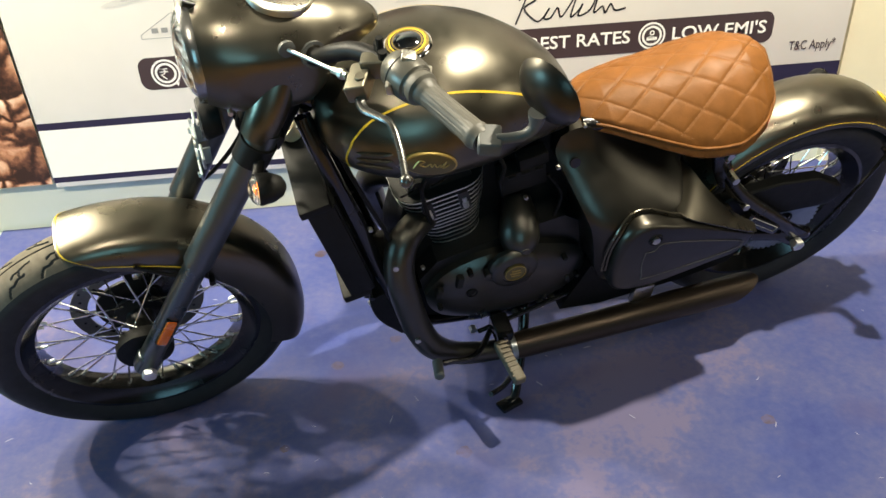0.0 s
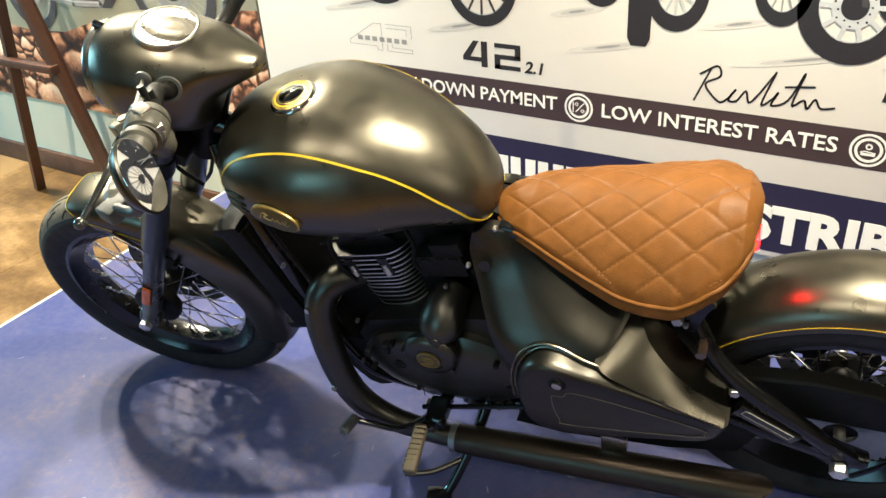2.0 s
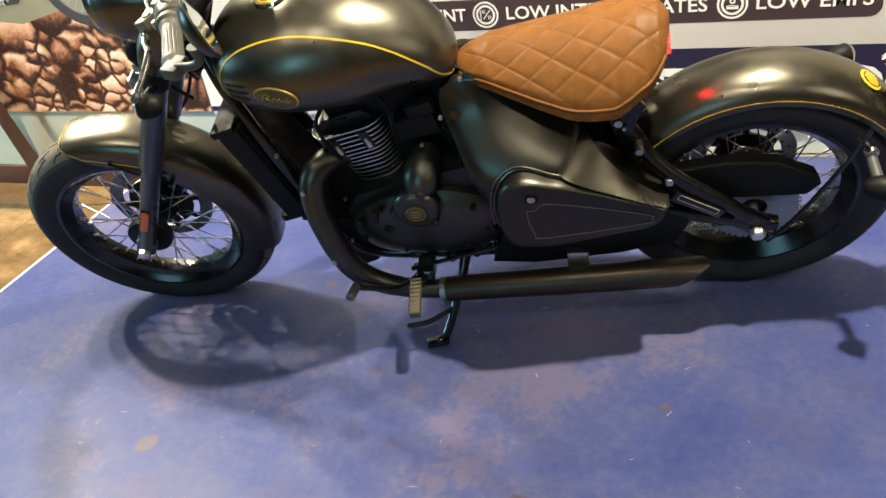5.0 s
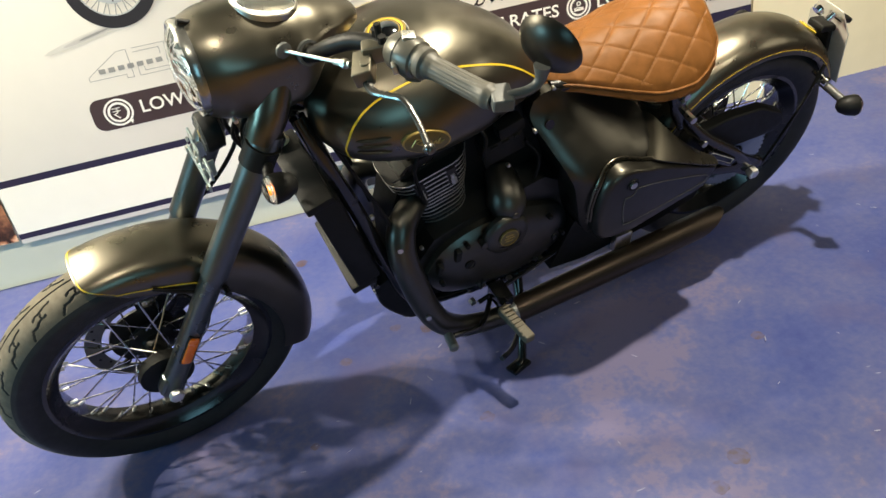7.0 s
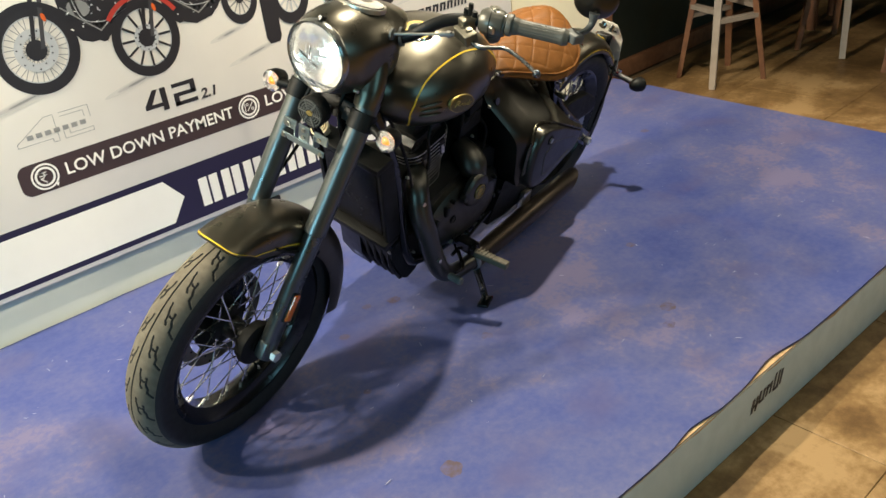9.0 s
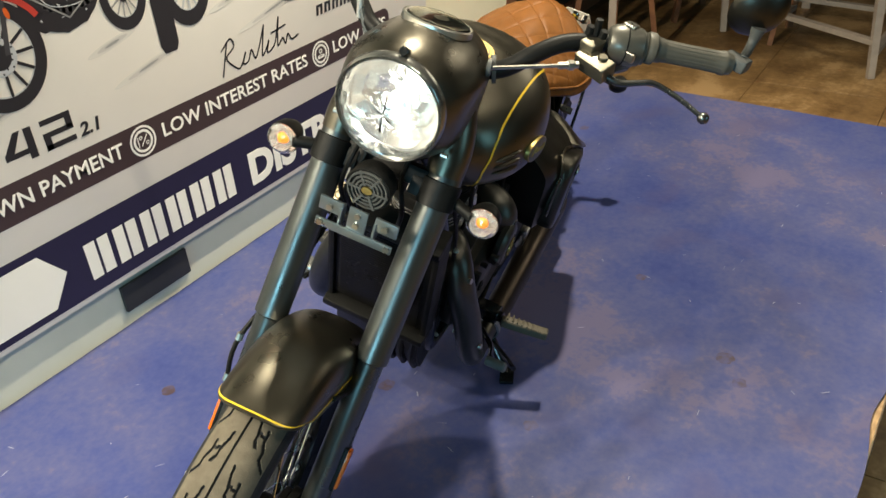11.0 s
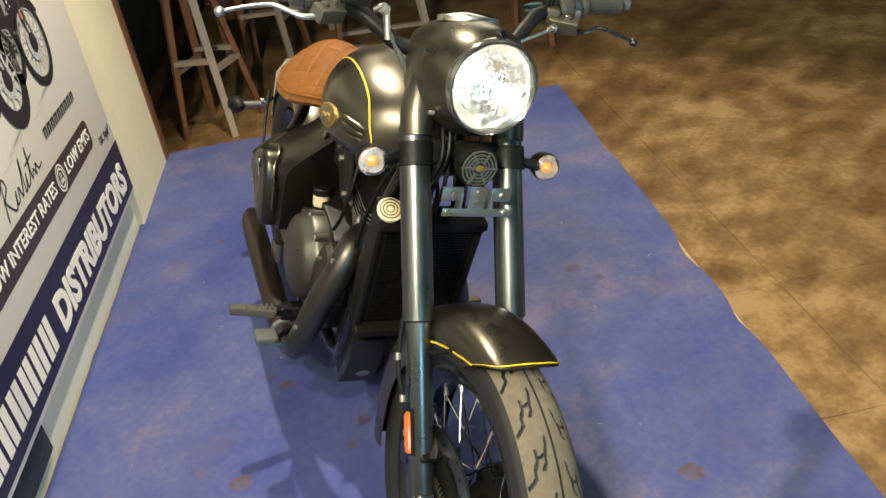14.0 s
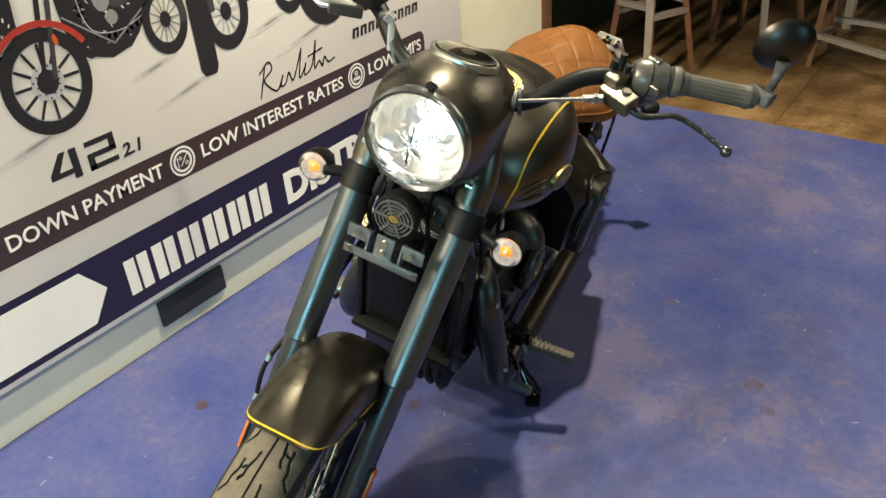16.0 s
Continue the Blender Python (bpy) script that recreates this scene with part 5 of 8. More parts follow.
# ---- headlamp nacelle, steered with the fork ----
NAC = [(0.222, 0.894, 1.05, 0.077), (0.236, 0.886, 1.056, 0.084), (0.262, 0.877, 1.062, 0.093), (0.302, 0.869, 1.064, 0.098), (0.35, 0.868, 1.06, 0.098), (0.385, 0.876, 1.053, 0.094), (0.405, 0.894, 1.047, 0.086), (0.428, 0.93, 1.04, 0.073), (0.452, 0.95, 1.03, 0.06), (0.48, 0.964, 1.018, 0.044), (0.506, 0.974, 1.003, 0.024), (0.514, 0.982, 0.993, 0.008)]
nf = spline([(x, a, b) for x, a, b, w in NAC], 5)
nw = [v[0] for v in spline([(w, 0, 0) for *_, w in NAC], 5)]
rings = []
bm = bmesh.new()
for (x, lo, hi), w in zip(nf, nw):
    zc, h = (lo + hi) / 2, (hi - lo) / 2
    ring = []
    for k in range(56):
        a = 2 * math.pi * k / 56
        c, s = math.cos(a), math.sin(a)
        full = max(0.0, min(1.0, (x - 0.23) / 0.07))
        z = zc + h * (abs(c) ** 0.95 if c > 0 else -abs(c) ** (0.95 - 0.2 * full))
        # a crease along the upper flank towards the tail, hollow below it
        b = min(a, 2 * math.pi - a)
        bulge = 1 + full * (0.065 * math.exp(-abs(b - 1.15) / 0.16) - 0.03 * math.exp(-((b - 1.6) / 0.25) ** 2))
        ring.append(bm.verts.new((x, w * s * bulge, z)))
    rings.append(ring)
ring_faces(bm, rings, caps=(False, True))
# skirts over the fork tops
for side in (-1, 1):
    tube(bm, [(0.348, side * 0.055, 0.975), (0.328, side * 0.074, 0.935), (0.307, side * 0.085, 0.895), (0.29, side * 0.087, 0.862)], [0.028, 0.031, 0.031, 0.0285], 24, 4)
nacelle = part("headlamp_nacelle", bm, SATIN, bike, "satin black headlamp nacelle", STEER)
LC = Vector((0.226, 0, 0.973))
LN = Vector((-1, 0, -0.03)).normalized()
part("headlamp_ring", lathe(bmesh.new(), [(0.0705, -0.012), (0.078, -0.012), (0.081, 0.0), (0.08, 0.01), (0.0775, 0.0135), (0.0755, 0.011), (0.0745, 0.013), (0.0725, 0.011), (0.071, 0.0)], LC, LN, 64, wrap=True), RING, nacelle, "gloss gunmetal headlamp ring", STEER)
# bowl of small stepped facets round the bulb
d, a, b = axis_frame(LN)
bm = bmesh.new()
rings = []
frng = random.Random(3)
for k, (r, h) in enumerate(((0.0735, 0.002), (0.067, -0.012), (0.0635, -0.016), (0.054, -0.028), (0.051, -0.03), (0.042, -0.038), (0.039, -0.041), (0.028, -0.046), (0.025, -0.048), (0.012, -0.052), (0.001, -0.053))):
    rings.append([bm.verts.new(LC + d * (h + frng.uniform(-0.0007, 0.0007) * (0 < k < 10)) + (a * math.cos(t) + b * math.sin(t)) * r) for t in [2 * math.pi * q / 60 for q in range(60)]])
ring_faces(bm, rings, caps=(False, True))
part("headlamp_reflector", bm, GLOWING_BOWL, nacelle, "headlamp reflector bowl, own glow added for reflected bulb light", STEER, sharp=0.05)
# fluted glass: vertical prisms inside a domed lens
bm = bmesh.new()
d, a, b = axis_frame(LN)
rings, inner = [], []
for k in range(14):
    r = 0.0733 * math.sin(k / 13 * math.pi / 2) + 1e-4
    h = 0.006 + 0.026 * math.cos(k / 13 * math.pi / 2)
    rings.append([bm.verts.new(LC + d * h + (a * math.cos(t) + b * math.sin(t)) * r) for t in [2 * math.pi * q / 64 for q in range(64)]])
for k in range(13, -1, -1):
    r = 0.072 * math.sin(k / 13 * math.pi / 2) + 1e-4
    ring = []
    for q in range(64):
        t = 2 * math.pi * q / 64
        u = r * math.cos(t)
        h = 0.003 + 0.0255 * math.cos(k / 13 * math.pi / 2) + 0.0012 * math.sin(u * 800) + 0.0005 * math.sin(r * math.sin(t) * 260)
        ring.append(bm.verts.new(LC + d * h + (a * math.cos(t) + b * math.sin(t)) * r))
    rings.append(ring)
ring_faces(bm, rings)
glass = part("headlamp_glass", bm, GLASS, nacelle, "fluted clear headlamp glass", STEER)
glass.visible_shadow = False
bm = bmesh.new()
lathe(bm, [(0.0, -0.012), (0.006, -0.01), (0.009, -0.02), (0.009, -0.045), (0.0, -0.046)][::-1], LC, LN, 20)
part("bulb", bm, BULB, nacelle, "lit headlamp bulb", STEER)
bm = bmesh.new()
rod(bm, (0.24, 0, 1.05), (0.22, 0, 1.06), 0.007, 16, 0.002)
part("ring_clip", bm, GLOSS_BLACK, nacelle, "", STEER)
bm = bmesh.new()
for side in (-1, 1):
    for x, z in ((0.255, 0.915), (0.335, 0.9)):
        rod(bm, (x, side * 0.08, z), (x, side * (0.0905 if x < 0.3 else 0.0965), z), 0.004, 10)
loose("nacelle_screw", bm, STEEL, nacelle, "", STEER)
# gauge sunk in the top of the nacelle
GC, GN = Vector((0.36, 0, 1.055)), Vector((0.22, 0, 1)).normalized()
part("gauge_rim", lathe(bmesh.new(), [(0.05, -0.01), (0.054, -0.008), (0.0535, 0.001), (0.0515, 0.003), (0.0495, 0.002)], GC, GN, 48, wrap=True), STEEL, nacelle, "thin steel gauge rim", STEER)
part("gauge_face", lathe(bmesh.new(), [(0.049, -0.008), (0.049, -0.001), (0.0, -0.001)], GC, GN, 40), GAUGE, nacelle, "silver gauge face", STEER)
d, a, b = axis_frame(GN)
bm = bmesh.new()
for k in range(26):
    t = 2 * math.pi * k / 30
    p = GC + d * -0.0002 + (a * math.cos(t) + b * math.sin(t)) * 0.042
    q = GC + d * -0.0002 + (a * math.cos(t) + b * math.sin(t)) * (0.032 if k % 3 == 0 else 0.037)
    rod(bm, p, q, 0.0011, 5)
rod(bm, GC, GC + a * 0.026 - b * 0.01, 0.0014, 5)
loose("gauge_mark", bm, TEXT_DARK, nacelle, "", STEER)
part("gauge_window", box(bmesh.new(), GC + d * 0.0002 - b * 0.018, (0.016, 0.028, 0.002), 0.0005, (0, 12, 0)), TEXT_DARK, nacelle, "", STEER)
gg = part("gauge_glass", lathe(bmesh.new(), [(0.049, 0.003), (0.034, 0.009), (0.0, 0.0115), (0.0, 0.01), (0.034, 0.0075), (0.049, 0.0015)], GC, GN, 40), THIN_GLASS, nacelle, "domed gauge glass", STEER)
gg.visible_shadow = False

# ---- fork ----
def fork_at(z, y):
    return Vector((FA.x + (z - FA.z) * math.tan(radians(RAKE)), y, z))


FY = 0.089
for side in (-1, 1):
    leg = part("fork_leg", lathe(bmesh.new(), [(0.021, -0.004), (0.0225, 0.0), (0.0225, 0.325), (0.0228, 0.327), (0.0268, 0.33), (0.0268, 0.66), (0.02, 0.66)], fork_at(0.292, side * FY), AX, 36), FORK_PAINT, bike, "satin black telescopic fork leg", STEER)
    bm = lathe(bmesh.new(), [(0.0275, -0.021), (0.031, -0.02), (0.031, 0.02), (0.0275, 0.021)], fork_at(0.832, side * FY), AX, 36)
    box(bm, fork_at(0.832, side * (FY - 0.03)), (0.03, 0.03, 0.03), 0.004, (0, RAKE, 0))
    part("fork_clamp", bm, MATT, leg, "black fork clamp", STEER)
    # axle nut and pinch foot
    bm = rod(bmesh.new(), (FA.x, side * 0.05, FA.z), (FA.x, side * 0.125, FA.z), 0.009, 12, 0.002)
    lathe(bm, [(0.015, 0), (0.015, 0.012), (0.01, 0.014)], (FA.x, side * 0.114, FA.z), (0, side, 0), 6)
    part("axle_nut", bm, BRIGHT, leg, "plated axle nut", STEER)
    bm = box(bmesh.new(), fork_at(0.31, side * FY), (0.05, 0.034, 0.05), 0.012, (0, RAKE, 0), 3)
    part("axle_foot", bm, FORK_PAINT, leg, "", STEER)
    p = fork_at(0.421, side * (FY + 0.024)) + Vector((-0.004, 0, 0))
    bm = box(bmesh.new(), p, (0.02, 0.009, 0.07), 0.004, (0, RAKE, 0))
    part("side_reflector", bm, AMBER, leg, "amber side reflector", STEER)
    part("reflector_back", box(bmesh.new(), p - Vector((0, side * 0.004, 0)), (0.024, 0.007, 0.078), 0.003, (0, RAKE, 0)), MATT, leg, "", STEER)
    # indicator
    ind = part("indicator", rod(bmesh.new(), fork_at(0.828, side * FY) + Vector((0.006, side * 0.02, 0)), fork_at(0.828, side * 0.152) + Vector((-0.008, 0, -0.004)), 0.0095, 14, 0.002), MATT, bike, "black front indicator with clear lens", STEER)
    ic = fork_at(0.822, side * 0.168) + Vector((-0.016, 0, 0))
    bm = lathe(bmesh.new(), [(0.006, -0.042), (0.016, -0.036), (0.024, -0.02), (0.0265, 0.0), (0.0255, 0.004), (0.0238, 0.003), (0.0185, -0.0075), (0.008, -0.0135), (0.0, -0.0145)], ic + Vector((0.012, 0, 0)), (-1, 0, 0.05), 28)
    part("indicator_body", bm, MATT, ind, "", STEER)
    bm = lathe(bmesh.new(), [(0.025, 0.0), (0.0245, 0.007), (0.018, 0.014), (0.008, 0.0175), (0.0, 0.018), (0.0, 0.0165), (0.017, 0.012), (0.023, 0.005)], ic + Vector((0.012, 0, 0)), (-1, 0, 0.05), 28)
    gl = part("indicator_lens", bm, LENS, ind, "clear indicator lens", STEER)
    gl.visible_shadow = False
    part("indicator_reflector", lathe(bmesh.new(), [(0.023, 0.002), (0.018, -0.006), (0.008, -0.012), (0.0, -0.013)], ic + Vector((0.012, 0, 0)), (-1, 0, 0.05), 24), LAMP_WHITE, ind, "", STEER)
    part("indicator_bulb", lathe(bmesh.new(), [(0.0, -0.012), (0.0115, -0.006), (0.011, 0.001), (0.0, 0.006)], ic + Vector((0.012, 0, 0)), (-1, 0, 0.05), 14), AMBER_BULB, ind, "amber bulb, unlit, with a faint added glow", STEER)

# lower yoke, horn and its bracket
bm = bmesh.new()
box(bm, fork_at(0.835, 0) + Vector((0.02, 0, 0)), (0.06, 0.16, 0.03), 0.006, (0, RAKE, 0))
rod(bm, PIVOT + AX * 0.55, PIVOT + AX * 0.78, 0.03, 24)
yoke = part("lower_yoke", bm, MATT, bike, "black lower fork yoke", STEER)
HC = Vector((0.212, 0, 0.838))
HN = Vector((-1, 0, -0.05))
horn = part("horn", lathe(bmesh.new(), [(0.02, -0.035), (0.034, -0.03), (0.037, -0.004), (0.035, 0.001), (0.0, 0.001)], HC, HN, 40), MATT, bike, "round black horn with a slotted grille", STEER)
bm = bmesh.new()
for r in (0.012, 0.018, 0.024, 0.0305):
    lathe(bm, [(r - 0.0013, 0.0), (r + 0.0013, 0.0), (r + 0.0013, 0.004), (r - 0.0013, 0.004)], HC, HN, 36, wrap=True)
for k in range(6):
    t = math.pi * k / 3
    box(bm, HC + Vector((-0.003, 0.021 * math.cos(t), 0.021 * math.sin(t))), (0.004, 0.024, 0.0035), turn=(math.degrees(t), 0, 0))
loose("grille_bar", bm, GRIP, horn, "", STEER)
bm = lathe(bmesh.new(), [(1, 0), (1, 0.005), (0.0, 0.006)], (0, 0, 0), (1, 0, 0), 24)
bmesh.ops.scale(bm, vec=(1, 0.0085, 0.006), verts=bm.verts)
part("horn_badge", bm, GOLD, horn, "small oval gold badge", STEER @ Matrix.Translation(HC) @ Matrix.Rotation(math.pi, 4, "Z") @ Matrix.Translation((-0.0, 0, 0)))
bm = bmesh.new()
box(bm, (0.192, 0, 0.765), (0.004, 0.125, 0.014), 0.001)
box(bm, (0.196, 0, 0.785), (0.004, 0.03, 0.05), 0.001)
for s in (-1, 1):
    box(bm, (0.2, s * 0.045, 0.795), (0.005, 0.038, 0.024), 0.002)
    box(bm, (0.205, s * 0.028, 0.78), (0.02, 0.004, 0.036), 0.001)
br = part("horn_bracket", bm, BRACKET, bike, "grey steel bracket for the front plate", STEER)
bm = bmesh.new()
for s in (-1, 1):
    for y, z in ((0.055, 0.766), (0.045, 0.796)):
        rod(bm, (0.194, s * y, z), (0.186 if z < 0.78 else 0.19, s * y, z), 0.0055, 6)
rod(bm, (0.195, 0, 0.782), (0.19, 0, 0.782), 0.005, 8)
rod(bm, (0.195, 0, 0.8), (0.19, 0, 0.8), 0.005, 8)
loose("bracket_bolt", bm, STEEL, br, "plated bolt", STEER)
# hoses and wires behind the horn
bm = bmesh.new()
for k, (y0, y1) in enumerate(((0.045, 0.06), (0.03, 0.05), (-0.035, -0.045), (0.015, 0.03))):
    tube(bm, [(0.29, y0, 0.89), (0.255 + 0.01 * k, y0 + 0.006, 0.84), (0.27, y1, 0.78), (0.3, y1 * 0.8, 0.72)], 0.0042, 8, 5)
wires = loose("cable", bm, MATT, bike, "black cable behind the horn", STEER)[0]
hose = [(0.29, 0.05, 0.84), (0.278, 0.06, 0.74), (0.21, 0.09, 0.62), (0.125, 0.125, 0.53), (0.088, 0.12, 0.47), (0.066, 0.106, 0.418)]
bm = tube(bmesh.new(), hose, 0.0042, 8, 6)
part("brake_hose", bm, MATT, wires, "black brake hose", STEER)
bm = bmesh.new()
for k in (3, 4):
    p = Vector(hose[k])
    rod(bm, p - AX * 0.006, p + AX * 0.006, 0.0062, 10)
rod(bm, (0.066, 0.1, 0.414), (0.066, 0.116, 0.414), 0.0075, 6)
loose("hose_clip", bm, STEEL, wires, "plated hose clip", STEER)
bm = bmesh.new()
box(bm, (0.065, 0.078, 0.372), (0.07, 0.045, 0.085), 0.012, (0, -30, 0), 3)
rod(bm, (0.06, 0.1, 0.385), (0.06, 0.106, 0.385), 0.016, 18)
rod(bm, (0.075, 0.1, 0.36), (0.075, 0.106, 0.36), 0.016, 18)
part("brake_caliper", bm, GLOSS_BLACK, bike, "black front brake caliper", STEER)
# mudguard stays
bm = bmesh.new()
for s in (-1, 1):
    tube(bm, [(0.16, s * 0.083, 0.53), (0.1, s * 0.08, 0.55), (0.04, s * 0.074, 0.59)], 0.004, 8, 4)
    rod(bm, (0.165, s * 0.075, 0.515), (0.165, s * 0.093, 0.515), 0.006, 8)
loose("mudguard_stay", bm, MATT, bike, "black mudguard stay", STEER)

# ---- handlebar ----
bar_pts = [(0.38, 0.05, 0.985), (0.393, 0.105, 1.008), (0.411, 0.14, 1.039), (0.435, 0.172, 1.061), (0.46, 0.215, 1.071), (0.489, 0.29, 1.083), (0.53, 0.414, 1.09)]
bm = bmesh.new()
DROP = 0.027  # the brake side of the bar is set lower
for s in (-1, 1):
    tube(bm, [(x, s * y, z - (DROP * min(1, (y - 0.05) / 0.1) if s > 0 else 0)) for x, y, z in bar_pts], 0.0135, 18, 6)
bar = part("handlebar", bm, MATT, bike, "black swept handlebar", STEER)
for s in (-1, 1):
    low = DROP if s > 0 else 0.0
    g0, g1 = Vector((0.487, s * 0.29, 1.083 - low)), Vector((0.528, s * 0.414, 1.09 - low))
    gd = (g1 - g0)
    L = gd.length
    d, a, b = axis_frame(gd)
    bm = bmesh.new()
    rings = []
    for t, rr, rib in ((-0.004, 0.014, 0), (-0.003, 0.0225, 0), (0.002, 0.024, 0), (0.008, 0.0235, 0), (0.012, 0.0195, 0), (0.02, 0.0185, 0), (0.022, 0.0172, 0), (0.028, 0.0168, 1), (0.06, 0.0166, 1), (0.095, 0.0168, 1), (0.112, 0.0172, 1), (0.116, 0.0184, 0), (0.121, 0.0186, 0), (0.124, 0.0168, 0), (L, 0.0155, 0)):
        rings.append([bm.verts.new(g0 + d * t + (a * math.cos(k * math.pi / 32) + b * math.sin(k * math.pi / 32)) * (rr - (0.0009 if rib and k % 4 == 0 else 0))) for k in range(64)])
    ring_faces(bm, rings)
    part("grip", bm, GRIP_RUBBER, bar, "olive-grey rubber grip with fine lengthwise grooves", STEER)
    c = g0 - gd.normalized() * 0.032
    bm = bmesh.new()
    lathe(bm, [(0.014, -0.032), (0.022, -0.03), (0.0275, -0.022), (0.0305, -0.006), (0.03, 0.01), (0.0275, 0.02), (0.0245, 0.0225), (0.0245, 0.026), (0.016, 0.027)], c + Vector((0.003, 0, -0.004)), gd, 32)
    tube(bm, [c + Vector((0.008, 0, -0.02)), c + Vector((0.012, 0, -0.036)), c + Vector((0.006, s * 0.008, -0.046))], [0.024, 0.02, 0.011], 18, 4)
    sw = part("switch_housing", bm, SWITCH_GREY, bar, "rounded satin grey switch housing", STEER)
    bm = bmesh.new()
    for off, size, turn in (((0.006, -s * 0.004, 0.0255), (0.02, 0.02, 0.007), (0, 8, s * 20)), ((0.03, s * 0.008, 0.004), (0.01, 0.014, 0.012), (0, 0, s * 20)), ((-0.024, s * 0.008, -0.008), (0.008, 0.022, 0.016), (0, -12, s * 20))):
        box(bm, c + Vector(off), size, 0.003, turn, 3)
    loose("switch_button", bm, STEEL if s < 0 else MATT, sw, "pale switch button" if s < 0 else "", STEER)
    seam = lathe(bmesh.new(), [(0.03, -0.001), (0.0309, -0.001), (0.0309, 0.001), (0.03, 0.001)], c + Vector((0.003, 0, -0.004)) - gd.normalized() * 0.006, gd, 32, wrap=True)
    part("housing_seam", seam, MATT, sw, "", STEER)
    # lever perch and lever
    pc = Vector((0.428, s * 0.224, 1.058 - low))
    bm = box(bmesh.new(), pc + Vector((-0.004, s * 0.004, -0.004)), (0.03, 0.056, 0.026), 0.004, (0, -20, s * 28), 3)
    box(bm, pc + Vector((0.02, -s * 0.01, 0.008)), (0.035, 0.026, 0.03), 0.005, (0, -10, s * 24), 3)
    rod(bm, pc + Vector((-0.006, s * 0.012, 0.008)), pc + Vector((-0.007, s * 0.012, 0.014)), 0.0075, 12, 0.001)
    perch = part("lever_perch", bm, PERCH if s < 0 else SWITCH_GREY, bar, "pale satin lever perch" if s < 0 else "satin dark grey lever perch", STEER)
    bm = bmesh.new()
    for k in (-1, 1):
        rod(bm, pc + Vector((0.03, -s * 0.012 + 0.01 * k, 0.015)), pc + Vector((0.029, -s * 0.012 + 0.01 * k, 0.036)), 0.0065, 8)
    rod(bm, pc + Vector((0.03, -s * 0.012, 0.026)), pc + Vector((0.028, -s * 0.014, 0.05)), 0.0055, 10)
    loose("perch_bolt", bm, MATT, perch, "", STEER)
    lv = [(0.418, s * 0.24, 1.05), (0.416, s * 0.27, 1.045), (0.428, s * 0.295, 1.05), (0.44, s * 0.319, 1.054), (0.44, s * 0.36, 1.047), (0.434, s * 0.404, 1.035)]
    lv = [(x, y, z - low) for x, y, z in lv]
    bm = tube(bmesh.new(), lv, [0.0075, 0.007, 0.006, 0.0058, 0.0052, 0.0048], 10, 6, flat=0.75)
    bmesh.ops.create_icosphere(bm, subdivisions=2, radius=0.0092, matrix=Matrix.Translation(lv[-1]))
    part("lever", bm, LEVER if s < 0 else BROWN_STEEL, bar, "satin dark grey clutch lever" if s < 0 else "satin steel brake lever", STEER)
# clutch cable with its plated adjuster
bm = rod(bmesh.new(), (0.351, -0.094, 1.022), (0.408, -0.2, 1.048), 0.003, 8)
part("clutch_cable", bm, STEEL, bar, "plated clutch cable end", STEER)
bm = lathe(bmesh.new(), [(0.006, -0.006), (0.013, -0.004), (0.013, 0.001), (0.008, 0.003), (0.004, 0.003)], (0.351, -0.094, 1.022), (0.2, -1, 0.1), 20)
lathe(bm, [(0.016, -0.004), (0.021, -0.004), (0.021, 0.002), (0.016, 0.002)], (0.39, -0.094, 1.004), (0.35, -1, 0.3), 28, wrap=True)
loose("cable_grommet", bm, GRIP, bar, "", STEER)
bm = rod(bmesh.new(), (0.398, -0.181, 1.043), (0.412, -0.207, 1.05), 0.0055, 10)
rod(bm, (0.405, -0.194, 1.0465), (0.4085, -0.2005, 1.048), 0.008, 8)
part("cable_adjuster", bm, STEEL, bar, "", STEER)
# brake reservoir
bm = box(bmesh.new(), (0.41, 0.19, 1.071), (0.045, 0.052, 0.036), 0.004, (0, -8, -10), 3)
reservoir = part("brake_reservoir", bm, MATT, bar, "black brake fluid reservoir", STEER)
part("reservoir_lid", box(bmesh.new(), (0.408, 0.19, 1.091), (0.049, 0.056, 0.006), 0.002, (0, -8, -10), 2), SWITCH_GREY, reservoir, "dull grey lid", STEER)
bm = bmesh.new()
for dx, dy in ((-0.015, -0.017), (0.015, 0.017)):
    rod(bm, (0.408 + dx, 0.19 + dy, 1.092), (0.408 + dx, 0.19 + dy, 1.0965), 0.0035, 8)
loose("lid_screw", bm, STEEL, reservoir, "", STEER)
bm = tube(bmesh.new(), [(0.4, 0.158, 1.045), (0.395, 0.141, 1.052), (0.393, 0.132, 1.02), (0.385, 0.11, 0.985), (0.375, 0.09, 0.95)], 0.005, 8, 6)
part("front_brake_line", bm, GRIP, bar, "", STEER)
rodm = rod(bmesh.new(), (0.394, 0.136, 1.045), (0.391, 0.128, 1.0), 0.0055, 8)
lathe(rodm, [(0.0, -0.006), (0.0095, -0.006), (0.0095, 0.006), (0.0, 0.006)], (0.395, 0.141, 1.049), (-0.2, 0.5, 0.3), 10)
part("brake_banjo", rodm, BRIGHT, bar, "", STEER)
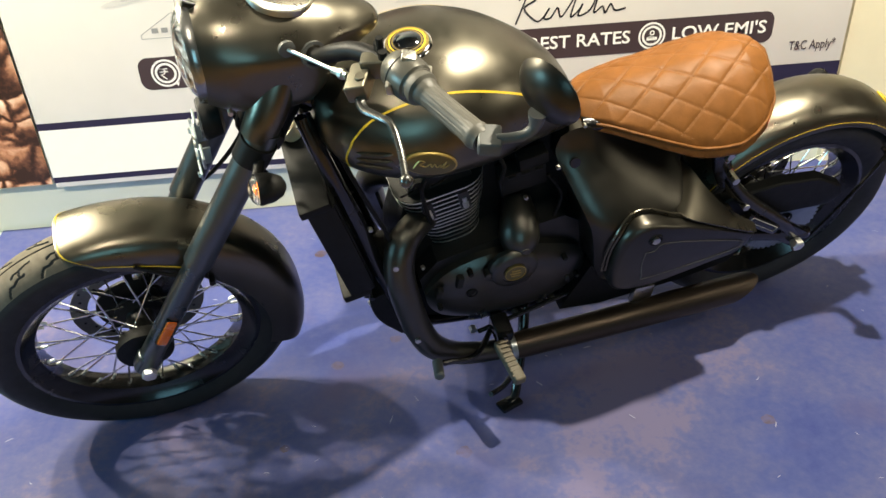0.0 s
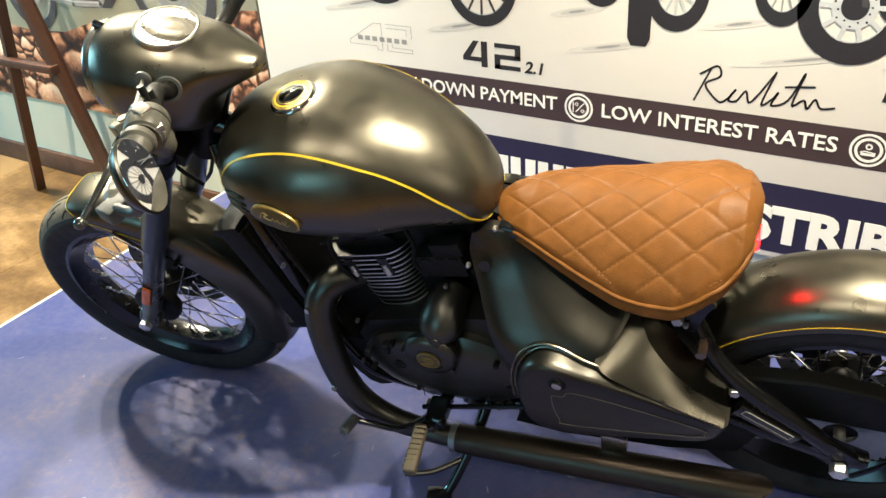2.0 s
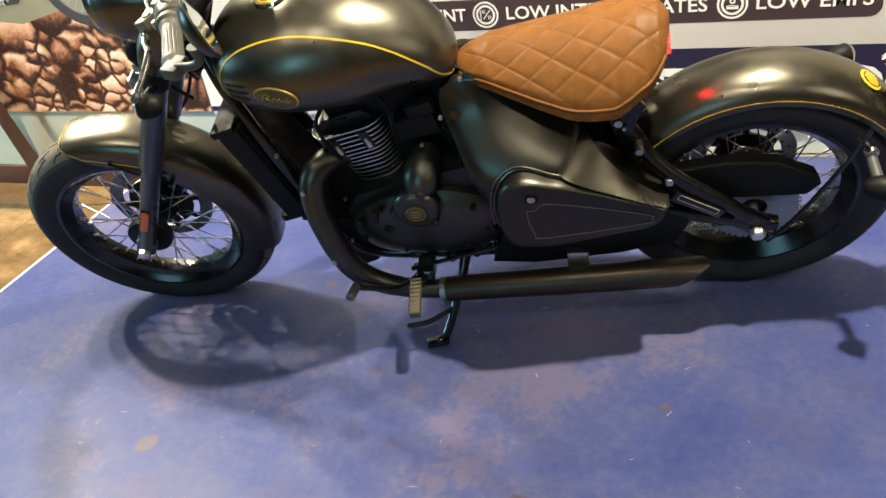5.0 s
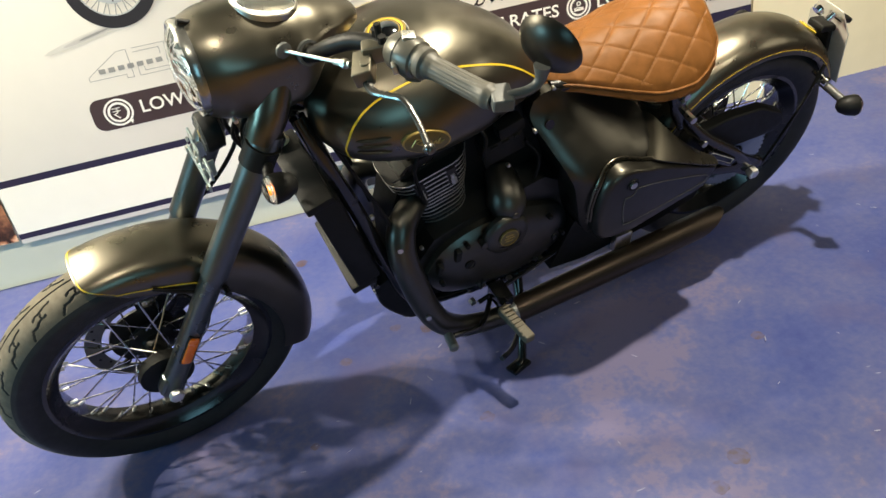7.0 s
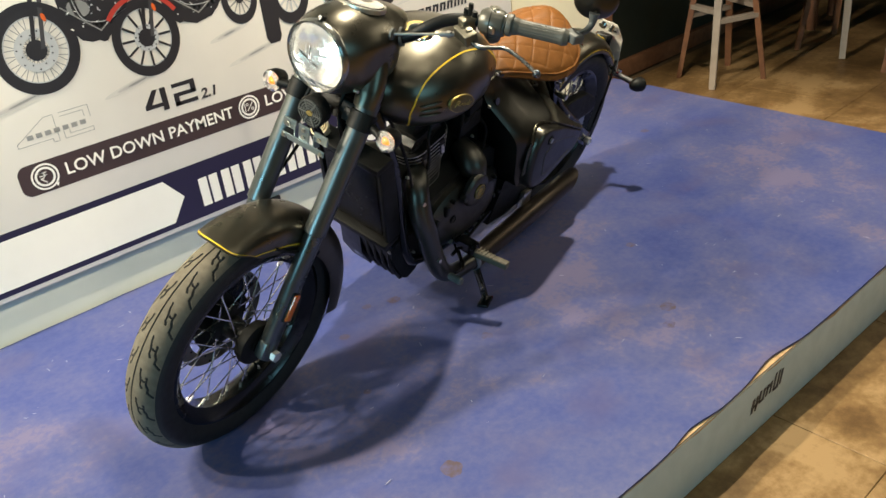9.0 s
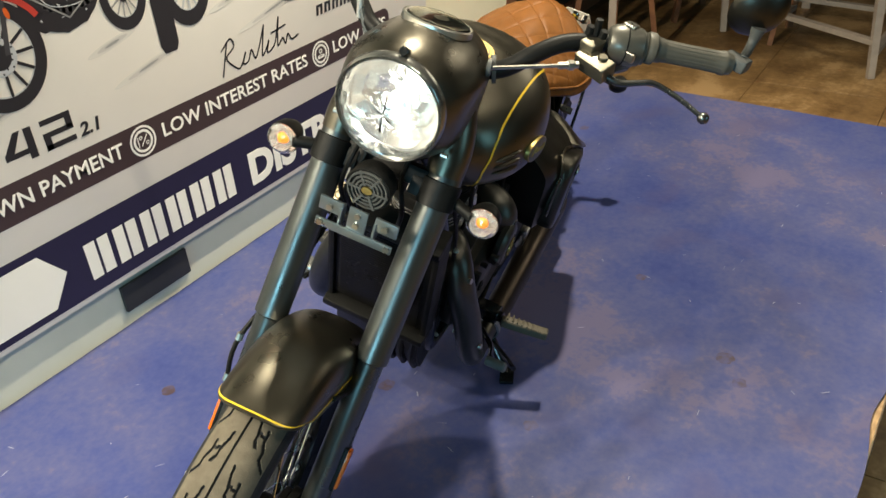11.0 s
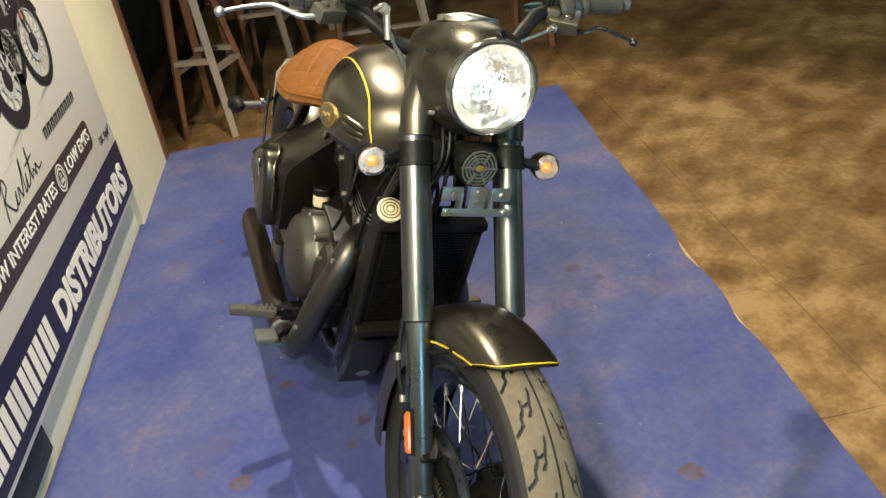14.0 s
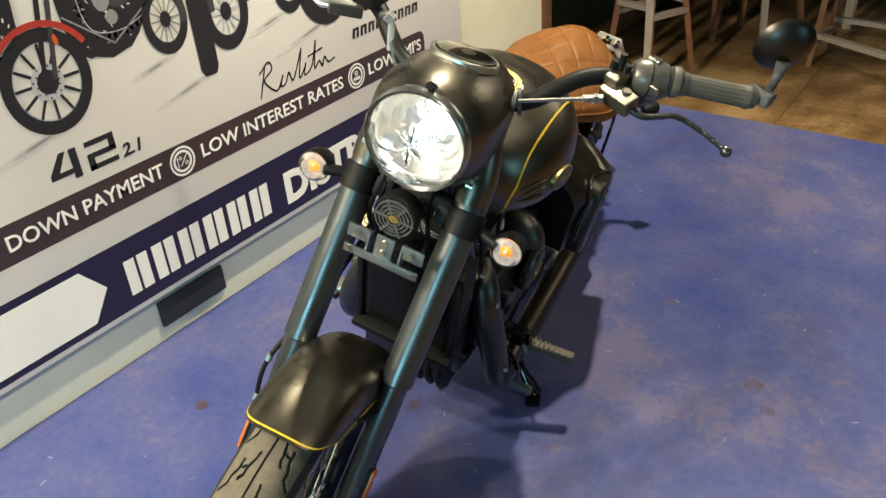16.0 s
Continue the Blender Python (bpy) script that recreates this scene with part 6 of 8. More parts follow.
# bar-end mirror on the clutch side
bm = bmesh.new()
box(bm, (0.534, -0.42, 1.095), (0.03, 0.04, 0.02), 0.005, (0, 0, -20), 3)
tube(bm, [(0.54, -0.426, 1.1), (0.568, -0.432, 1.103), (0.584, -0.434, 1.115), (0.586, -0.433, 1.138)], [0.007, 0.007, 0.0075, 0.012], 12, 5)
mst = part("mirror_stem", bm, GRIP, bar, "black bar-end mirror stem", STEER)
MC, MN = Vector((0.6, -0.424, 1.157)), Vector((0.885, 0.41, 0.22)).normalized()
part("mirror_shell", lathe(bmesh.new(), [(0.006, -0.02), (0.02, -0.0175), (0.037, -0.01), (0.046, 0.0), (0.0475, 0.004), (0.045, 0.006)], MC, MN, 40), COVER, mst, "satin black round mirror shell", STEER)
part("mirror_glass", lathe(bmesh.new(), [(0.0447, 0.002), (0.0447, 0.0066), (0.0, 0.0072)], MC, MN, 40), MIRROR, mst, "round mirror glass", STEER)

# ---- engine ----
bm = bmesh.new()
plate(bm, [(0.59, 0.33), (0.63, 0.28), (0.9, 0.27), (0.97, 0.33), (0.97, 0.46), (0.88, 0.52), (0.74, 0.49), (0.61, 0.45), (0.575, 0.4)], -0.1, 0.1, 0.01)
engine = part("engine", bm, ENGINE_BLACK, bike, "matt black single-cylinder engine with bright-edged fins")
TILT_E = 14.0
CYL0, CUP = Vector((0.672, 0, 0.425)), Vector((-math.sin(radians(TILT_E)), 0, math.cos(radians(TILT_E))))
ME = Matrix.Translation(CYL0) @ pose(0, 0, 0, 0, -TILT_E, 0)


def fin_outline(hx, hy, r):
    out = []
    for cx, cy, a0 in ((hx - r, hy - r, 0), (-hx + r, hy - r, 90), (-hx + r, -hy + r, 180), (hx - r, -hy + r, 270)):
        out += [(cx + r * math.cos(radians(a0 + 18 * k)), cy + r * math.sin(radians(a0 + 18 * k))) for k in range(6)]
    return out


def fin(bm, z, hx, hy, t, r=0.03, chamfer=0.0012):
    o, i = fin_outline(hx, hy, r), fin_outline(hx - chamfer, hy - chamfer, r)
    rings = [[bm.verts.new((x, y, zz)) for x, y in ring] for ring, zz in ((i, z), (o, z + chamfer), (o, z + t - chamfer), (i, z + t))]
    ring_faces(bm, rings)


bm = bmesh.new()
lathe(bm, [(0.056, -0.02), (0.056, 0.13), (0.06, 0.135), (0.06, 0.19)], (0, 0, 0), (0, 0, 1), 40)
part("cylinder", bm, ENGINE_BLACK, engine, "", ME)


def fin_rim(z, hx, hy, r=0.05, h=0.0026):
    """The machined rim round one fin."""
    bm = bmesh.new()
    o, i = fin_outline(hx + 0.0006, hy + 0.0006, r), fin_outline(hx - 0.002, hy - 0.002, r)
    rings = [[bm.verts.new((x, y, zz)) for x, y in ring] for ring, zz in ((i, z), (o, z), (o, z + h), (i, z + h))]
    for k in range(4):
        a, b = rings[k], rings[(k + 1) % 4]
        for j in range(len(a)):
            bm.faces.new((a[j], a[(j + 1) % len(a)], b[(j + 1) % len(a)], b[j]))
    return bm


for k in range(-2, 16):
    z = 0.006 + 0.0126 * k
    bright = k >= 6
    grow = 0.002 * min(max(0, k - 7), 4)
    hx, hy = 0.058 + 0.0021 * max(0, k) + grow * 0.4, 0.064 + grow
    bm = bmesh.new()
    fin(bm, z, hx, hy, 0.0046, 0.05)
    part("cooling_fin", bm, ENGINE_BLACK, engine, "black cooling fin", ME)
    # Low down, shade is put into the edge colour on alternate fins.
    part("fin_edge", fin_rim(z + 0.001, hx, hy), BRIGHT if bright or k % 2 else SHADED_FIN_EDGE, engine, "bright machined fin edge" if bright else "lower machined fin edge, alternate ones darkened for shade", ME)
bm = bmesh.new()
plate(bm, [(-0.066, 0.2), (0.066, 0.2), (0.062, 0.215), (0.045, 0.228), (-0.045, 0.228), (-0.062, 0.215)], -0.048, 0.048, 0.006)
plate(bm, [(-0.058, 0.14), (0.058, 0.14), (0.058, 0.205), (-0.058, 0.205)], -0.042, 0.042, 0.004)
part("cylinder_head", bm, ENGINE_BLACK, engine, "black cylinder head", ME)
for s in (-1, 1):
    for x in (-0.038, 0.036):
        bm = box(bmesh.new(), (x, s * 0.064, 0.163), (0.024, 0.02, 0.05), 0.005)
        box(bm, (x, s * 0.063, 0.186), (0.028, 0.014, 0.008), 0.002)
        part("stud_pocket", bm, ENGINE_BLACK, engine, "black stud pocket between the fins", ME)
        bm = rod(bmesh.new(), (x, s * 0.073, 0.146), (x, s * 0.073, 0.16), 0.0072, 6)
        rod(bm, (x, s * 0.073, 0.16), (x, s * 0.073, 0.172), 0.005, 10)
        part("head_nut", bm, BRIGHT, engine, "plated head nut", ME)
bm = bmesh.new()
for x in (-0.08, -0.02):
    tube(bm, [(x, -0.055, 0.215), (x + 0.005, -0.07, 0.232), (x + 0.025, -0.07, 0.236), (x + 0.035, -0.055, 0.225)], 0.0022, 6, 4)
loose("wire_clip", bm, MATT, engine, "", ME)
part("mount_plate", plate(bmesh.new(), [(0.685, 0.745), (0.8, 0.735), (0.795, 0.69), (0.71, 0.59), (0.665, 0.575), (0.635, 0.61), (0.655, 0.7)], 0.085, 0.093, 0.003), MATT, engine, "black engine mount plate")
bm = bmesh.new()
for x, z in ((0.735, 0.69), (0.72, 0.665), (0.67, 0.6)):
    rod(bm, (x, 0.09, z), (x, 0.1, z), 0.008, 6)
loose("mount_bolt", bm, STEEL, engine, "plated mount bolt")
part("paper_tag", box(bmesh.new(), (0.765, 0.0942, 0.71), (0.02, 0.0012, 0.03), 0.0003, (0, -20, 0)), WHITE_INK, engine, "small white paper tag")
# crankcase covers
for s in (-1, 1):
    y0 = s * 0.09
    out = [(0.584, 0.365), (0.597, 0.315), (0.645, 0.27), (0.75, 0.254), (0.86, 0.264), (0.93, 0.31), (0.945, 0.37), (0.92, 0.43), (0.86, 0.455), (0.8, 0.468), (0.69, 0.455), (0.62, 0.42)]
    out = [(p.x, p.z) for p in spline([(x, 0, z) for x, z in out] + [(0.584, 0, 0.365)], 3)][:-1]
    # a cushion over the outline: steep shoulder, then nearly flat
    bm = bmesh.new()
    mx, mz = sum(p[0] for p in out) / len(out), sum(p[1] for p in out) / len(out)
    rings = [[bm.verts.new((x, y0, z)) for x, z in out]]
    for k in range(13):
        q = k / 12 * 0.97
        rings.append([bm.verts.new((mx + (x - mx) * (1 - q), s * (0.116 + 0.03 * (1 - (1 - q) ** 4)), mz + (z - mz) * (1 - q))) for x, z in out])
    ring_faces(bm, rings)
    part("crankcase_cover", bm, CASE, engine, "satin black crankcase cover")
    bm = bmesh.new()
    for x, z in ((0.61, 0.345), (0.67, 0.44), (0.7, 0.298), (0.85, 0.305), (0.92, 0.36), (0.88, 0.43)):
        rod(bm, (x, s * 0.13, z), (x, s * 0.146, z), 0.006, 10, 0.0015)
    loose("cover_bolt", bm, MATT if s < 0 else STEEL, engine)
bm = bmesh.new()
for x, z, w, h, turn in ((0.606, 0.39, 0.014, 0.026, 14), (0.65, 0.414, 0.015, 0.032, 6), (0.803, 0.4, 0.016, 0.024, -8), (0.9, 0.352, 0.012, 0.02, -20)):
    box(bm, (x, -0.134, z), (w, 0.016, h), 0.0045, (0, turn, 0), 3)
loose("cover_slot", bm, SLOT, engine, "dark recessed slot")
bm = lathe(bmesh.new(), [(0.013, 0.0), (0.013, 0.004), (0.01, 0.0055), (0.009, 0.003), (0.0, 0.003)], (0.677, -0.141, 0.378), (0, -1, 0), 20)
part("inspection_plug", bm, MATT, engine, "round black inspection plug")
bm = box(bmesh.new(), (0.712, -0.1425, 0.33), (0.0016, 0.002, 0.12), 0.0004, (0, 4, 0), 1)
part("cover_seam", bm, MATT, engine, "thin seam of the cover")
EC = Vector((0.757, -0.141, 0.45))
bm = lathe(bmesh.new(), [(0.052, 0.0), (0.054, 0.012), (0.05, 0.02), (0.045, 0.0235), (0.03, 0.025), (0.03, 0.023), (0.0, 0.023)], EC, (0, -1, 0), 44)
for k in range(3):
    a = 2 * math.pi * k / 3 + 1.2
    lathe(bm, [(0.011, 0), (0.011, 0.018), (0.007, 0.02)], EC + Vector((0.052 * math.cos(a), 0, 0.052 * math.sin(a))), (0, -1, 0), 14)
part("ignition_cover", bm, CASE, engine, "round black ignition cover")
part("engine_badge", lathe(bmesh.new(), [(0.0235, 0.022), (0.0235, 0.026), (0.021, 0.027), (0.0, 0.027)], EC, (0, -1, 0), 36), GOLD_DARK, engine, "round bronze engine badge")
bm = lathe(bmesh.new(), [(0.021, 0.026), (0.0225, 0.026), (0.0225, 0.0282), (0.021, 0.0282)], EC, (0, -1, 0), 36, wrap=True)
for k in range(3):
    box(bm, EC + Vector((0, -0.0275, -0.008 + 0.008 * k)), (0.024 - 0.006 * abs(k - 1), 0.0014, 0.0028))
loose("badge_bar", bm, GOLD, engine)
bm = bmesh.new()
tube(bm, [(0.77, -0.126, 0.478), (0.775, -0.118, 0.5), (0.781, -0.096, 0.522), (0.79, -0.05, 0.54)], [0.03, 0.042, 0.04, 0.03], 24, 6)
part("starter_housing", bm, CASE, engine, "black starter housing")
RC = Vector((0.795, 0.1, 0.385))
rcov = lathe(bmesh.new(), [(0.112, 0.0), (0.114, 0.03), (0.111, 0.038), (0.107, 0.042), (0.102, 0.056), (0.09, 0.068), (0.068, 0.078), (0.04, 0.083), (0.0, 0.085)], RC, (0, 1, 0), 56)
for k in range(9):
    a = 2 * math.pi * k / 9 + 0.2
    lathe(rcov, [(0.011, 0.006), (0.011, 0.035), (0.009, 0.037), (0.0, 0.037)], RC + Vector((0.111 * math.cos(a), 0, 0.111 * math.sin(a))), (0, 1, 0), 12)
clutch = part("clutch_cover", rcov, CLUTCH, engine, "large domed satin black clutch cover")
bm = bmesh.new()
for k in range(9):
    a = 2 * math.pi * k / 9 + 0.2
    c = RC + Vector((0.111 * math.cos(a), 0.036, 0.111 * math.sin(a)))
    rod(bm, c, c + Vector((0, 0.004, 0)), 0.0055, 6)
loose("clutch_bolt", bm, STEEL, clutch)
bm = bmesh.new()
for x, z, turn in ((0.74, 0.43, 40), (0.79, 0.448, 0)):
    d = math.hypot(x - RC.x, z - RC.z)
    box(bm, (x, 0.178 - 0.3 * max(0.0, d - 0.045), z), (0.028, 0.006, 0.011), 0.003, (20, turn, 0), 3)
loose("cover_slot", bm, SLOT, clutch, "dark recessed slot")
part("cover_badge", lathe(bmesh.new(), [(0.02, 0.0), (0.02, 0.003), (0.017, 0.004), (0.0, 0.004)], (0.72, 0.141, 0.33), (-0.25, 1, 0), 28), GOLD_DARK, engine, "round bronze engine badge")
# throttle body and intake behind the head
bm = bmesh.new()
tube(bm, [(0.76, 0, 0.62), (0.83, 0, 0.635), (0.9, 0, 0.63)], 0.032, 20, 4)
box(bm, (0.785, -0.06, 0.625), (0.095, 0.04, 0.055), 0.006, (0, -12, 0))
box(bm, (0.8, -0.064, 0.67), (0.06, 0.03, 0.03), 0.004, (0, -12, 0))
for k in range(3):
    box(bm, (0.758 + 0.027 * k, -0.081, 0.64 + 0.006 * k), (0.016, 0.004, 0.006), 0.001, (0, -12, 0))
box(bm, (0.82, 0.06, 0.64), (0.06, 0.04, 0.06), 0.006)
part("throttle_body", bm, MATT, bike, "black throttle body")
bm = lathe(bmesh.new(), [(0.018, 0), (0.02, 0.004), (0.02, 0.028), (0.018, 0.03)], (0.855, 0.098, 0.493), (0, 0, 1), 24)
cup = part("brake_fluid_cup", bm, CREAM_CUP, bike, "cream brake fluid cup with black lid")
part("lid", lathe(bmesh.new(), [(0.022, 0), (0.022, 0.014), (0.018, 0.017), (0.0, 0.017)], (0.855, 0.098, 0.523), (0, 0, 1), 24), MATT, cup, "black lid")

# ---- radiator and front of the frame ----
MR = Matrix.Translation((0.418, 0, 0.559)) @ pose(0, 0, 0, 0, -15.5, 0)
bm = box(bmesh.new(), (0, 0, -0.014), (0.05, 0.2, 0.262), 0.008)
rad = part("radiator", bm, MATT, bike, "black radiator with fine vanes", MR)
for k in range(37):
    bm = box(bmesh.new(), (-0.026, 0, -0.136 + 0.0066 * k), (0.004, 0.17, 0.0016))
    part("vane", bm, GLOSS_BLACK, rad, "", MR)
bm = bmesh.new()
for s in (-1, 1):
    box(bm, (-0.006, s * 0.102, -0.018), (0.054, 0.014, 0.274), 0.006)
box(bm, (-0.014, 0, 0.122), (0.06, 0.22, 0.02), 0.006)
box(bm, (-0.02, 0, -0.158), (0.06, 0.22, 0.02), 0.006)
loose("radiator_shroud", bm, MATT, rad, "black radiator shroud", MR)
bm = lathe(bmesh.new(), [(0.015, -0.03), (0.015, -0.004), (0.024, -0.003), (0.025, 0.006), (0.02, 0.008), (0.0, 0.008)], (0.356, 0.09, 0.696), (-0.62, 0.15, 0.78), 32)
rc = part("radiator_cap", bm, CREAM_CUP, rad, "round cream radiator cap with printed gold rings")
for r in (0.006, 0.012, 0.018):
    part("cap_print", lathe(bmesh.new(), [(r, 0.007), (r + 0.0025, 0.007), (r + 0.0025, 0.0088), (r, 0.0088)], (0.356, 0.09, 0.696), (-0.62, 0.15, 0.78), 28, wrap=True), GOLD_DARK, rc)
bm = bmesh.new()
plate(bm, [(0.468, 0.352), (0.5, 0.368), (0.6, 0.36), (0.628, 0.25), (0.6, 0.205), (0.57, 0.192), (0.548, 0.2), (0.498, 0.27), (0.474, 0.32)], -0.092, 0.092, 0.012, 3)
scoop = part("belly_cover", bm, MATT, bike, "ribbed black belly cover under the radiator")
bm = bmesh.new()
for k in range(4):
    tube(bm, [(0.476, -0.08 + 0.026 * k, 0.335), (0.496, -0.08 + 0.026 * k, 0.268), (0.546, -0.08 + 0.026 * k, 0.2)], 0.008, 8, 4)
loose("belly_rib", bm, MATT, scoop)
bm = plate(bmesh.new(), [(0.464, 0.345), (0.476, 0.35), (0.548, 0.202), (0.536, 0.192), (0.486, 0.262)], 0.022, 0.096, 0.004)
front_panel = part("front_panel", bm, ENGINE_BLACK, scoop, "flat black panel beside the ribs")
part("round_bolt", lathe(bmesh.new(), [(0.017, -0.004), (0.017, 0.003), (0.014, 0.005), (0.0, 0.005)], (0.51, 0.05, 0.235), (-0.85, 0, -0.5), 24), BROWN_STEEL, front_panel, "dull round bolt head")
bm = bmesh.new()
rod(bm, (0.462, -0.1, 0.382), (0.462, 0.1, 0.382), 0.007, 10)
rod(bm, (0.474, -0.095, 0.36), (0.474, 0.095, 0.36), 0.006, 10)
loose("belly_rail", bm, GLOSS_BLACK, scoop, "gloss black rail")
bm = bmesh.new()
for y in (-0.085, -0.03, 0.03, 0.085):
    rod(bm, (0.478, y, 0.34), (0.468, y, 0.335), 0.006, 8)
loose("belly_bolt", bm, STEEL, scoop)
bm = bmesh.new()
for s in (-1, 1):
    tube(bm, [(0.375, s * 0.03, 0.83), (0.4, s * 0.06, 0.75), (0.45, s * 0.085, 0.6), (0.5, s * 0.09, 0.42), (0.545, s * 0.09, 0.29), (0.6, s * 0.09, 0.24), (0.75, s * 0.09, 0.225), (0.95, s * 0.09, 0.235), (1.0, s * 0.085, 0.3), (1.0, s * 0.08, 0.45)], 0.0155, 14, 6)
rod(bm, (0.54, -0.09, 0.29), (0.54, 0.09, 0.29), 0.014, 12)
rod(bm, (0.95, -0.09, 0.24), (0.95, 0.09, 0.24), 0.014, 12)
part("frame", bm, GLOSS_BLACK, bike, "gloss black tubular frame")
bm = bmesh.new()
tube(bm, [(0.36, 0, 0.86), (0.5, 0, 0.8), (0.7, 0, 0.74), (0.92, 0, 0.71)], 0.024, 16, 5)
for s in (-1, 1):
    tube(bm, [(0.9, s * 0.05, 0.72), (1.05, s * 0.07, 0.715), (1.16, s * 0.08, 0.68), (1.22, s * 0.09, 0.6), (1.26, s * 0.11, 0.53), (1.32, s * 0.125, 0.47), (1.42, s * 0.13, 0.39), (1.484, s * 0.13, 0.328)], 0.0165, 14, 6)
    box(bm, (1.475, s * 0.13, 0.33), (0.09, 0.024, 0.055), 0.01, (0, 35, 0))
part("rear_frame", bm, GLOSS_BLACK, bike, "gloss black rear frame tubes")
bm = bmesh.new()
for x, z in ((1.3, 0.475), (1.24, 0.57), (1.2, 0.65)):
    rod(bm, (x, -0.105, z), (x, -0.142, z), 0.009, 6)
loose("frame_bolt", bm, STEEL, bike, "plated frame bolt")
# link guard with a pale outline on the rear frame
bm = plate(bmesh.new(), [(1.17, 0.68), (1.2, 0.7), (1.235, 0.69), (1.255, 0.665), (1.24, 0.65), (1.225, 0.6), (1.25, 0.53), (1.235, 0.52), (1.2, 0.58), (1.185, 0.63)], -0.105, -0.115, 0.003)
part("hinge_guard", bm, GLOSS_BLACK, bike, "curved black link plate")
bm = plate(bmesh.new(), [(1.3, 0.433), (1.402, 0.368), (1.417, 0.388), (1.315, 0.455)], -0.135, -0.152, 0.003)
decal = part("arm_decal_block", bm, GLOSS_BLACK, bike, "black swingarm block with outlined label")
bm = bmesh.new()
for p, q in (((1.315, 0.437), (1.396, 0.383)), ((1.396, 0.383), (1.404, 0.394)), ((1.404, 0.394), (1.323, 0.448)), ((1.323, 0.448), (1.315, 0.437))):
    rod(bm, (p[0], -0.1527, p[1]), (q[0], -0.1527, q[1]), 0.0009, 5)
loose("label_outline", bm, GREY_INK, decal)

# small plated bolts about the engine and frame
bm = bmesh.new()
for x, y, z in ((0.79, -0.085, 0.585), (0.86, -0.09, 0.5), (0.9, -0.09, 0.47), (0.845, -0.09, 0.66), (0.58, -0.095, 0.44), (0.47, -0.105, 0.6), (0.56, -0.1, 0.3), (0.97, -0.1, 0.3), (0.896, -0.065, 0.735), (1.19, -0.118, 0.69), (1.212, -0.118, 0.62)):
    rod(bm, (x, y, z), (x, y - 0.007, z), 0.0046, 6)
    rod(bm, (x, y - 0.007, z), (x, y - 0.009, z), 0.003, 8)
loose("plated_bolt", bm, STEEL, bike, "plated bolt")
# wiring looms beside the cylinder and frame
bm = bmesh.new()
for pts in ([(0.6, -0.07, 0.7), (0.575, -0.085, 0.66), (0.585, -0.09, 0.6), (0.6, -0.08, 0.55)], [(0.72, -0.06, 0.7), (0.74, -0.075, 0.67), (0.735, -0.08, 0.63), (0.75, -0.07, 0.58)], [(0.84, -0.07, 0.62), (0.87, -0.085, 0.57), (0.86, -0.09, 0.5), (0.88, -0.09, 0.44)], [(0.42, -0.06, 0.78), (0.46, -0.09, 0.68), (0.51, -0.1, 0.55), (0.545, -0.1, 0.42)], [(0.42, 0.06, 0.78), (0.46, 0.09, 0.68), (0.51, 0.1, 0.55), (0.545, 0.1, 0.42)], [(0.63, 0.08, 0.68), (0.62, 0.095, 0.62), (0.65, 0.1, 0.55), (0.7, 0.1, 0.5)]):
    tube(bm, pts, 0.0045, 8, 6)
loose("wiring_loom", bm, MATT, bike, "black wiring loom")

# ---- side covers ----
COV = [(0.852, 0.715), (0.885, 0.73), (0.94, 0.72), (1.03, 0.702), (1.09, 0.668), (1.121, 0.625), (1.119, 0.59), (1.1, 0.56), (1.175, 0.508), (1.26, 0.458), (1.295, 0.44), (1.28, 0.408), (1.2, 0.39), (1.05, 0.37), (0.97, 0.374), (0.938, 0.41), (0.92, 0.48), (0.9, 0.555), (0.868, 0.625), (0.845, 0.675)]
DRUM = [(0.952, 0.41), (0.944, 0.47), (0.95, 0.53), (0.966, 0.565), (0.992, 0.581), (1.025, 0.579), (1.065, 0.566), (1.11, 0.55), (1.275, 0.47), (1.296, 0.455), (1.272, 0.412), (1.19, 0.398), (1.05, 0.38), (0.975, 0.385)]


def cover_y(x, z):
    """How far out the side cover stands."""
    t = max(0.0, min(1.0, (0.7 - z) / 0.16))
    t = t * t * (3 - 2 * t)
    u = max(0.0, min(1.0, (x - 1.05) / 0.28))
    front = 0.088 + 0.11 * t - 0.022 * u
    ridge = 0.905 + max(0.0, 0.7 - z) * 0.75
    back = max(0.0, min(1.0, (x - ridge) / 0.13)) * max(0.0, min(1.0, (z - 0.555) / 0.06))
    front -= 0.042 * back * (0.4 + 0.6 * back)
    return front


def dome(outline, base, height, n=10, power=2.4):
    """A cushion over an outline: rings shrink to its centre while the surface rises."""
    pts = [(p.x, p.z) for p in spline([(x, 0, z) for x, z in outline] + [(outline[0][0], 0, outline[0][1])], 4)][:-1]
    cx, cz = sum(p[0] for p in pts) / len(pts), sum(p[1] for p in pts) / len(pts)
    rows = []
    for k in range(n + 1):
        q = k / n * 0.97
        rows.append([(cx + (x - cx) * (1 - q), cz + (z - cz) * (1 - q), height * (1 - (1 - q) ** power)) for x, z in pts])
    return rows


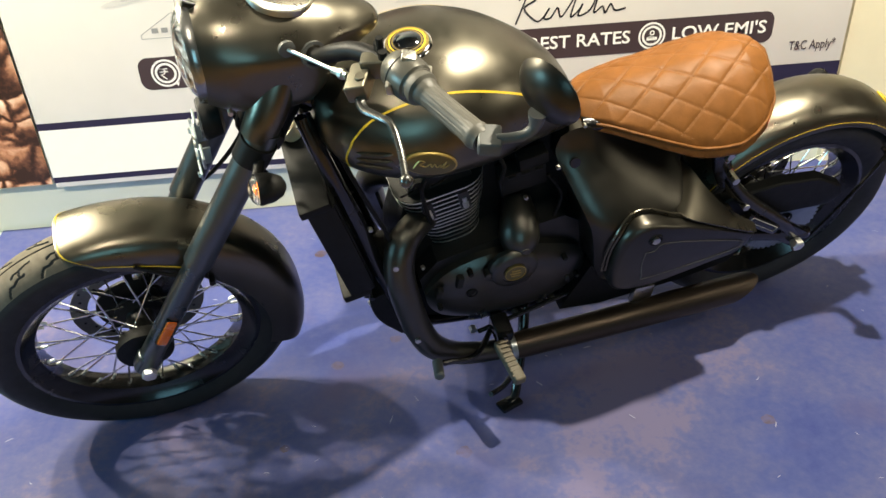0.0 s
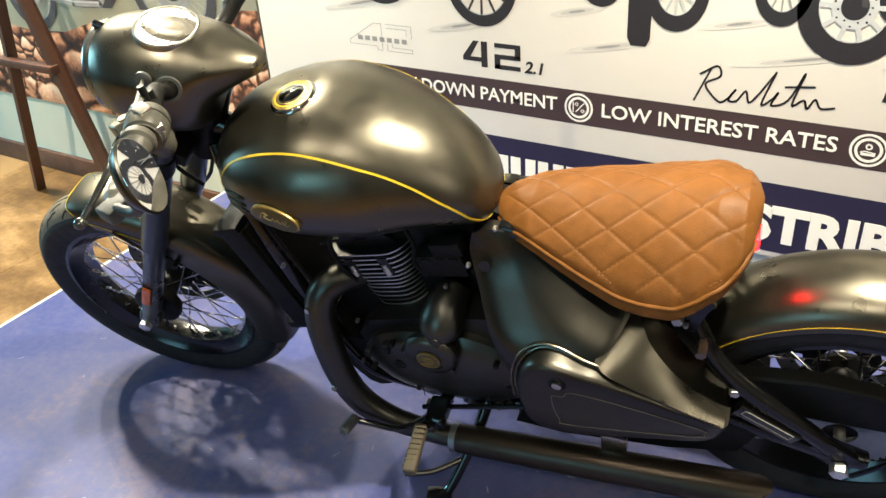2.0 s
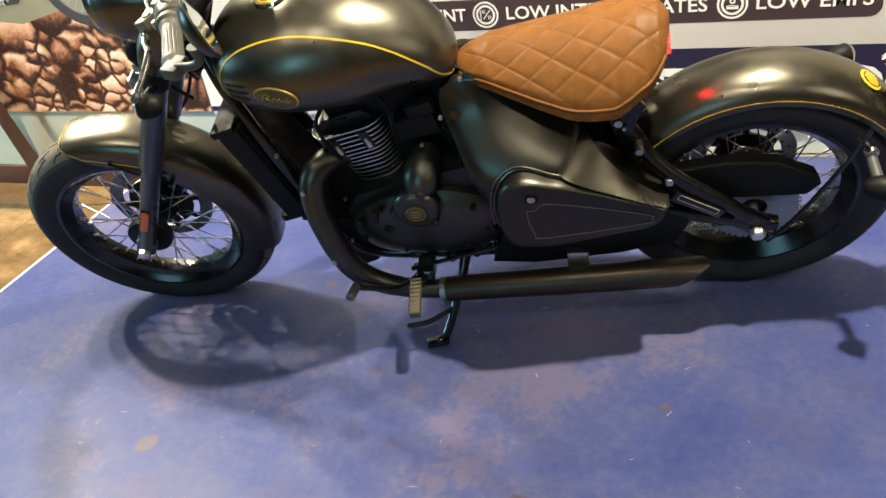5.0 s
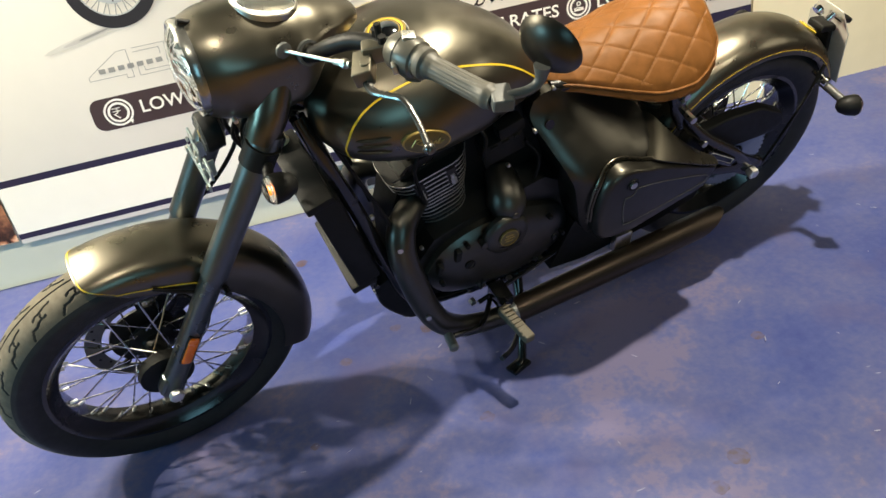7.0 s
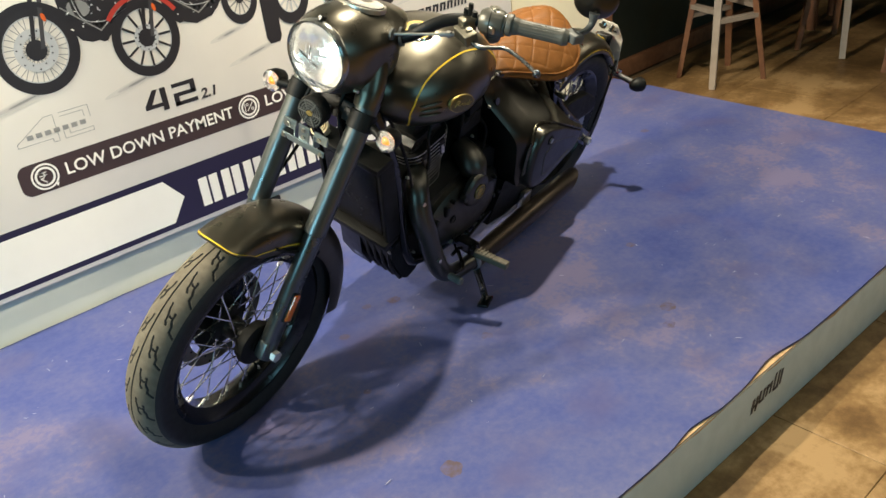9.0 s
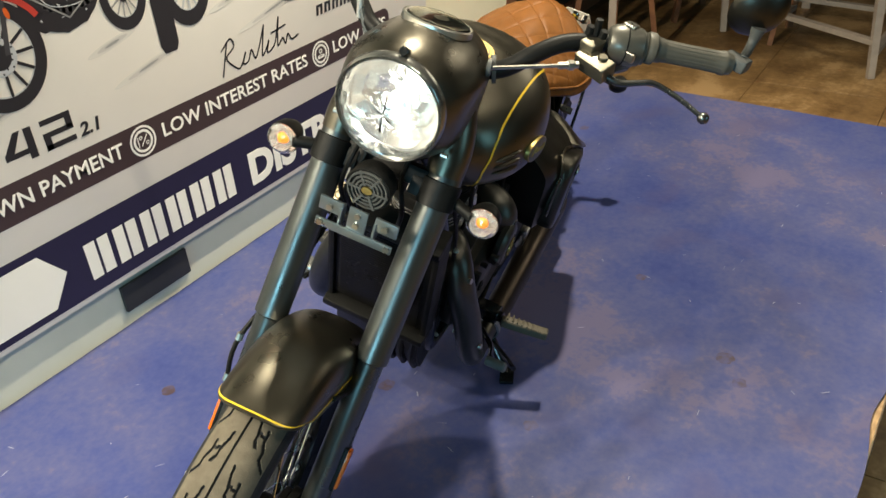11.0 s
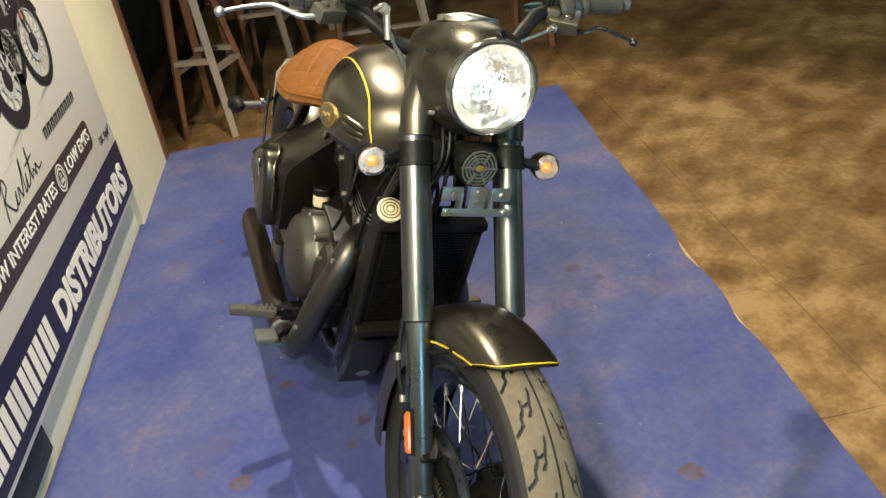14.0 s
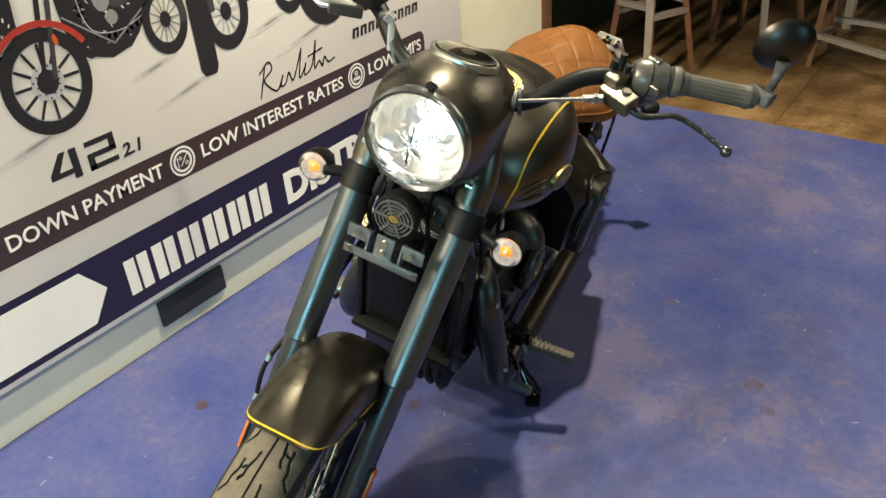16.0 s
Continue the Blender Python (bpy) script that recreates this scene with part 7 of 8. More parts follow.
for s in (-1, 1):
    bm = bmesh.new()
    rings = [[bm.verts.new((x, s * 0.045, z)) for x, z, h in dome(COV, 0, 0.0, 1)[0]]]
    for row in dome(COV, 0, 0.022, 14, 5):
        rings.append([bm.verts.new((x, s * (cover_y(x, z) - 0.02 + h), z)) for x, z, h in row])
    ring_faces(bm, rings)
    sc = part("side_cover", bm, COVER, bike, "satin black side cover with a drum-shaped box")
    bm = bmesh.new()
    base = dome(DRUM, 0, 0, 1)[0]
    flat = lambda x: 0.198 - 0.022 * max(0.0, min(1.0, (x - 1.05) / 0.28))
    rings = [[bm.verts.new((x, s * (cover_y(x, z) - 0.02), z)) for x, z, h in base]]
    for off, k in ((0.006, 1.0), (0.014, 0.992), (0.0205, 0.97), (0.0235, 0.94)):
        rings.append([bm.verts.new((1.1 + (x - 1.1) * k, s * (flat(x) + off), 0.46 + (z - 0.46) * k)) for x, z, h in base])
    rings.append([bm.verts.new((1.1 + (x - 1.1) * 0.9, s * (flat(x) + 0.0245), 0.46 + (z - 0.46) * 0.9)) for x, z, h in base])
    for k in (0.6, 0.3, 0.05):
        rings.append([bm.verts.new((1.1 + (x - 1.1) * 0.9 * k, s * (flat(1.1 + (x - 1.1) * 0.9 * k) + 0.025), 0.46 + (z - 0.46) * 0.9 * k)) for x, z, h in base])
    ring_faces(bm, rings)
    part("drum_cover", bm, COVER, sc, "drum-shaped black lower cover")
    # deck behind the drum, falling inward, lit look put into lighter paint; pressed ribs along it
    outer = spline([(1.078, s * 0.185, 0.568), (1.095, s * 0.2, 0.561), (1.13, s * 0.205, 0.545), (1.19, s * 0.206, 0.516), (1.24, s * 0.206, 0.491), (1.288, s * 0.203, 0.468)], 6)
    inner = spline([(1.105, s * 0.065, 0.6), (1.136, s * 0.1, 0.602), (1.158, s * 0.138, 0.58), (1.196, s * 0.16, 0.542), (1.242, s * 0.17, 0.503), (1.29, s * 0.183, 0.474)], 6)
    def deck(k, q):
        p = outer[k].lerp(inner[k], q)
        return p + Vector((0, 0, 0.002 * math.sin(math.pi * q)))
    bm = thick(sheet(bmesh.new(), [[deck(k, q / 12) for k in range(len(outer))] for q in range(13)]), -0.004)
    part("cover_deck", bm, SATIN, sc, "satin black deck of the side cover, lighter paint for its lit look")
    # Ribs alternate pale and black: sheen and groove shade put into colour.
    for q, k0, rib_tone in ((0.02, 2, SATIN), (0.085, 3, MATT), (0.15, 4, SATIN), (0.215, 6, MATT)):
        pts = [deck(k, q) + Vector((0, 0, 0.0008)) for k in range(k0, len(outer) - 1)]
        part("rib", tube(bmesh.new(), pts, [0.001] + [0.0032] * (len(pts) - 2) + [0.001], 10, 1), rib_tone, sc)
    # raised lip beside the drum
    for k, (grow, r) in enumerate(((1.025, 0.0035), (1.075, 0.003))):
        lip = [(x, z) for x, z, h in base if z > 0.475]
        lip = sorted(lip)
        pts = [(1.1 + (x - 1.1) * grow, s * (cover_y(x, z) + 0.003), 0.46 + (z - 0.46) * grow) for x, z in [(0.946, 0.445)] + lip]
        part("lip", tube(bmesh.new(), pts, r, 8, 1), SATIN, sc)
    bm = lathe(bmesh.new(), [(0.016, 0.0), (0.014, 0.003), (0.011, 0.001), (0.0, 0.001)], (1.022, s * (flat(1.022) + 0.0245), 0.541), (0, s, 0), 24)
    part("lock_cup", bm, MATT, sc)
    bm = lathe(bmesh.new(), [(0.0085, 0.0), (0.0085, 0.006), (0.004, 0.007)], (1.022, s * (flat(1.022) + 0.0245), 0.541), (0, s, 0), 16)
    part("cover_screw", bm, STEEL, sc, "plated screw")
    line = [(1.01, 0.503), (1.03, 0.505), (1.045, 0.522), (1.12, 0.503), (1.252, 0.455), (1.26, 0.44), (1.245, 0.428), (1.04, 0.415), (1.02, 0.428), (1.01, 0.47)]
    pts = [(x, s * (flat(x) + 0.0255), z) for x, z in line + line[:1]]
    part("outline_trim", tube(bmesh.new(), pts, 0.001, 6, 3), TRIM_GREY, sc, "thin grey outline")
    bm = lathe(bmesh.new(), [(0.011, 0.0), (0.011, 0.003), (0.0, 0.003)], (0.877, s * 0.0965, 0.668), (0, s, 0.25), 20)
    part("cover_hole", bm, GLOSS_BLACK, sc, "round black hole")
# black filler blocks, added for the dark space round the engine and between the covers
bm = bmesh.new()
plate(bm, [(0.62, 0.45), (0.78, 0.45), (0.98, 0.4), (0.98, 0.7), (0.88, 0.74), (0.6, 0.73), (0.58, 0.66)], -0.035, 0.035, 0.006)
plate(bm, [(0.535, 0.3), (0.62, 0.3), (0.64, 0.5), (0.6, 0.6), (0.555, 0.6), (0.53, 0.48)], -0.05, 0.05, 0.01)
part("gap_filler", bm, MATT, bike, "black blocks filling the dark gaps round the cylinder")
bm = bmesh.new()
plate(bm, [(0.93, 0.255), (1.05, 0.245), (1.24, 0.265), (1.36, 0.3), (1.36, 0.36), (1.3, 0.44), (0.93, 0.44)], -0.06, 0.06, 0.006)
plate(bm, [(0.9, 0.238), (1.0, 0.228), (1.2, 0.252), (1.32, 0.285), (1.35, 0.36), (1.2, 0.4), (0.95, 0.38)], -0.14, -0.11, 0.004)
part("lower_gap_filler", bm, MATT, bike, "black plates filling the dark gap above the silencer")
bm = box(bmesh.new(), (1.04, 0, 0.54), (0.26, 0.09, 0.34), 0.02)
part("core_filler", bm, MATT, bike, "black block filling the dark space under the seat")
# swingarm, chain and guard
bm = bmesh.new()
for s in (-1, 1):
    tube(bm, [(1.02, s * 0.08, 0.42), (1.2, s * 0.11, 0.395), (1.484, s * 0.125, 0.325), (1.53, s * 0.125, 0.316)], [0.022, 0.022, 0.02, 0.016], 14, 5)
part("swingarm", bm, GLOSS_BLACK, bike, "black swingarm")
bm = plate(bmesh.new(), [(1.22, 0.41), (1.3, 0.462), (1.42, 0.478), (1.52, 0.47), (1.6, 0.425), (1.615, 0.395), (1.59, 0.365), (1.48, 0.372), (1.34, 0.375), (1.24, 0.38)], -0.07, -0.098, 0.01, 3)
part("chain_guard", bm, MATT, bike, "matt black chain guard")
bm = bmesh.new()
for k in range(64):
    x = 0.93 + 0.0087 * k
    box(bm, (x, -0.082, 0.262 + 0.0 * x - 0.01 * math.sin(k / 63 * math.pi)), (0.0078, 0.008 if k % 2 else 0.005, 0.009), 0.001, seg=1)
part("chain", bm, BROWN_STEEL, bike, "dark steel drive chain")
bm = bmesh.new()
for s in (-1, 1):
    rod(bm, (RA.x, s * 0.06, RA.z), (RA.x, s * 0.165, RA.z), 0.01, 14)
    lathe(bm, [(0.0155, 0), (0.0155, 0.016), (0.011, 0.019)], (RA.x, s * 0.148, RA.z), (0, s, 0), 6)
loose("rear_axle_nut", bm, BRIGHT, bike, "bright rear axle nut")
# shock absorber seen through the rear frame
bm = bmesh.new()
helix = [(1.22 + 0.03 * math.cos(t), 0.03 * math.sin(t), 0.66 - 0.0045 * t * 1.2) for t in [0.5 * k for k in range(60)]]
tube(bm, [(x + 0.14 * (0.66 - z), y, z) for x, y, z in helix], 0.005, 8, 2)
part("shock_spring", bm, MATT, bike, "black rear shock spring")

# ---- exhausts ----
for s in (-1, 1):
    bm = bmesh.new()
    head = [(0.6, s * 0.045, 0.535), (0.562, s * 0.078, 0.545), (0.532, s * 0.105, 0.527), (0.522, s * 0.13, 0.475), (0.534, s * 0.157, 0.405), (0.553, s * 0.175, 0.335), (0.583, s * 0.184, 0.275), (0.632, s * 0.184, 0.228), (0.7, s * 0.182, 0.201), (0.79, s * 0.18, 0.19)]
    tube(bm, head, [0.026, 0.029, 0.031, 0.031, 0.03, 0.029, 0.028, 0.026, 0.024, 0.024], 24, 6)
    ex = part("exhaust", bm, CASE, bike, "matt black exhaust with slash-cut silencer")
    bm = bmesh.new()
    rings = []
    for t, r in ((0.0, 0.025), (0.01, 0.03), (0.06, 0.031), (0.5, 0.034), (0.99, 0.034), (1.0, 0.031), (0.9, 0.03)):
        ring = []
        for k in range(28):
            a = 2 * math.pi * k / 28
            x = 0.765 + 0.575 * t + (0.05 * math.cos(a) if t >= 0.9 else 0)
            z = 0.188 + 0.035 * (x - 0.765) / 0.6
            ring.append(bm.verts.new((x, s * 0.18 + r * math.sin(a), z + r * math.cos(a))))
        rings.append(ring)
    ring_faces(bm, rings, caps=(True, False))
    part("silencer", bm, PIPE, ex, "bronze-black silencer")
    part("silencer_core", lathe(bmesh.new(), [(0.03, 0), (0.0, 0)][::-1] + [(0.03, 0.001)], (1.3, s * 0.18, 0.219), (1, 0, 0.06), 24), MATT, ex)
    bm = lathe(bmesh.new(), [(0.0285, -0.008), (0.0315, -0.006), (0.0315, 0.006), (0.0285, 0.008)], (0.775, s * 0.18, 0.189), (1, 0, 0.06), 24)
    part("clamp", bm, BROWN_STEEL, ex)
    bm = bmesh.new()
    rod(bm, (0.515, s * 0.13, 0.51), (0.51, s * 0.148, 0.515), 0.006, 8)
    rod(bm, (0.545, s * 0.19, 0.335), (0.543, s * 0.207, 0.338), 0.006, 8)
    box(bm, (1.1, s * 0.15, 0.25), (0.05, 0.02, 0.06), 0.006)
    loose("exhaust_bolt", bm, STEEL, ex)

# ---- stand, pegs, pedals ----
bm = bmesh.new()
tube(bm, [(0.83, -0.1, 0.235), (0.808, -0.165, 0.17), (0.77, -0.25, 0.098), (0.752, -0.265, 0.09)], [0.014, 0.012, 0.011, 0.012], 12, 5)
box(bm, (0.75, -0.268, 0.0935), (0.055, 0.035, 0.01), 0.004, (-18, 0, 15))
tube(bm, [(0.79, -0.2, 0.14), (0.74, -0.25, 0.155), (0.692, -0.279, 0.178)], 0.0065, 10, 5)
part("side_stand", bm, GLOSS_BLACK, bike, "black side stand")
for s in (-1, 1):
    bm = bmesh.new()
    box(bm, (0.745, s * 0.17, 0.262), (0.04, 0.06, 0.036), 0.008, seg=3)
    rod(bm, (0.755, s * 0.09, 0.245), (0.735, s * 0.21, 0.27), 0.013, 12)
    peg = part("footpeg", bm, GLOSS_BLACK, bike, "rubber-covered rider footpeg")
    bm = box(bmesh.new(), (0.73, s * 0.265, 0.274), (0.026, 0.11, 0.022), 0.007, (s * 4, 0, s * -6), 3)
    for k in range(8):
        box(bm, (0.73, s * (0.222 + 0.012 * k), 0.2855), (0.022, 0.004, 0.004), 0.001, (s * 4, 0, s * -6), 1)
    part("peg_rubber", bm, material("peg_rubber_brown" if s < 0 else "peg_rubber_dark", (0.085, 0.068, 0.042) if s < 0 else (0.06, 0.055, 0.045), 0.6, 0, 0.4, 60, 0.2, 400), peg, "worn peg rubber")
    bm = bmesh.new()
    tube(bm, [(0.755, s * 0.12, 0.235), (0.68, s * 0.205, 0.235), (0.61, s * 0.225, 0.262), (0.58, s * 0.228, 0.272)], 0.0065, 10, 5)
    pedal = part("foot_pedal", bm, GLOSS_BLACK, bike, "black gear pedal" if s < 0 else "black rear brake pedal")
    bm = rod(bmesh.new(), (0.582, s * 0.222, 0.272), (0.574, s * 0.268, 0.282), 0.011, 14, 0.003) if s < 0 else box(bmesh.new(), (0.63, s * 0.25, 0.264), (0.05, 0.05, 0.016), 0.006, seg=3)
    part("pedal_pad", bm, GRIP, pedal, "rubber pedal pad")
    rodm = rod(bmesh.new(), (0.7, s * 0.15, 0.235), (0.93, s * 0.13, 0.285), 0.0055, 10)
    part("pedal_link", rodm, GLOSS_BLACK, pedal, "black link rod")
bm = bmesh.new()
for x, z, w in ((0.86, 0.25, 0.05), (0.93, 0.262, 0.06), (1.0, 0.265, 0.045), (0.8, 0.24, 0.05), (0.72, 0.25, 0.06), (1.08, 0.27, 0.06)):
    box(bm, (x, -0.1, z), (w, 0.03, 0.045), 0.008, seg=2)
loose("lower_bracket", bm, GLOSS_BLACK, bike, "black bracket under the engine")
bm = bmesh.new()
for x, z in ((0.86, 0.25), (0.885, 0.262), (0.93, 0.262), (1.0, 0.275), (0.7, 0.205), (0.72, 0.262), (0.8, 0.235), (1.08, 0.28), (1.1, 0.262), (1.03, 0.255)):
    rod(bm, (x, -0.115, z), (x, -0.128, z), 0.0085, 6)
loose("bracket_nut", bm, STEEL, bike, "plated nut")

# ---- tail ----
for s in (-1, 1):
    bm = tube(bmesh.new(), [(1.665, s * 0.088, 0.525), (1.68, s * 0.1, 0.51), (1.69, s * 0.105, 0.5)], 0.006, 8, 4)
    tube(bm, [(1.516, s * 0.128, 0.255), (1.56, s * 0.126, 0.315), (1.63, s * 0.115, 0.44), (1.683, s * 0.098, 0.545)], 0.0048, 8, 5)
    stay = part("fender_stay", bm, GLOSS_BLACK, bike, "thin black fender stay")
    ind = part("indicator", rod(bmesh.new(), (1.686, s * 0.1, 0.498), (1.689, s * 0.185, 0.49), 0.0105, 14, 0.002), GRIP, bike, "rear indicator with clear lens")
    part("stalk_collar", rod(bmesh.new(), (1.6865, s * 0.112, 0.506), (1.687, s * 0.124, 0.504), 0.0125, 14, 0.001), CHROME, ind, "chrome collar")
    ic = Vector((1.702, s * 0.203, 0.489))
    part("indicator_body", lathe(bmesh.new(), [(0.006, -0.045), (0.016, -0.038), (0.024, -0.02), (0.0265, 0.0), (0.0255, 0.004), (0.0238, 0.003), (0.0185, -0.0075), (0.008, -0.0135), (0.0, -0.0145)], ic, (0.94, s * 0.34, 0), 28), MATT, ind)
    gl = part("indicator_lens", lathe(bmesh.new(), [(0.025, 0.0), (0.0245, 0.007), (0.018, 0.014), (0.008, 0.0175), (0.0, 0.018), (0.0, 0.0165), (0.017, 0.012), (0.023, 0.005)], ic, (0.94, s * 0.34, 0), 28), LENS, ind, "clear indicator lens")
    gl.visible_shadow = False
    part("indicator_reflector", lathe(bmesh.new(), [(0.023, 0.002), (0.018, -0.006), (0.008, -0.012), (0.0, -0.013)], ic, (0.94, s * 0.34, 0), 24), LAMP_WHITE, ind)
    part("indicator_bulb", lathe(bmesh.new(), [(0.0, -0.012), (0.0115, -0.006), (0.011, 0.001), (0.0, 0.006)], ic, (0.94, s * 0.34, 0), 14), AMBER_BULB, ind, "amber bulb, unlit, with a faint added glow")
bm = bmesh.new()
box(bm, (1.755, 0, 0.58), (0.06, 0.05, 0.02), 0.006, (0, 12, 0), 3)
box(bm, (1.772, 0, 0.53), (0.014, 0.05, 0.1), 0.006, (0, -12.5, 0), 3)
box(bm, (1.788, -0.02, 0.602), (0.04, 0.036, 0.014), 0.004, (0, 20, 0), 3)
pb = part("plate_bracket", bm, MATT, bike, "black number plate bracket")
bm = bmesh.new()
for x in (-0.0015, 0.0015):
    for y, z in ((-0.035, 0.107), (0.035, 0.107), (0.065, 0.055), (0.065, -0.107), (-0.065, -0.107), (-0.065, 0.055)):
        bm.verts.new((x, y, z))
v = list(bm.verts)
bm.faces.new(v[:6]), bm.faces.new(v[6:][::-1])
for k in range(6):
    bm.faces.new((v[k], v[(k + 1) % 6], v[6 + (k + 1) % 6], v[6 + k]))
bmesh.ops.recalc_face_normals(bm, faces=bm.faces)
np_ob = part("number_plate", bm, GREY_PLATE, pb, "blank grey number plate with clipped corners", Matrix.Translation((1.787, 0, 0.528)) @ pose(0, 0, 0, 0, -12.5, 0))
bm = bmesh.new()
for z in (0.085, -0.085):
    rod(bm, (1.787 - 0.216 * z + 0.004, 0, 0.528 + z), (1.787 - 0.216 * z - 0.004, 0, 0.528 + z), 0.005, 8)
loose("plate_bolt", bm, STEEL, np_ob)
bm = bmesh.new()
box(bm, (1.82, 0, 0.455), (0.03, 0.04, 0.01), 0.003, (0, 25, 0))
lathe(bm, [(0.022, 0), (0.022, 0.008), (0.0, 0.009)], (1.832, 0.0, 0.436), (1, 0, 0), 20)
part("rear_reflector", bm, MATT, pb)
bm = rod(bmesh.new(), (1.72, -0.03, 0.62), (1.735, -0.03, 0.635), 0.008, 12)
lathe(bm, [(0.014, 0), (0.016, 0.008), (0.01, 0.014), (0.0, 0.015)], (1.711, 0.0, 0.63), (0.7, 0, 0.5), 20)
loose("plate_lamp", bm, CHROME, pb, "small chrome plate lamp")
bm = box(bmesh.new(), (1.296, -0.034, 0.752), (0.014, 0.044, 0.026), 0.006, seg=3)
tl = part("tail_lamp", bm, RED_LAMP, bike, "red lit tail lamp behind the seat")
part("lamp_housing", box(bmesh.new(), (1.276, -0.03, 0.752), (0.026, 0.04, 0.028), 0.006), MATT, tl)

# ---- stools, bench and easel round the platform ----
def slanted(bm, lo, hi, a, b, taper=1.0):
    """A straight tapering wooden leg from lo to hi."""
    lo, hi = Vector(lo), Vector(hi)
    d = hi - lo
    q = d.to_track_quat("Z", "Y").to_matrix()
    rings = []
    for p, k in ((lo, taper), (hi, 1.0)):
        rings.append([bm.verts.new(p + q @ Vector((x * k, y * k, 0))) for x, y in ((-a, -b), (a, -b), (a, b), (-a, b))])
    ring_faces(bm, rings)
    return bm


def stool(name, feet, h, top, mats, seat_mat, label, round_top=None, rail=0.36):
    """A stool on splayed legs: feet on the floor, top: half-size of the seat."""
    cx, cy = sum(f[0] for f in feet) / len(feet), sum(f[1] for f in feet) / len(feet)
    ob = tagged(new(name), label, "stool", group="stools beyond the platform")
    ob.matrix_world = Matrix.Translation((cx, cy, FLOOR_Z))
    tops = []
    for k, (x, y) in enumerate(feet):
        lo = Vector((x - cx, y - cy, 0))
        hi = Vector((lo.x * top, lo.y * top, h))
        tops.append((lo, hi))
        part("leg", slanted(bmesh.new(), lo, hi, 0.022, 0.017, 0.75), mats[k % len(mats)], ob)
    for k in range(len(feet)):
        (a0, a1), (b0, b1) = tops[k], tops[(k + 1) % len(feet)]
        z = rail + 0.05 * (k % 2)
        part("rail", slanted(bmesh.new(), a0.lerp(a1, z / h), b0.lerp(b1, z / h), 0.02, 0.012), mats[0], ob)
    r = max(math.hypot(x - cx, y - cy) for x, y in feet) * top
    if round_top:
        bm = lathe(bmesh.new(), [(round_top * 0.95, -0.005), (round_top, 0.012), (round_top, 0.045), (round_top * 0.9, 0.065), (0, 0.07)], (0, 0, h), (0, 0, 1), 36)
        part("seat_cushion", bm, seat_mat, ob, "padded round seat")
        part("seat_ring", lathe(bmesh.new(), [(round_top * 0.92, -0.05), (round_top * 0.96, -0.045), (round_top * 0.96, -0.006), (round_top * 0.9, -0.005)], (0, 0, h), (0, 0, 1), 36), mats[0], ob)
    else:
        part("seat_board", box(bmesh.new(), (0, 0, h + 0.015), (r * 1.9, r * 1.9, 0.035), 0.006), seat_mat, ob)
    return ob


stool("bar_stool", [(3.37, 0.6), (3.67, 0.46), (3.8, 0.76), (3.47, 0.88)], 0.86, 0.42, [PALE_WOOD, WOOD, WOOD, WOOD], WOOD, "tall brown wooden bar stool with splayed legs behind the mat")
stool("bar_stool", [(4.19, 0.26), (4.6, 0.15), (4.66, 0.53), (4.26, 0.57)], 0.86, 0.5, [PALE_WOOD, WOOD, WOOD, WOOD], WOOD, "tall wooden bar stool near the dark wall")
stool("bar_stool", [(3.74, -0.58), (4.3, -0.62), (4.4, -0.05), (4.06, -0.03)], 0.9, 0.72, [PALE_WOOD, WOOD, WOOD, WOOD], WOOD, "broad wooden bar stool with a pale leg", rail=0.12)
stool("round_stool", [(3.97, -1.1), (3.86, -1.3), (4.1, -1.42), (4.22, -1.2)], 0.46, 0.78, [WOOD], MAROON_SEAT, "low round stool with maroon vinyl seat", 0.2, rail=0.3)
bench = tagged(new("bench"), "low orange-brown wooden bench by the dark wall", "bench")
bench.matrix_world = Matrix.Translation((4.95, 0.35, FLOOR_Z)) @ pose(0, 0, 0, 0, 0, 8)
part("seat_board", box(bmesh.new(), (0, 0, 0.43), (0.5, 0.9, 0.05), 0.006), WOOD, bench)
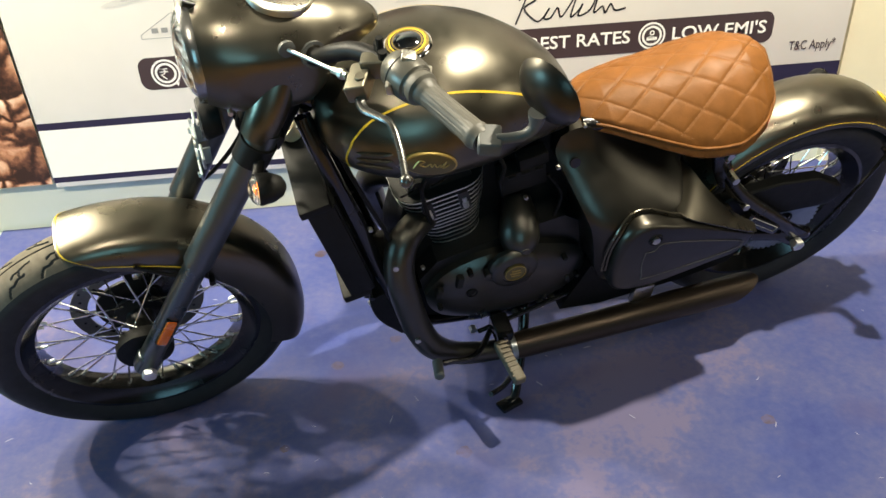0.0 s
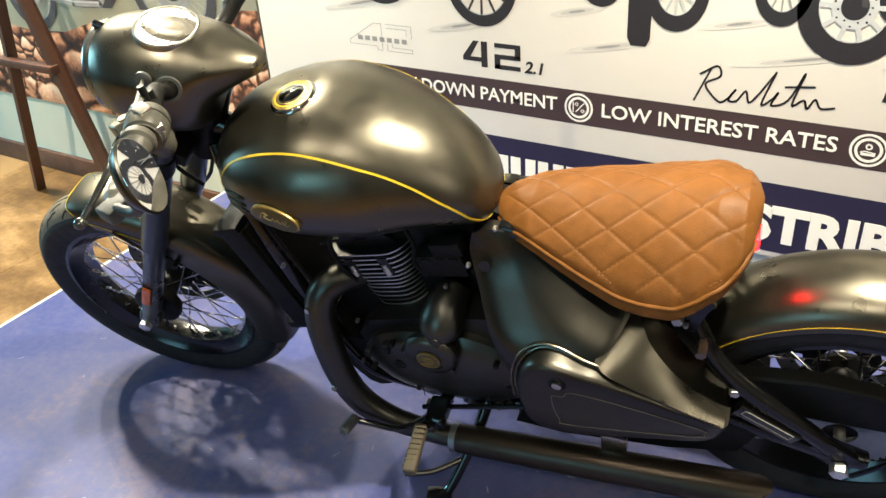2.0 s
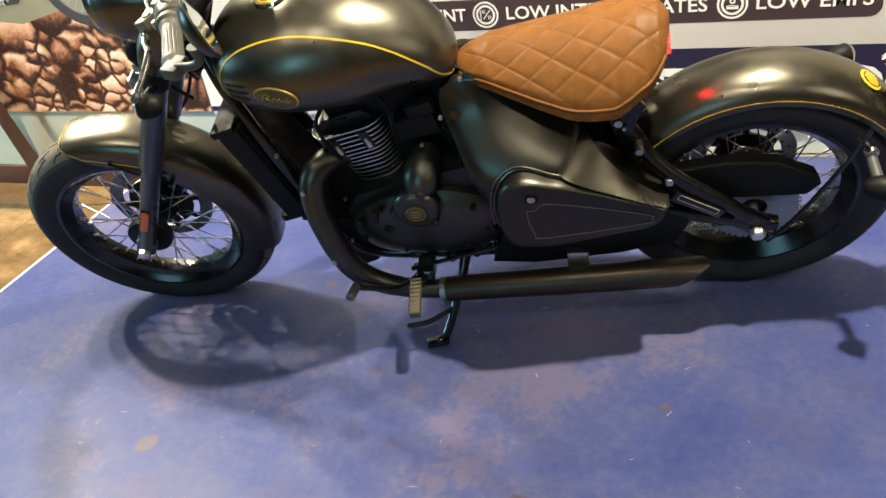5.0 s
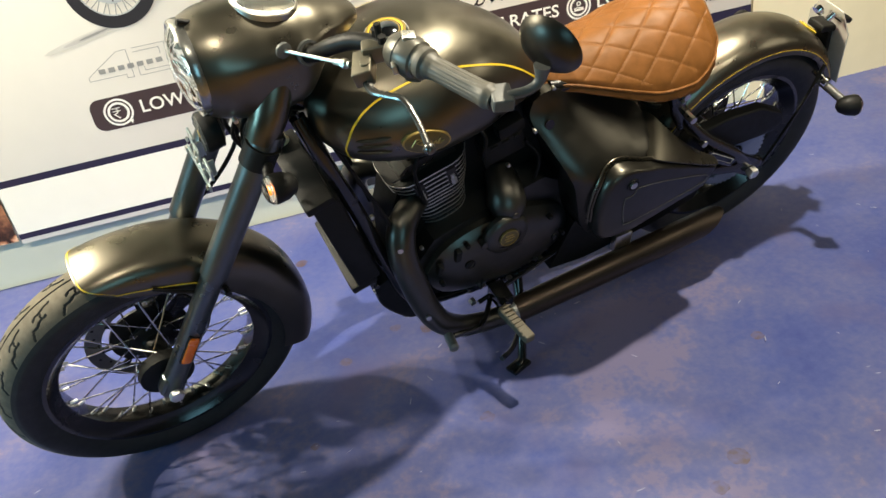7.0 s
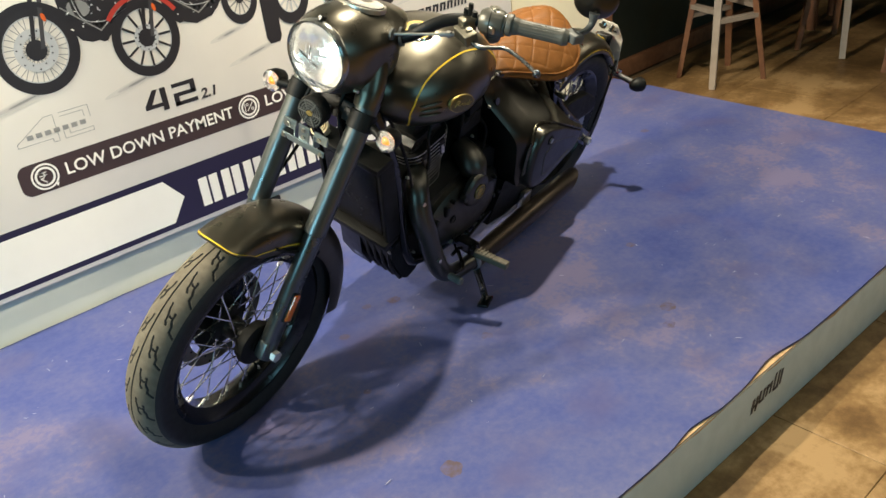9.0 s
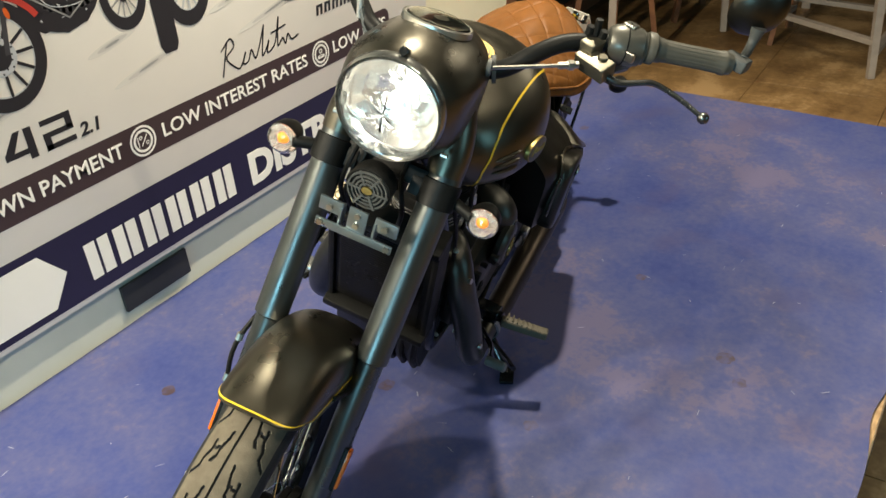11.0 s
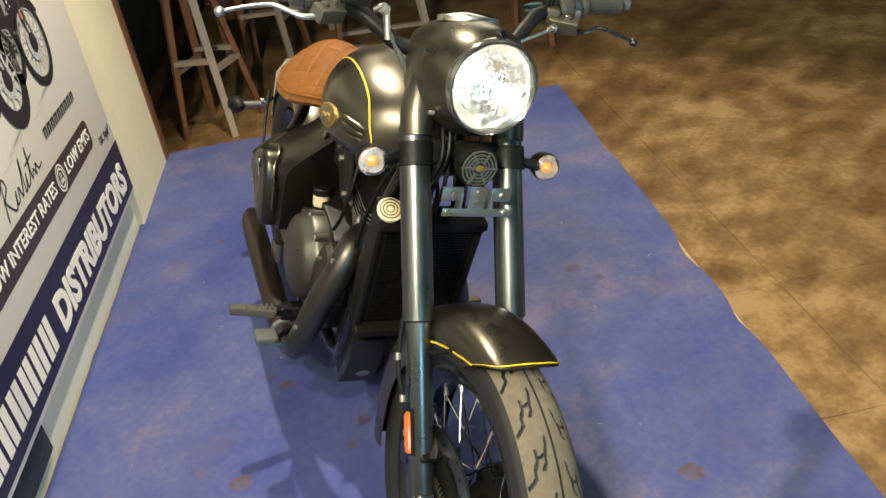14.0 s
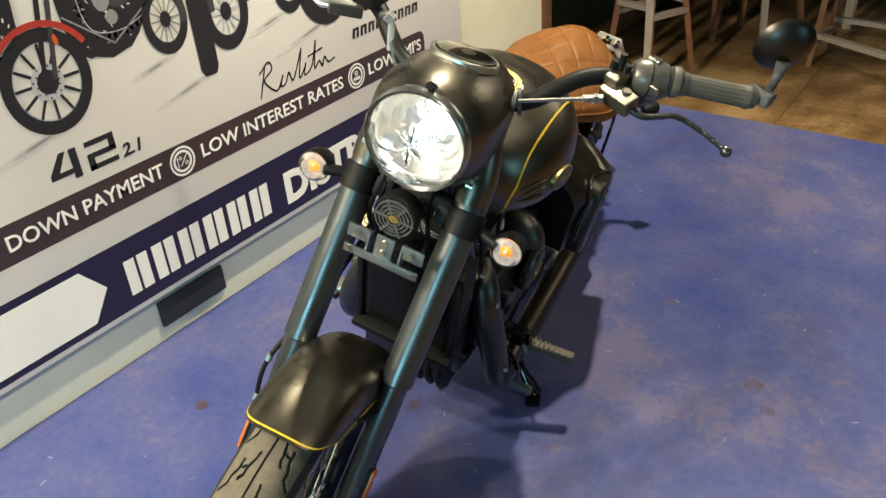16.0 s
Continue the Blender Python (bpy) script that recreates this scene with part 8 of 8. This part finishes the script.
part("apron", box(bmesh.new(), (-0.2, 0, 0.36), (0.03, 0.8, 0.09), 0.004), WOOD, bench)
for x in (-0.2, 0.2):
    for y in (-0.38, 0.38):
        part("leg", box(bmesh.new(), (x, y, 0.2), (0.05, 0.05, 0.41), 0.005), PALE_WOOD if y < 0 else WOOD, bench)
pot = tagged(new("teal_pot"), "small teal glazed pot on the floor under the round stool", "pot")
pot.matrix_world = Matrix.Translation((4.42, -1.33, FLOOR_Z))
part("pot_body", lathe(bmesh.new(), [(0.05, 0), (0.075, 0.01), (0.085, 0.06), (0.08, 0.1), (0.072, 0.1), (0.07, 0.05), (0.0, 0.02)], (0, 0, 0), (0, 0, 1), 28), TEAL, pot)
part("pot_rim", lathe(bmesh.new(), [(0.072, 0.098), (0.088, 0.098), (0.088, 0.112), (0.072, 0.112)], (0, 0, 0), (0, 0, 1), 28, wrap=True), CONCRETE, pot, "pale rim")
easel = tagged(new("easel"), "dark brown wooden easel in front of the rock poster", "easel")
easel.matrix_world = Matrix.Translation((-1.5, 0.64, FLOOR_Z))
for nm, lo, hi in (("leg", (-0.29, 0.02, 0), (0.0, -0.03, 1.15)), ("leg", (0.3, 0.0, 0), (0.02, -0.03, 1.15)), ("back_leg", (0.02, 0.19, 0), (0.01, 0.0, 1.1))):
    part(nm, slanted(bmesh.new(), lo, hi, 0.02, 0.014), DARK_WOOD, easel)
part("ledge", box(bmesh.new(), (0, -0.035, 0.62), (0.34, 0.04, 0.03), 0.004), DARK_WOOD, easel)

# ---- floor tiles: separate pieces on one mesh ----
TS = 0.6
bm = box(bmesh.new(), (0, 0, -0.005), (TS - 0.0016, TS - 0.0016, 0.01), 0.0015, seg=1)
first = part("tile", bm, TILE, floor)
first.location = (-4.0, -5.8, FLOOR_Z)
for i in range(19):
    for j in range(12):
        x, y = -4.0 + TS * i, -5.8 + TS * j
        if (i, j) == (0, 0) or (PX0 + 0.3 < x < PX1 - 0.3 and PY0 + 0.3 < y < PY1):
            continue
        ob = new("tile", first.data)
        ob.parent, ob.location = floor, (x, y, FLOOR_Z)
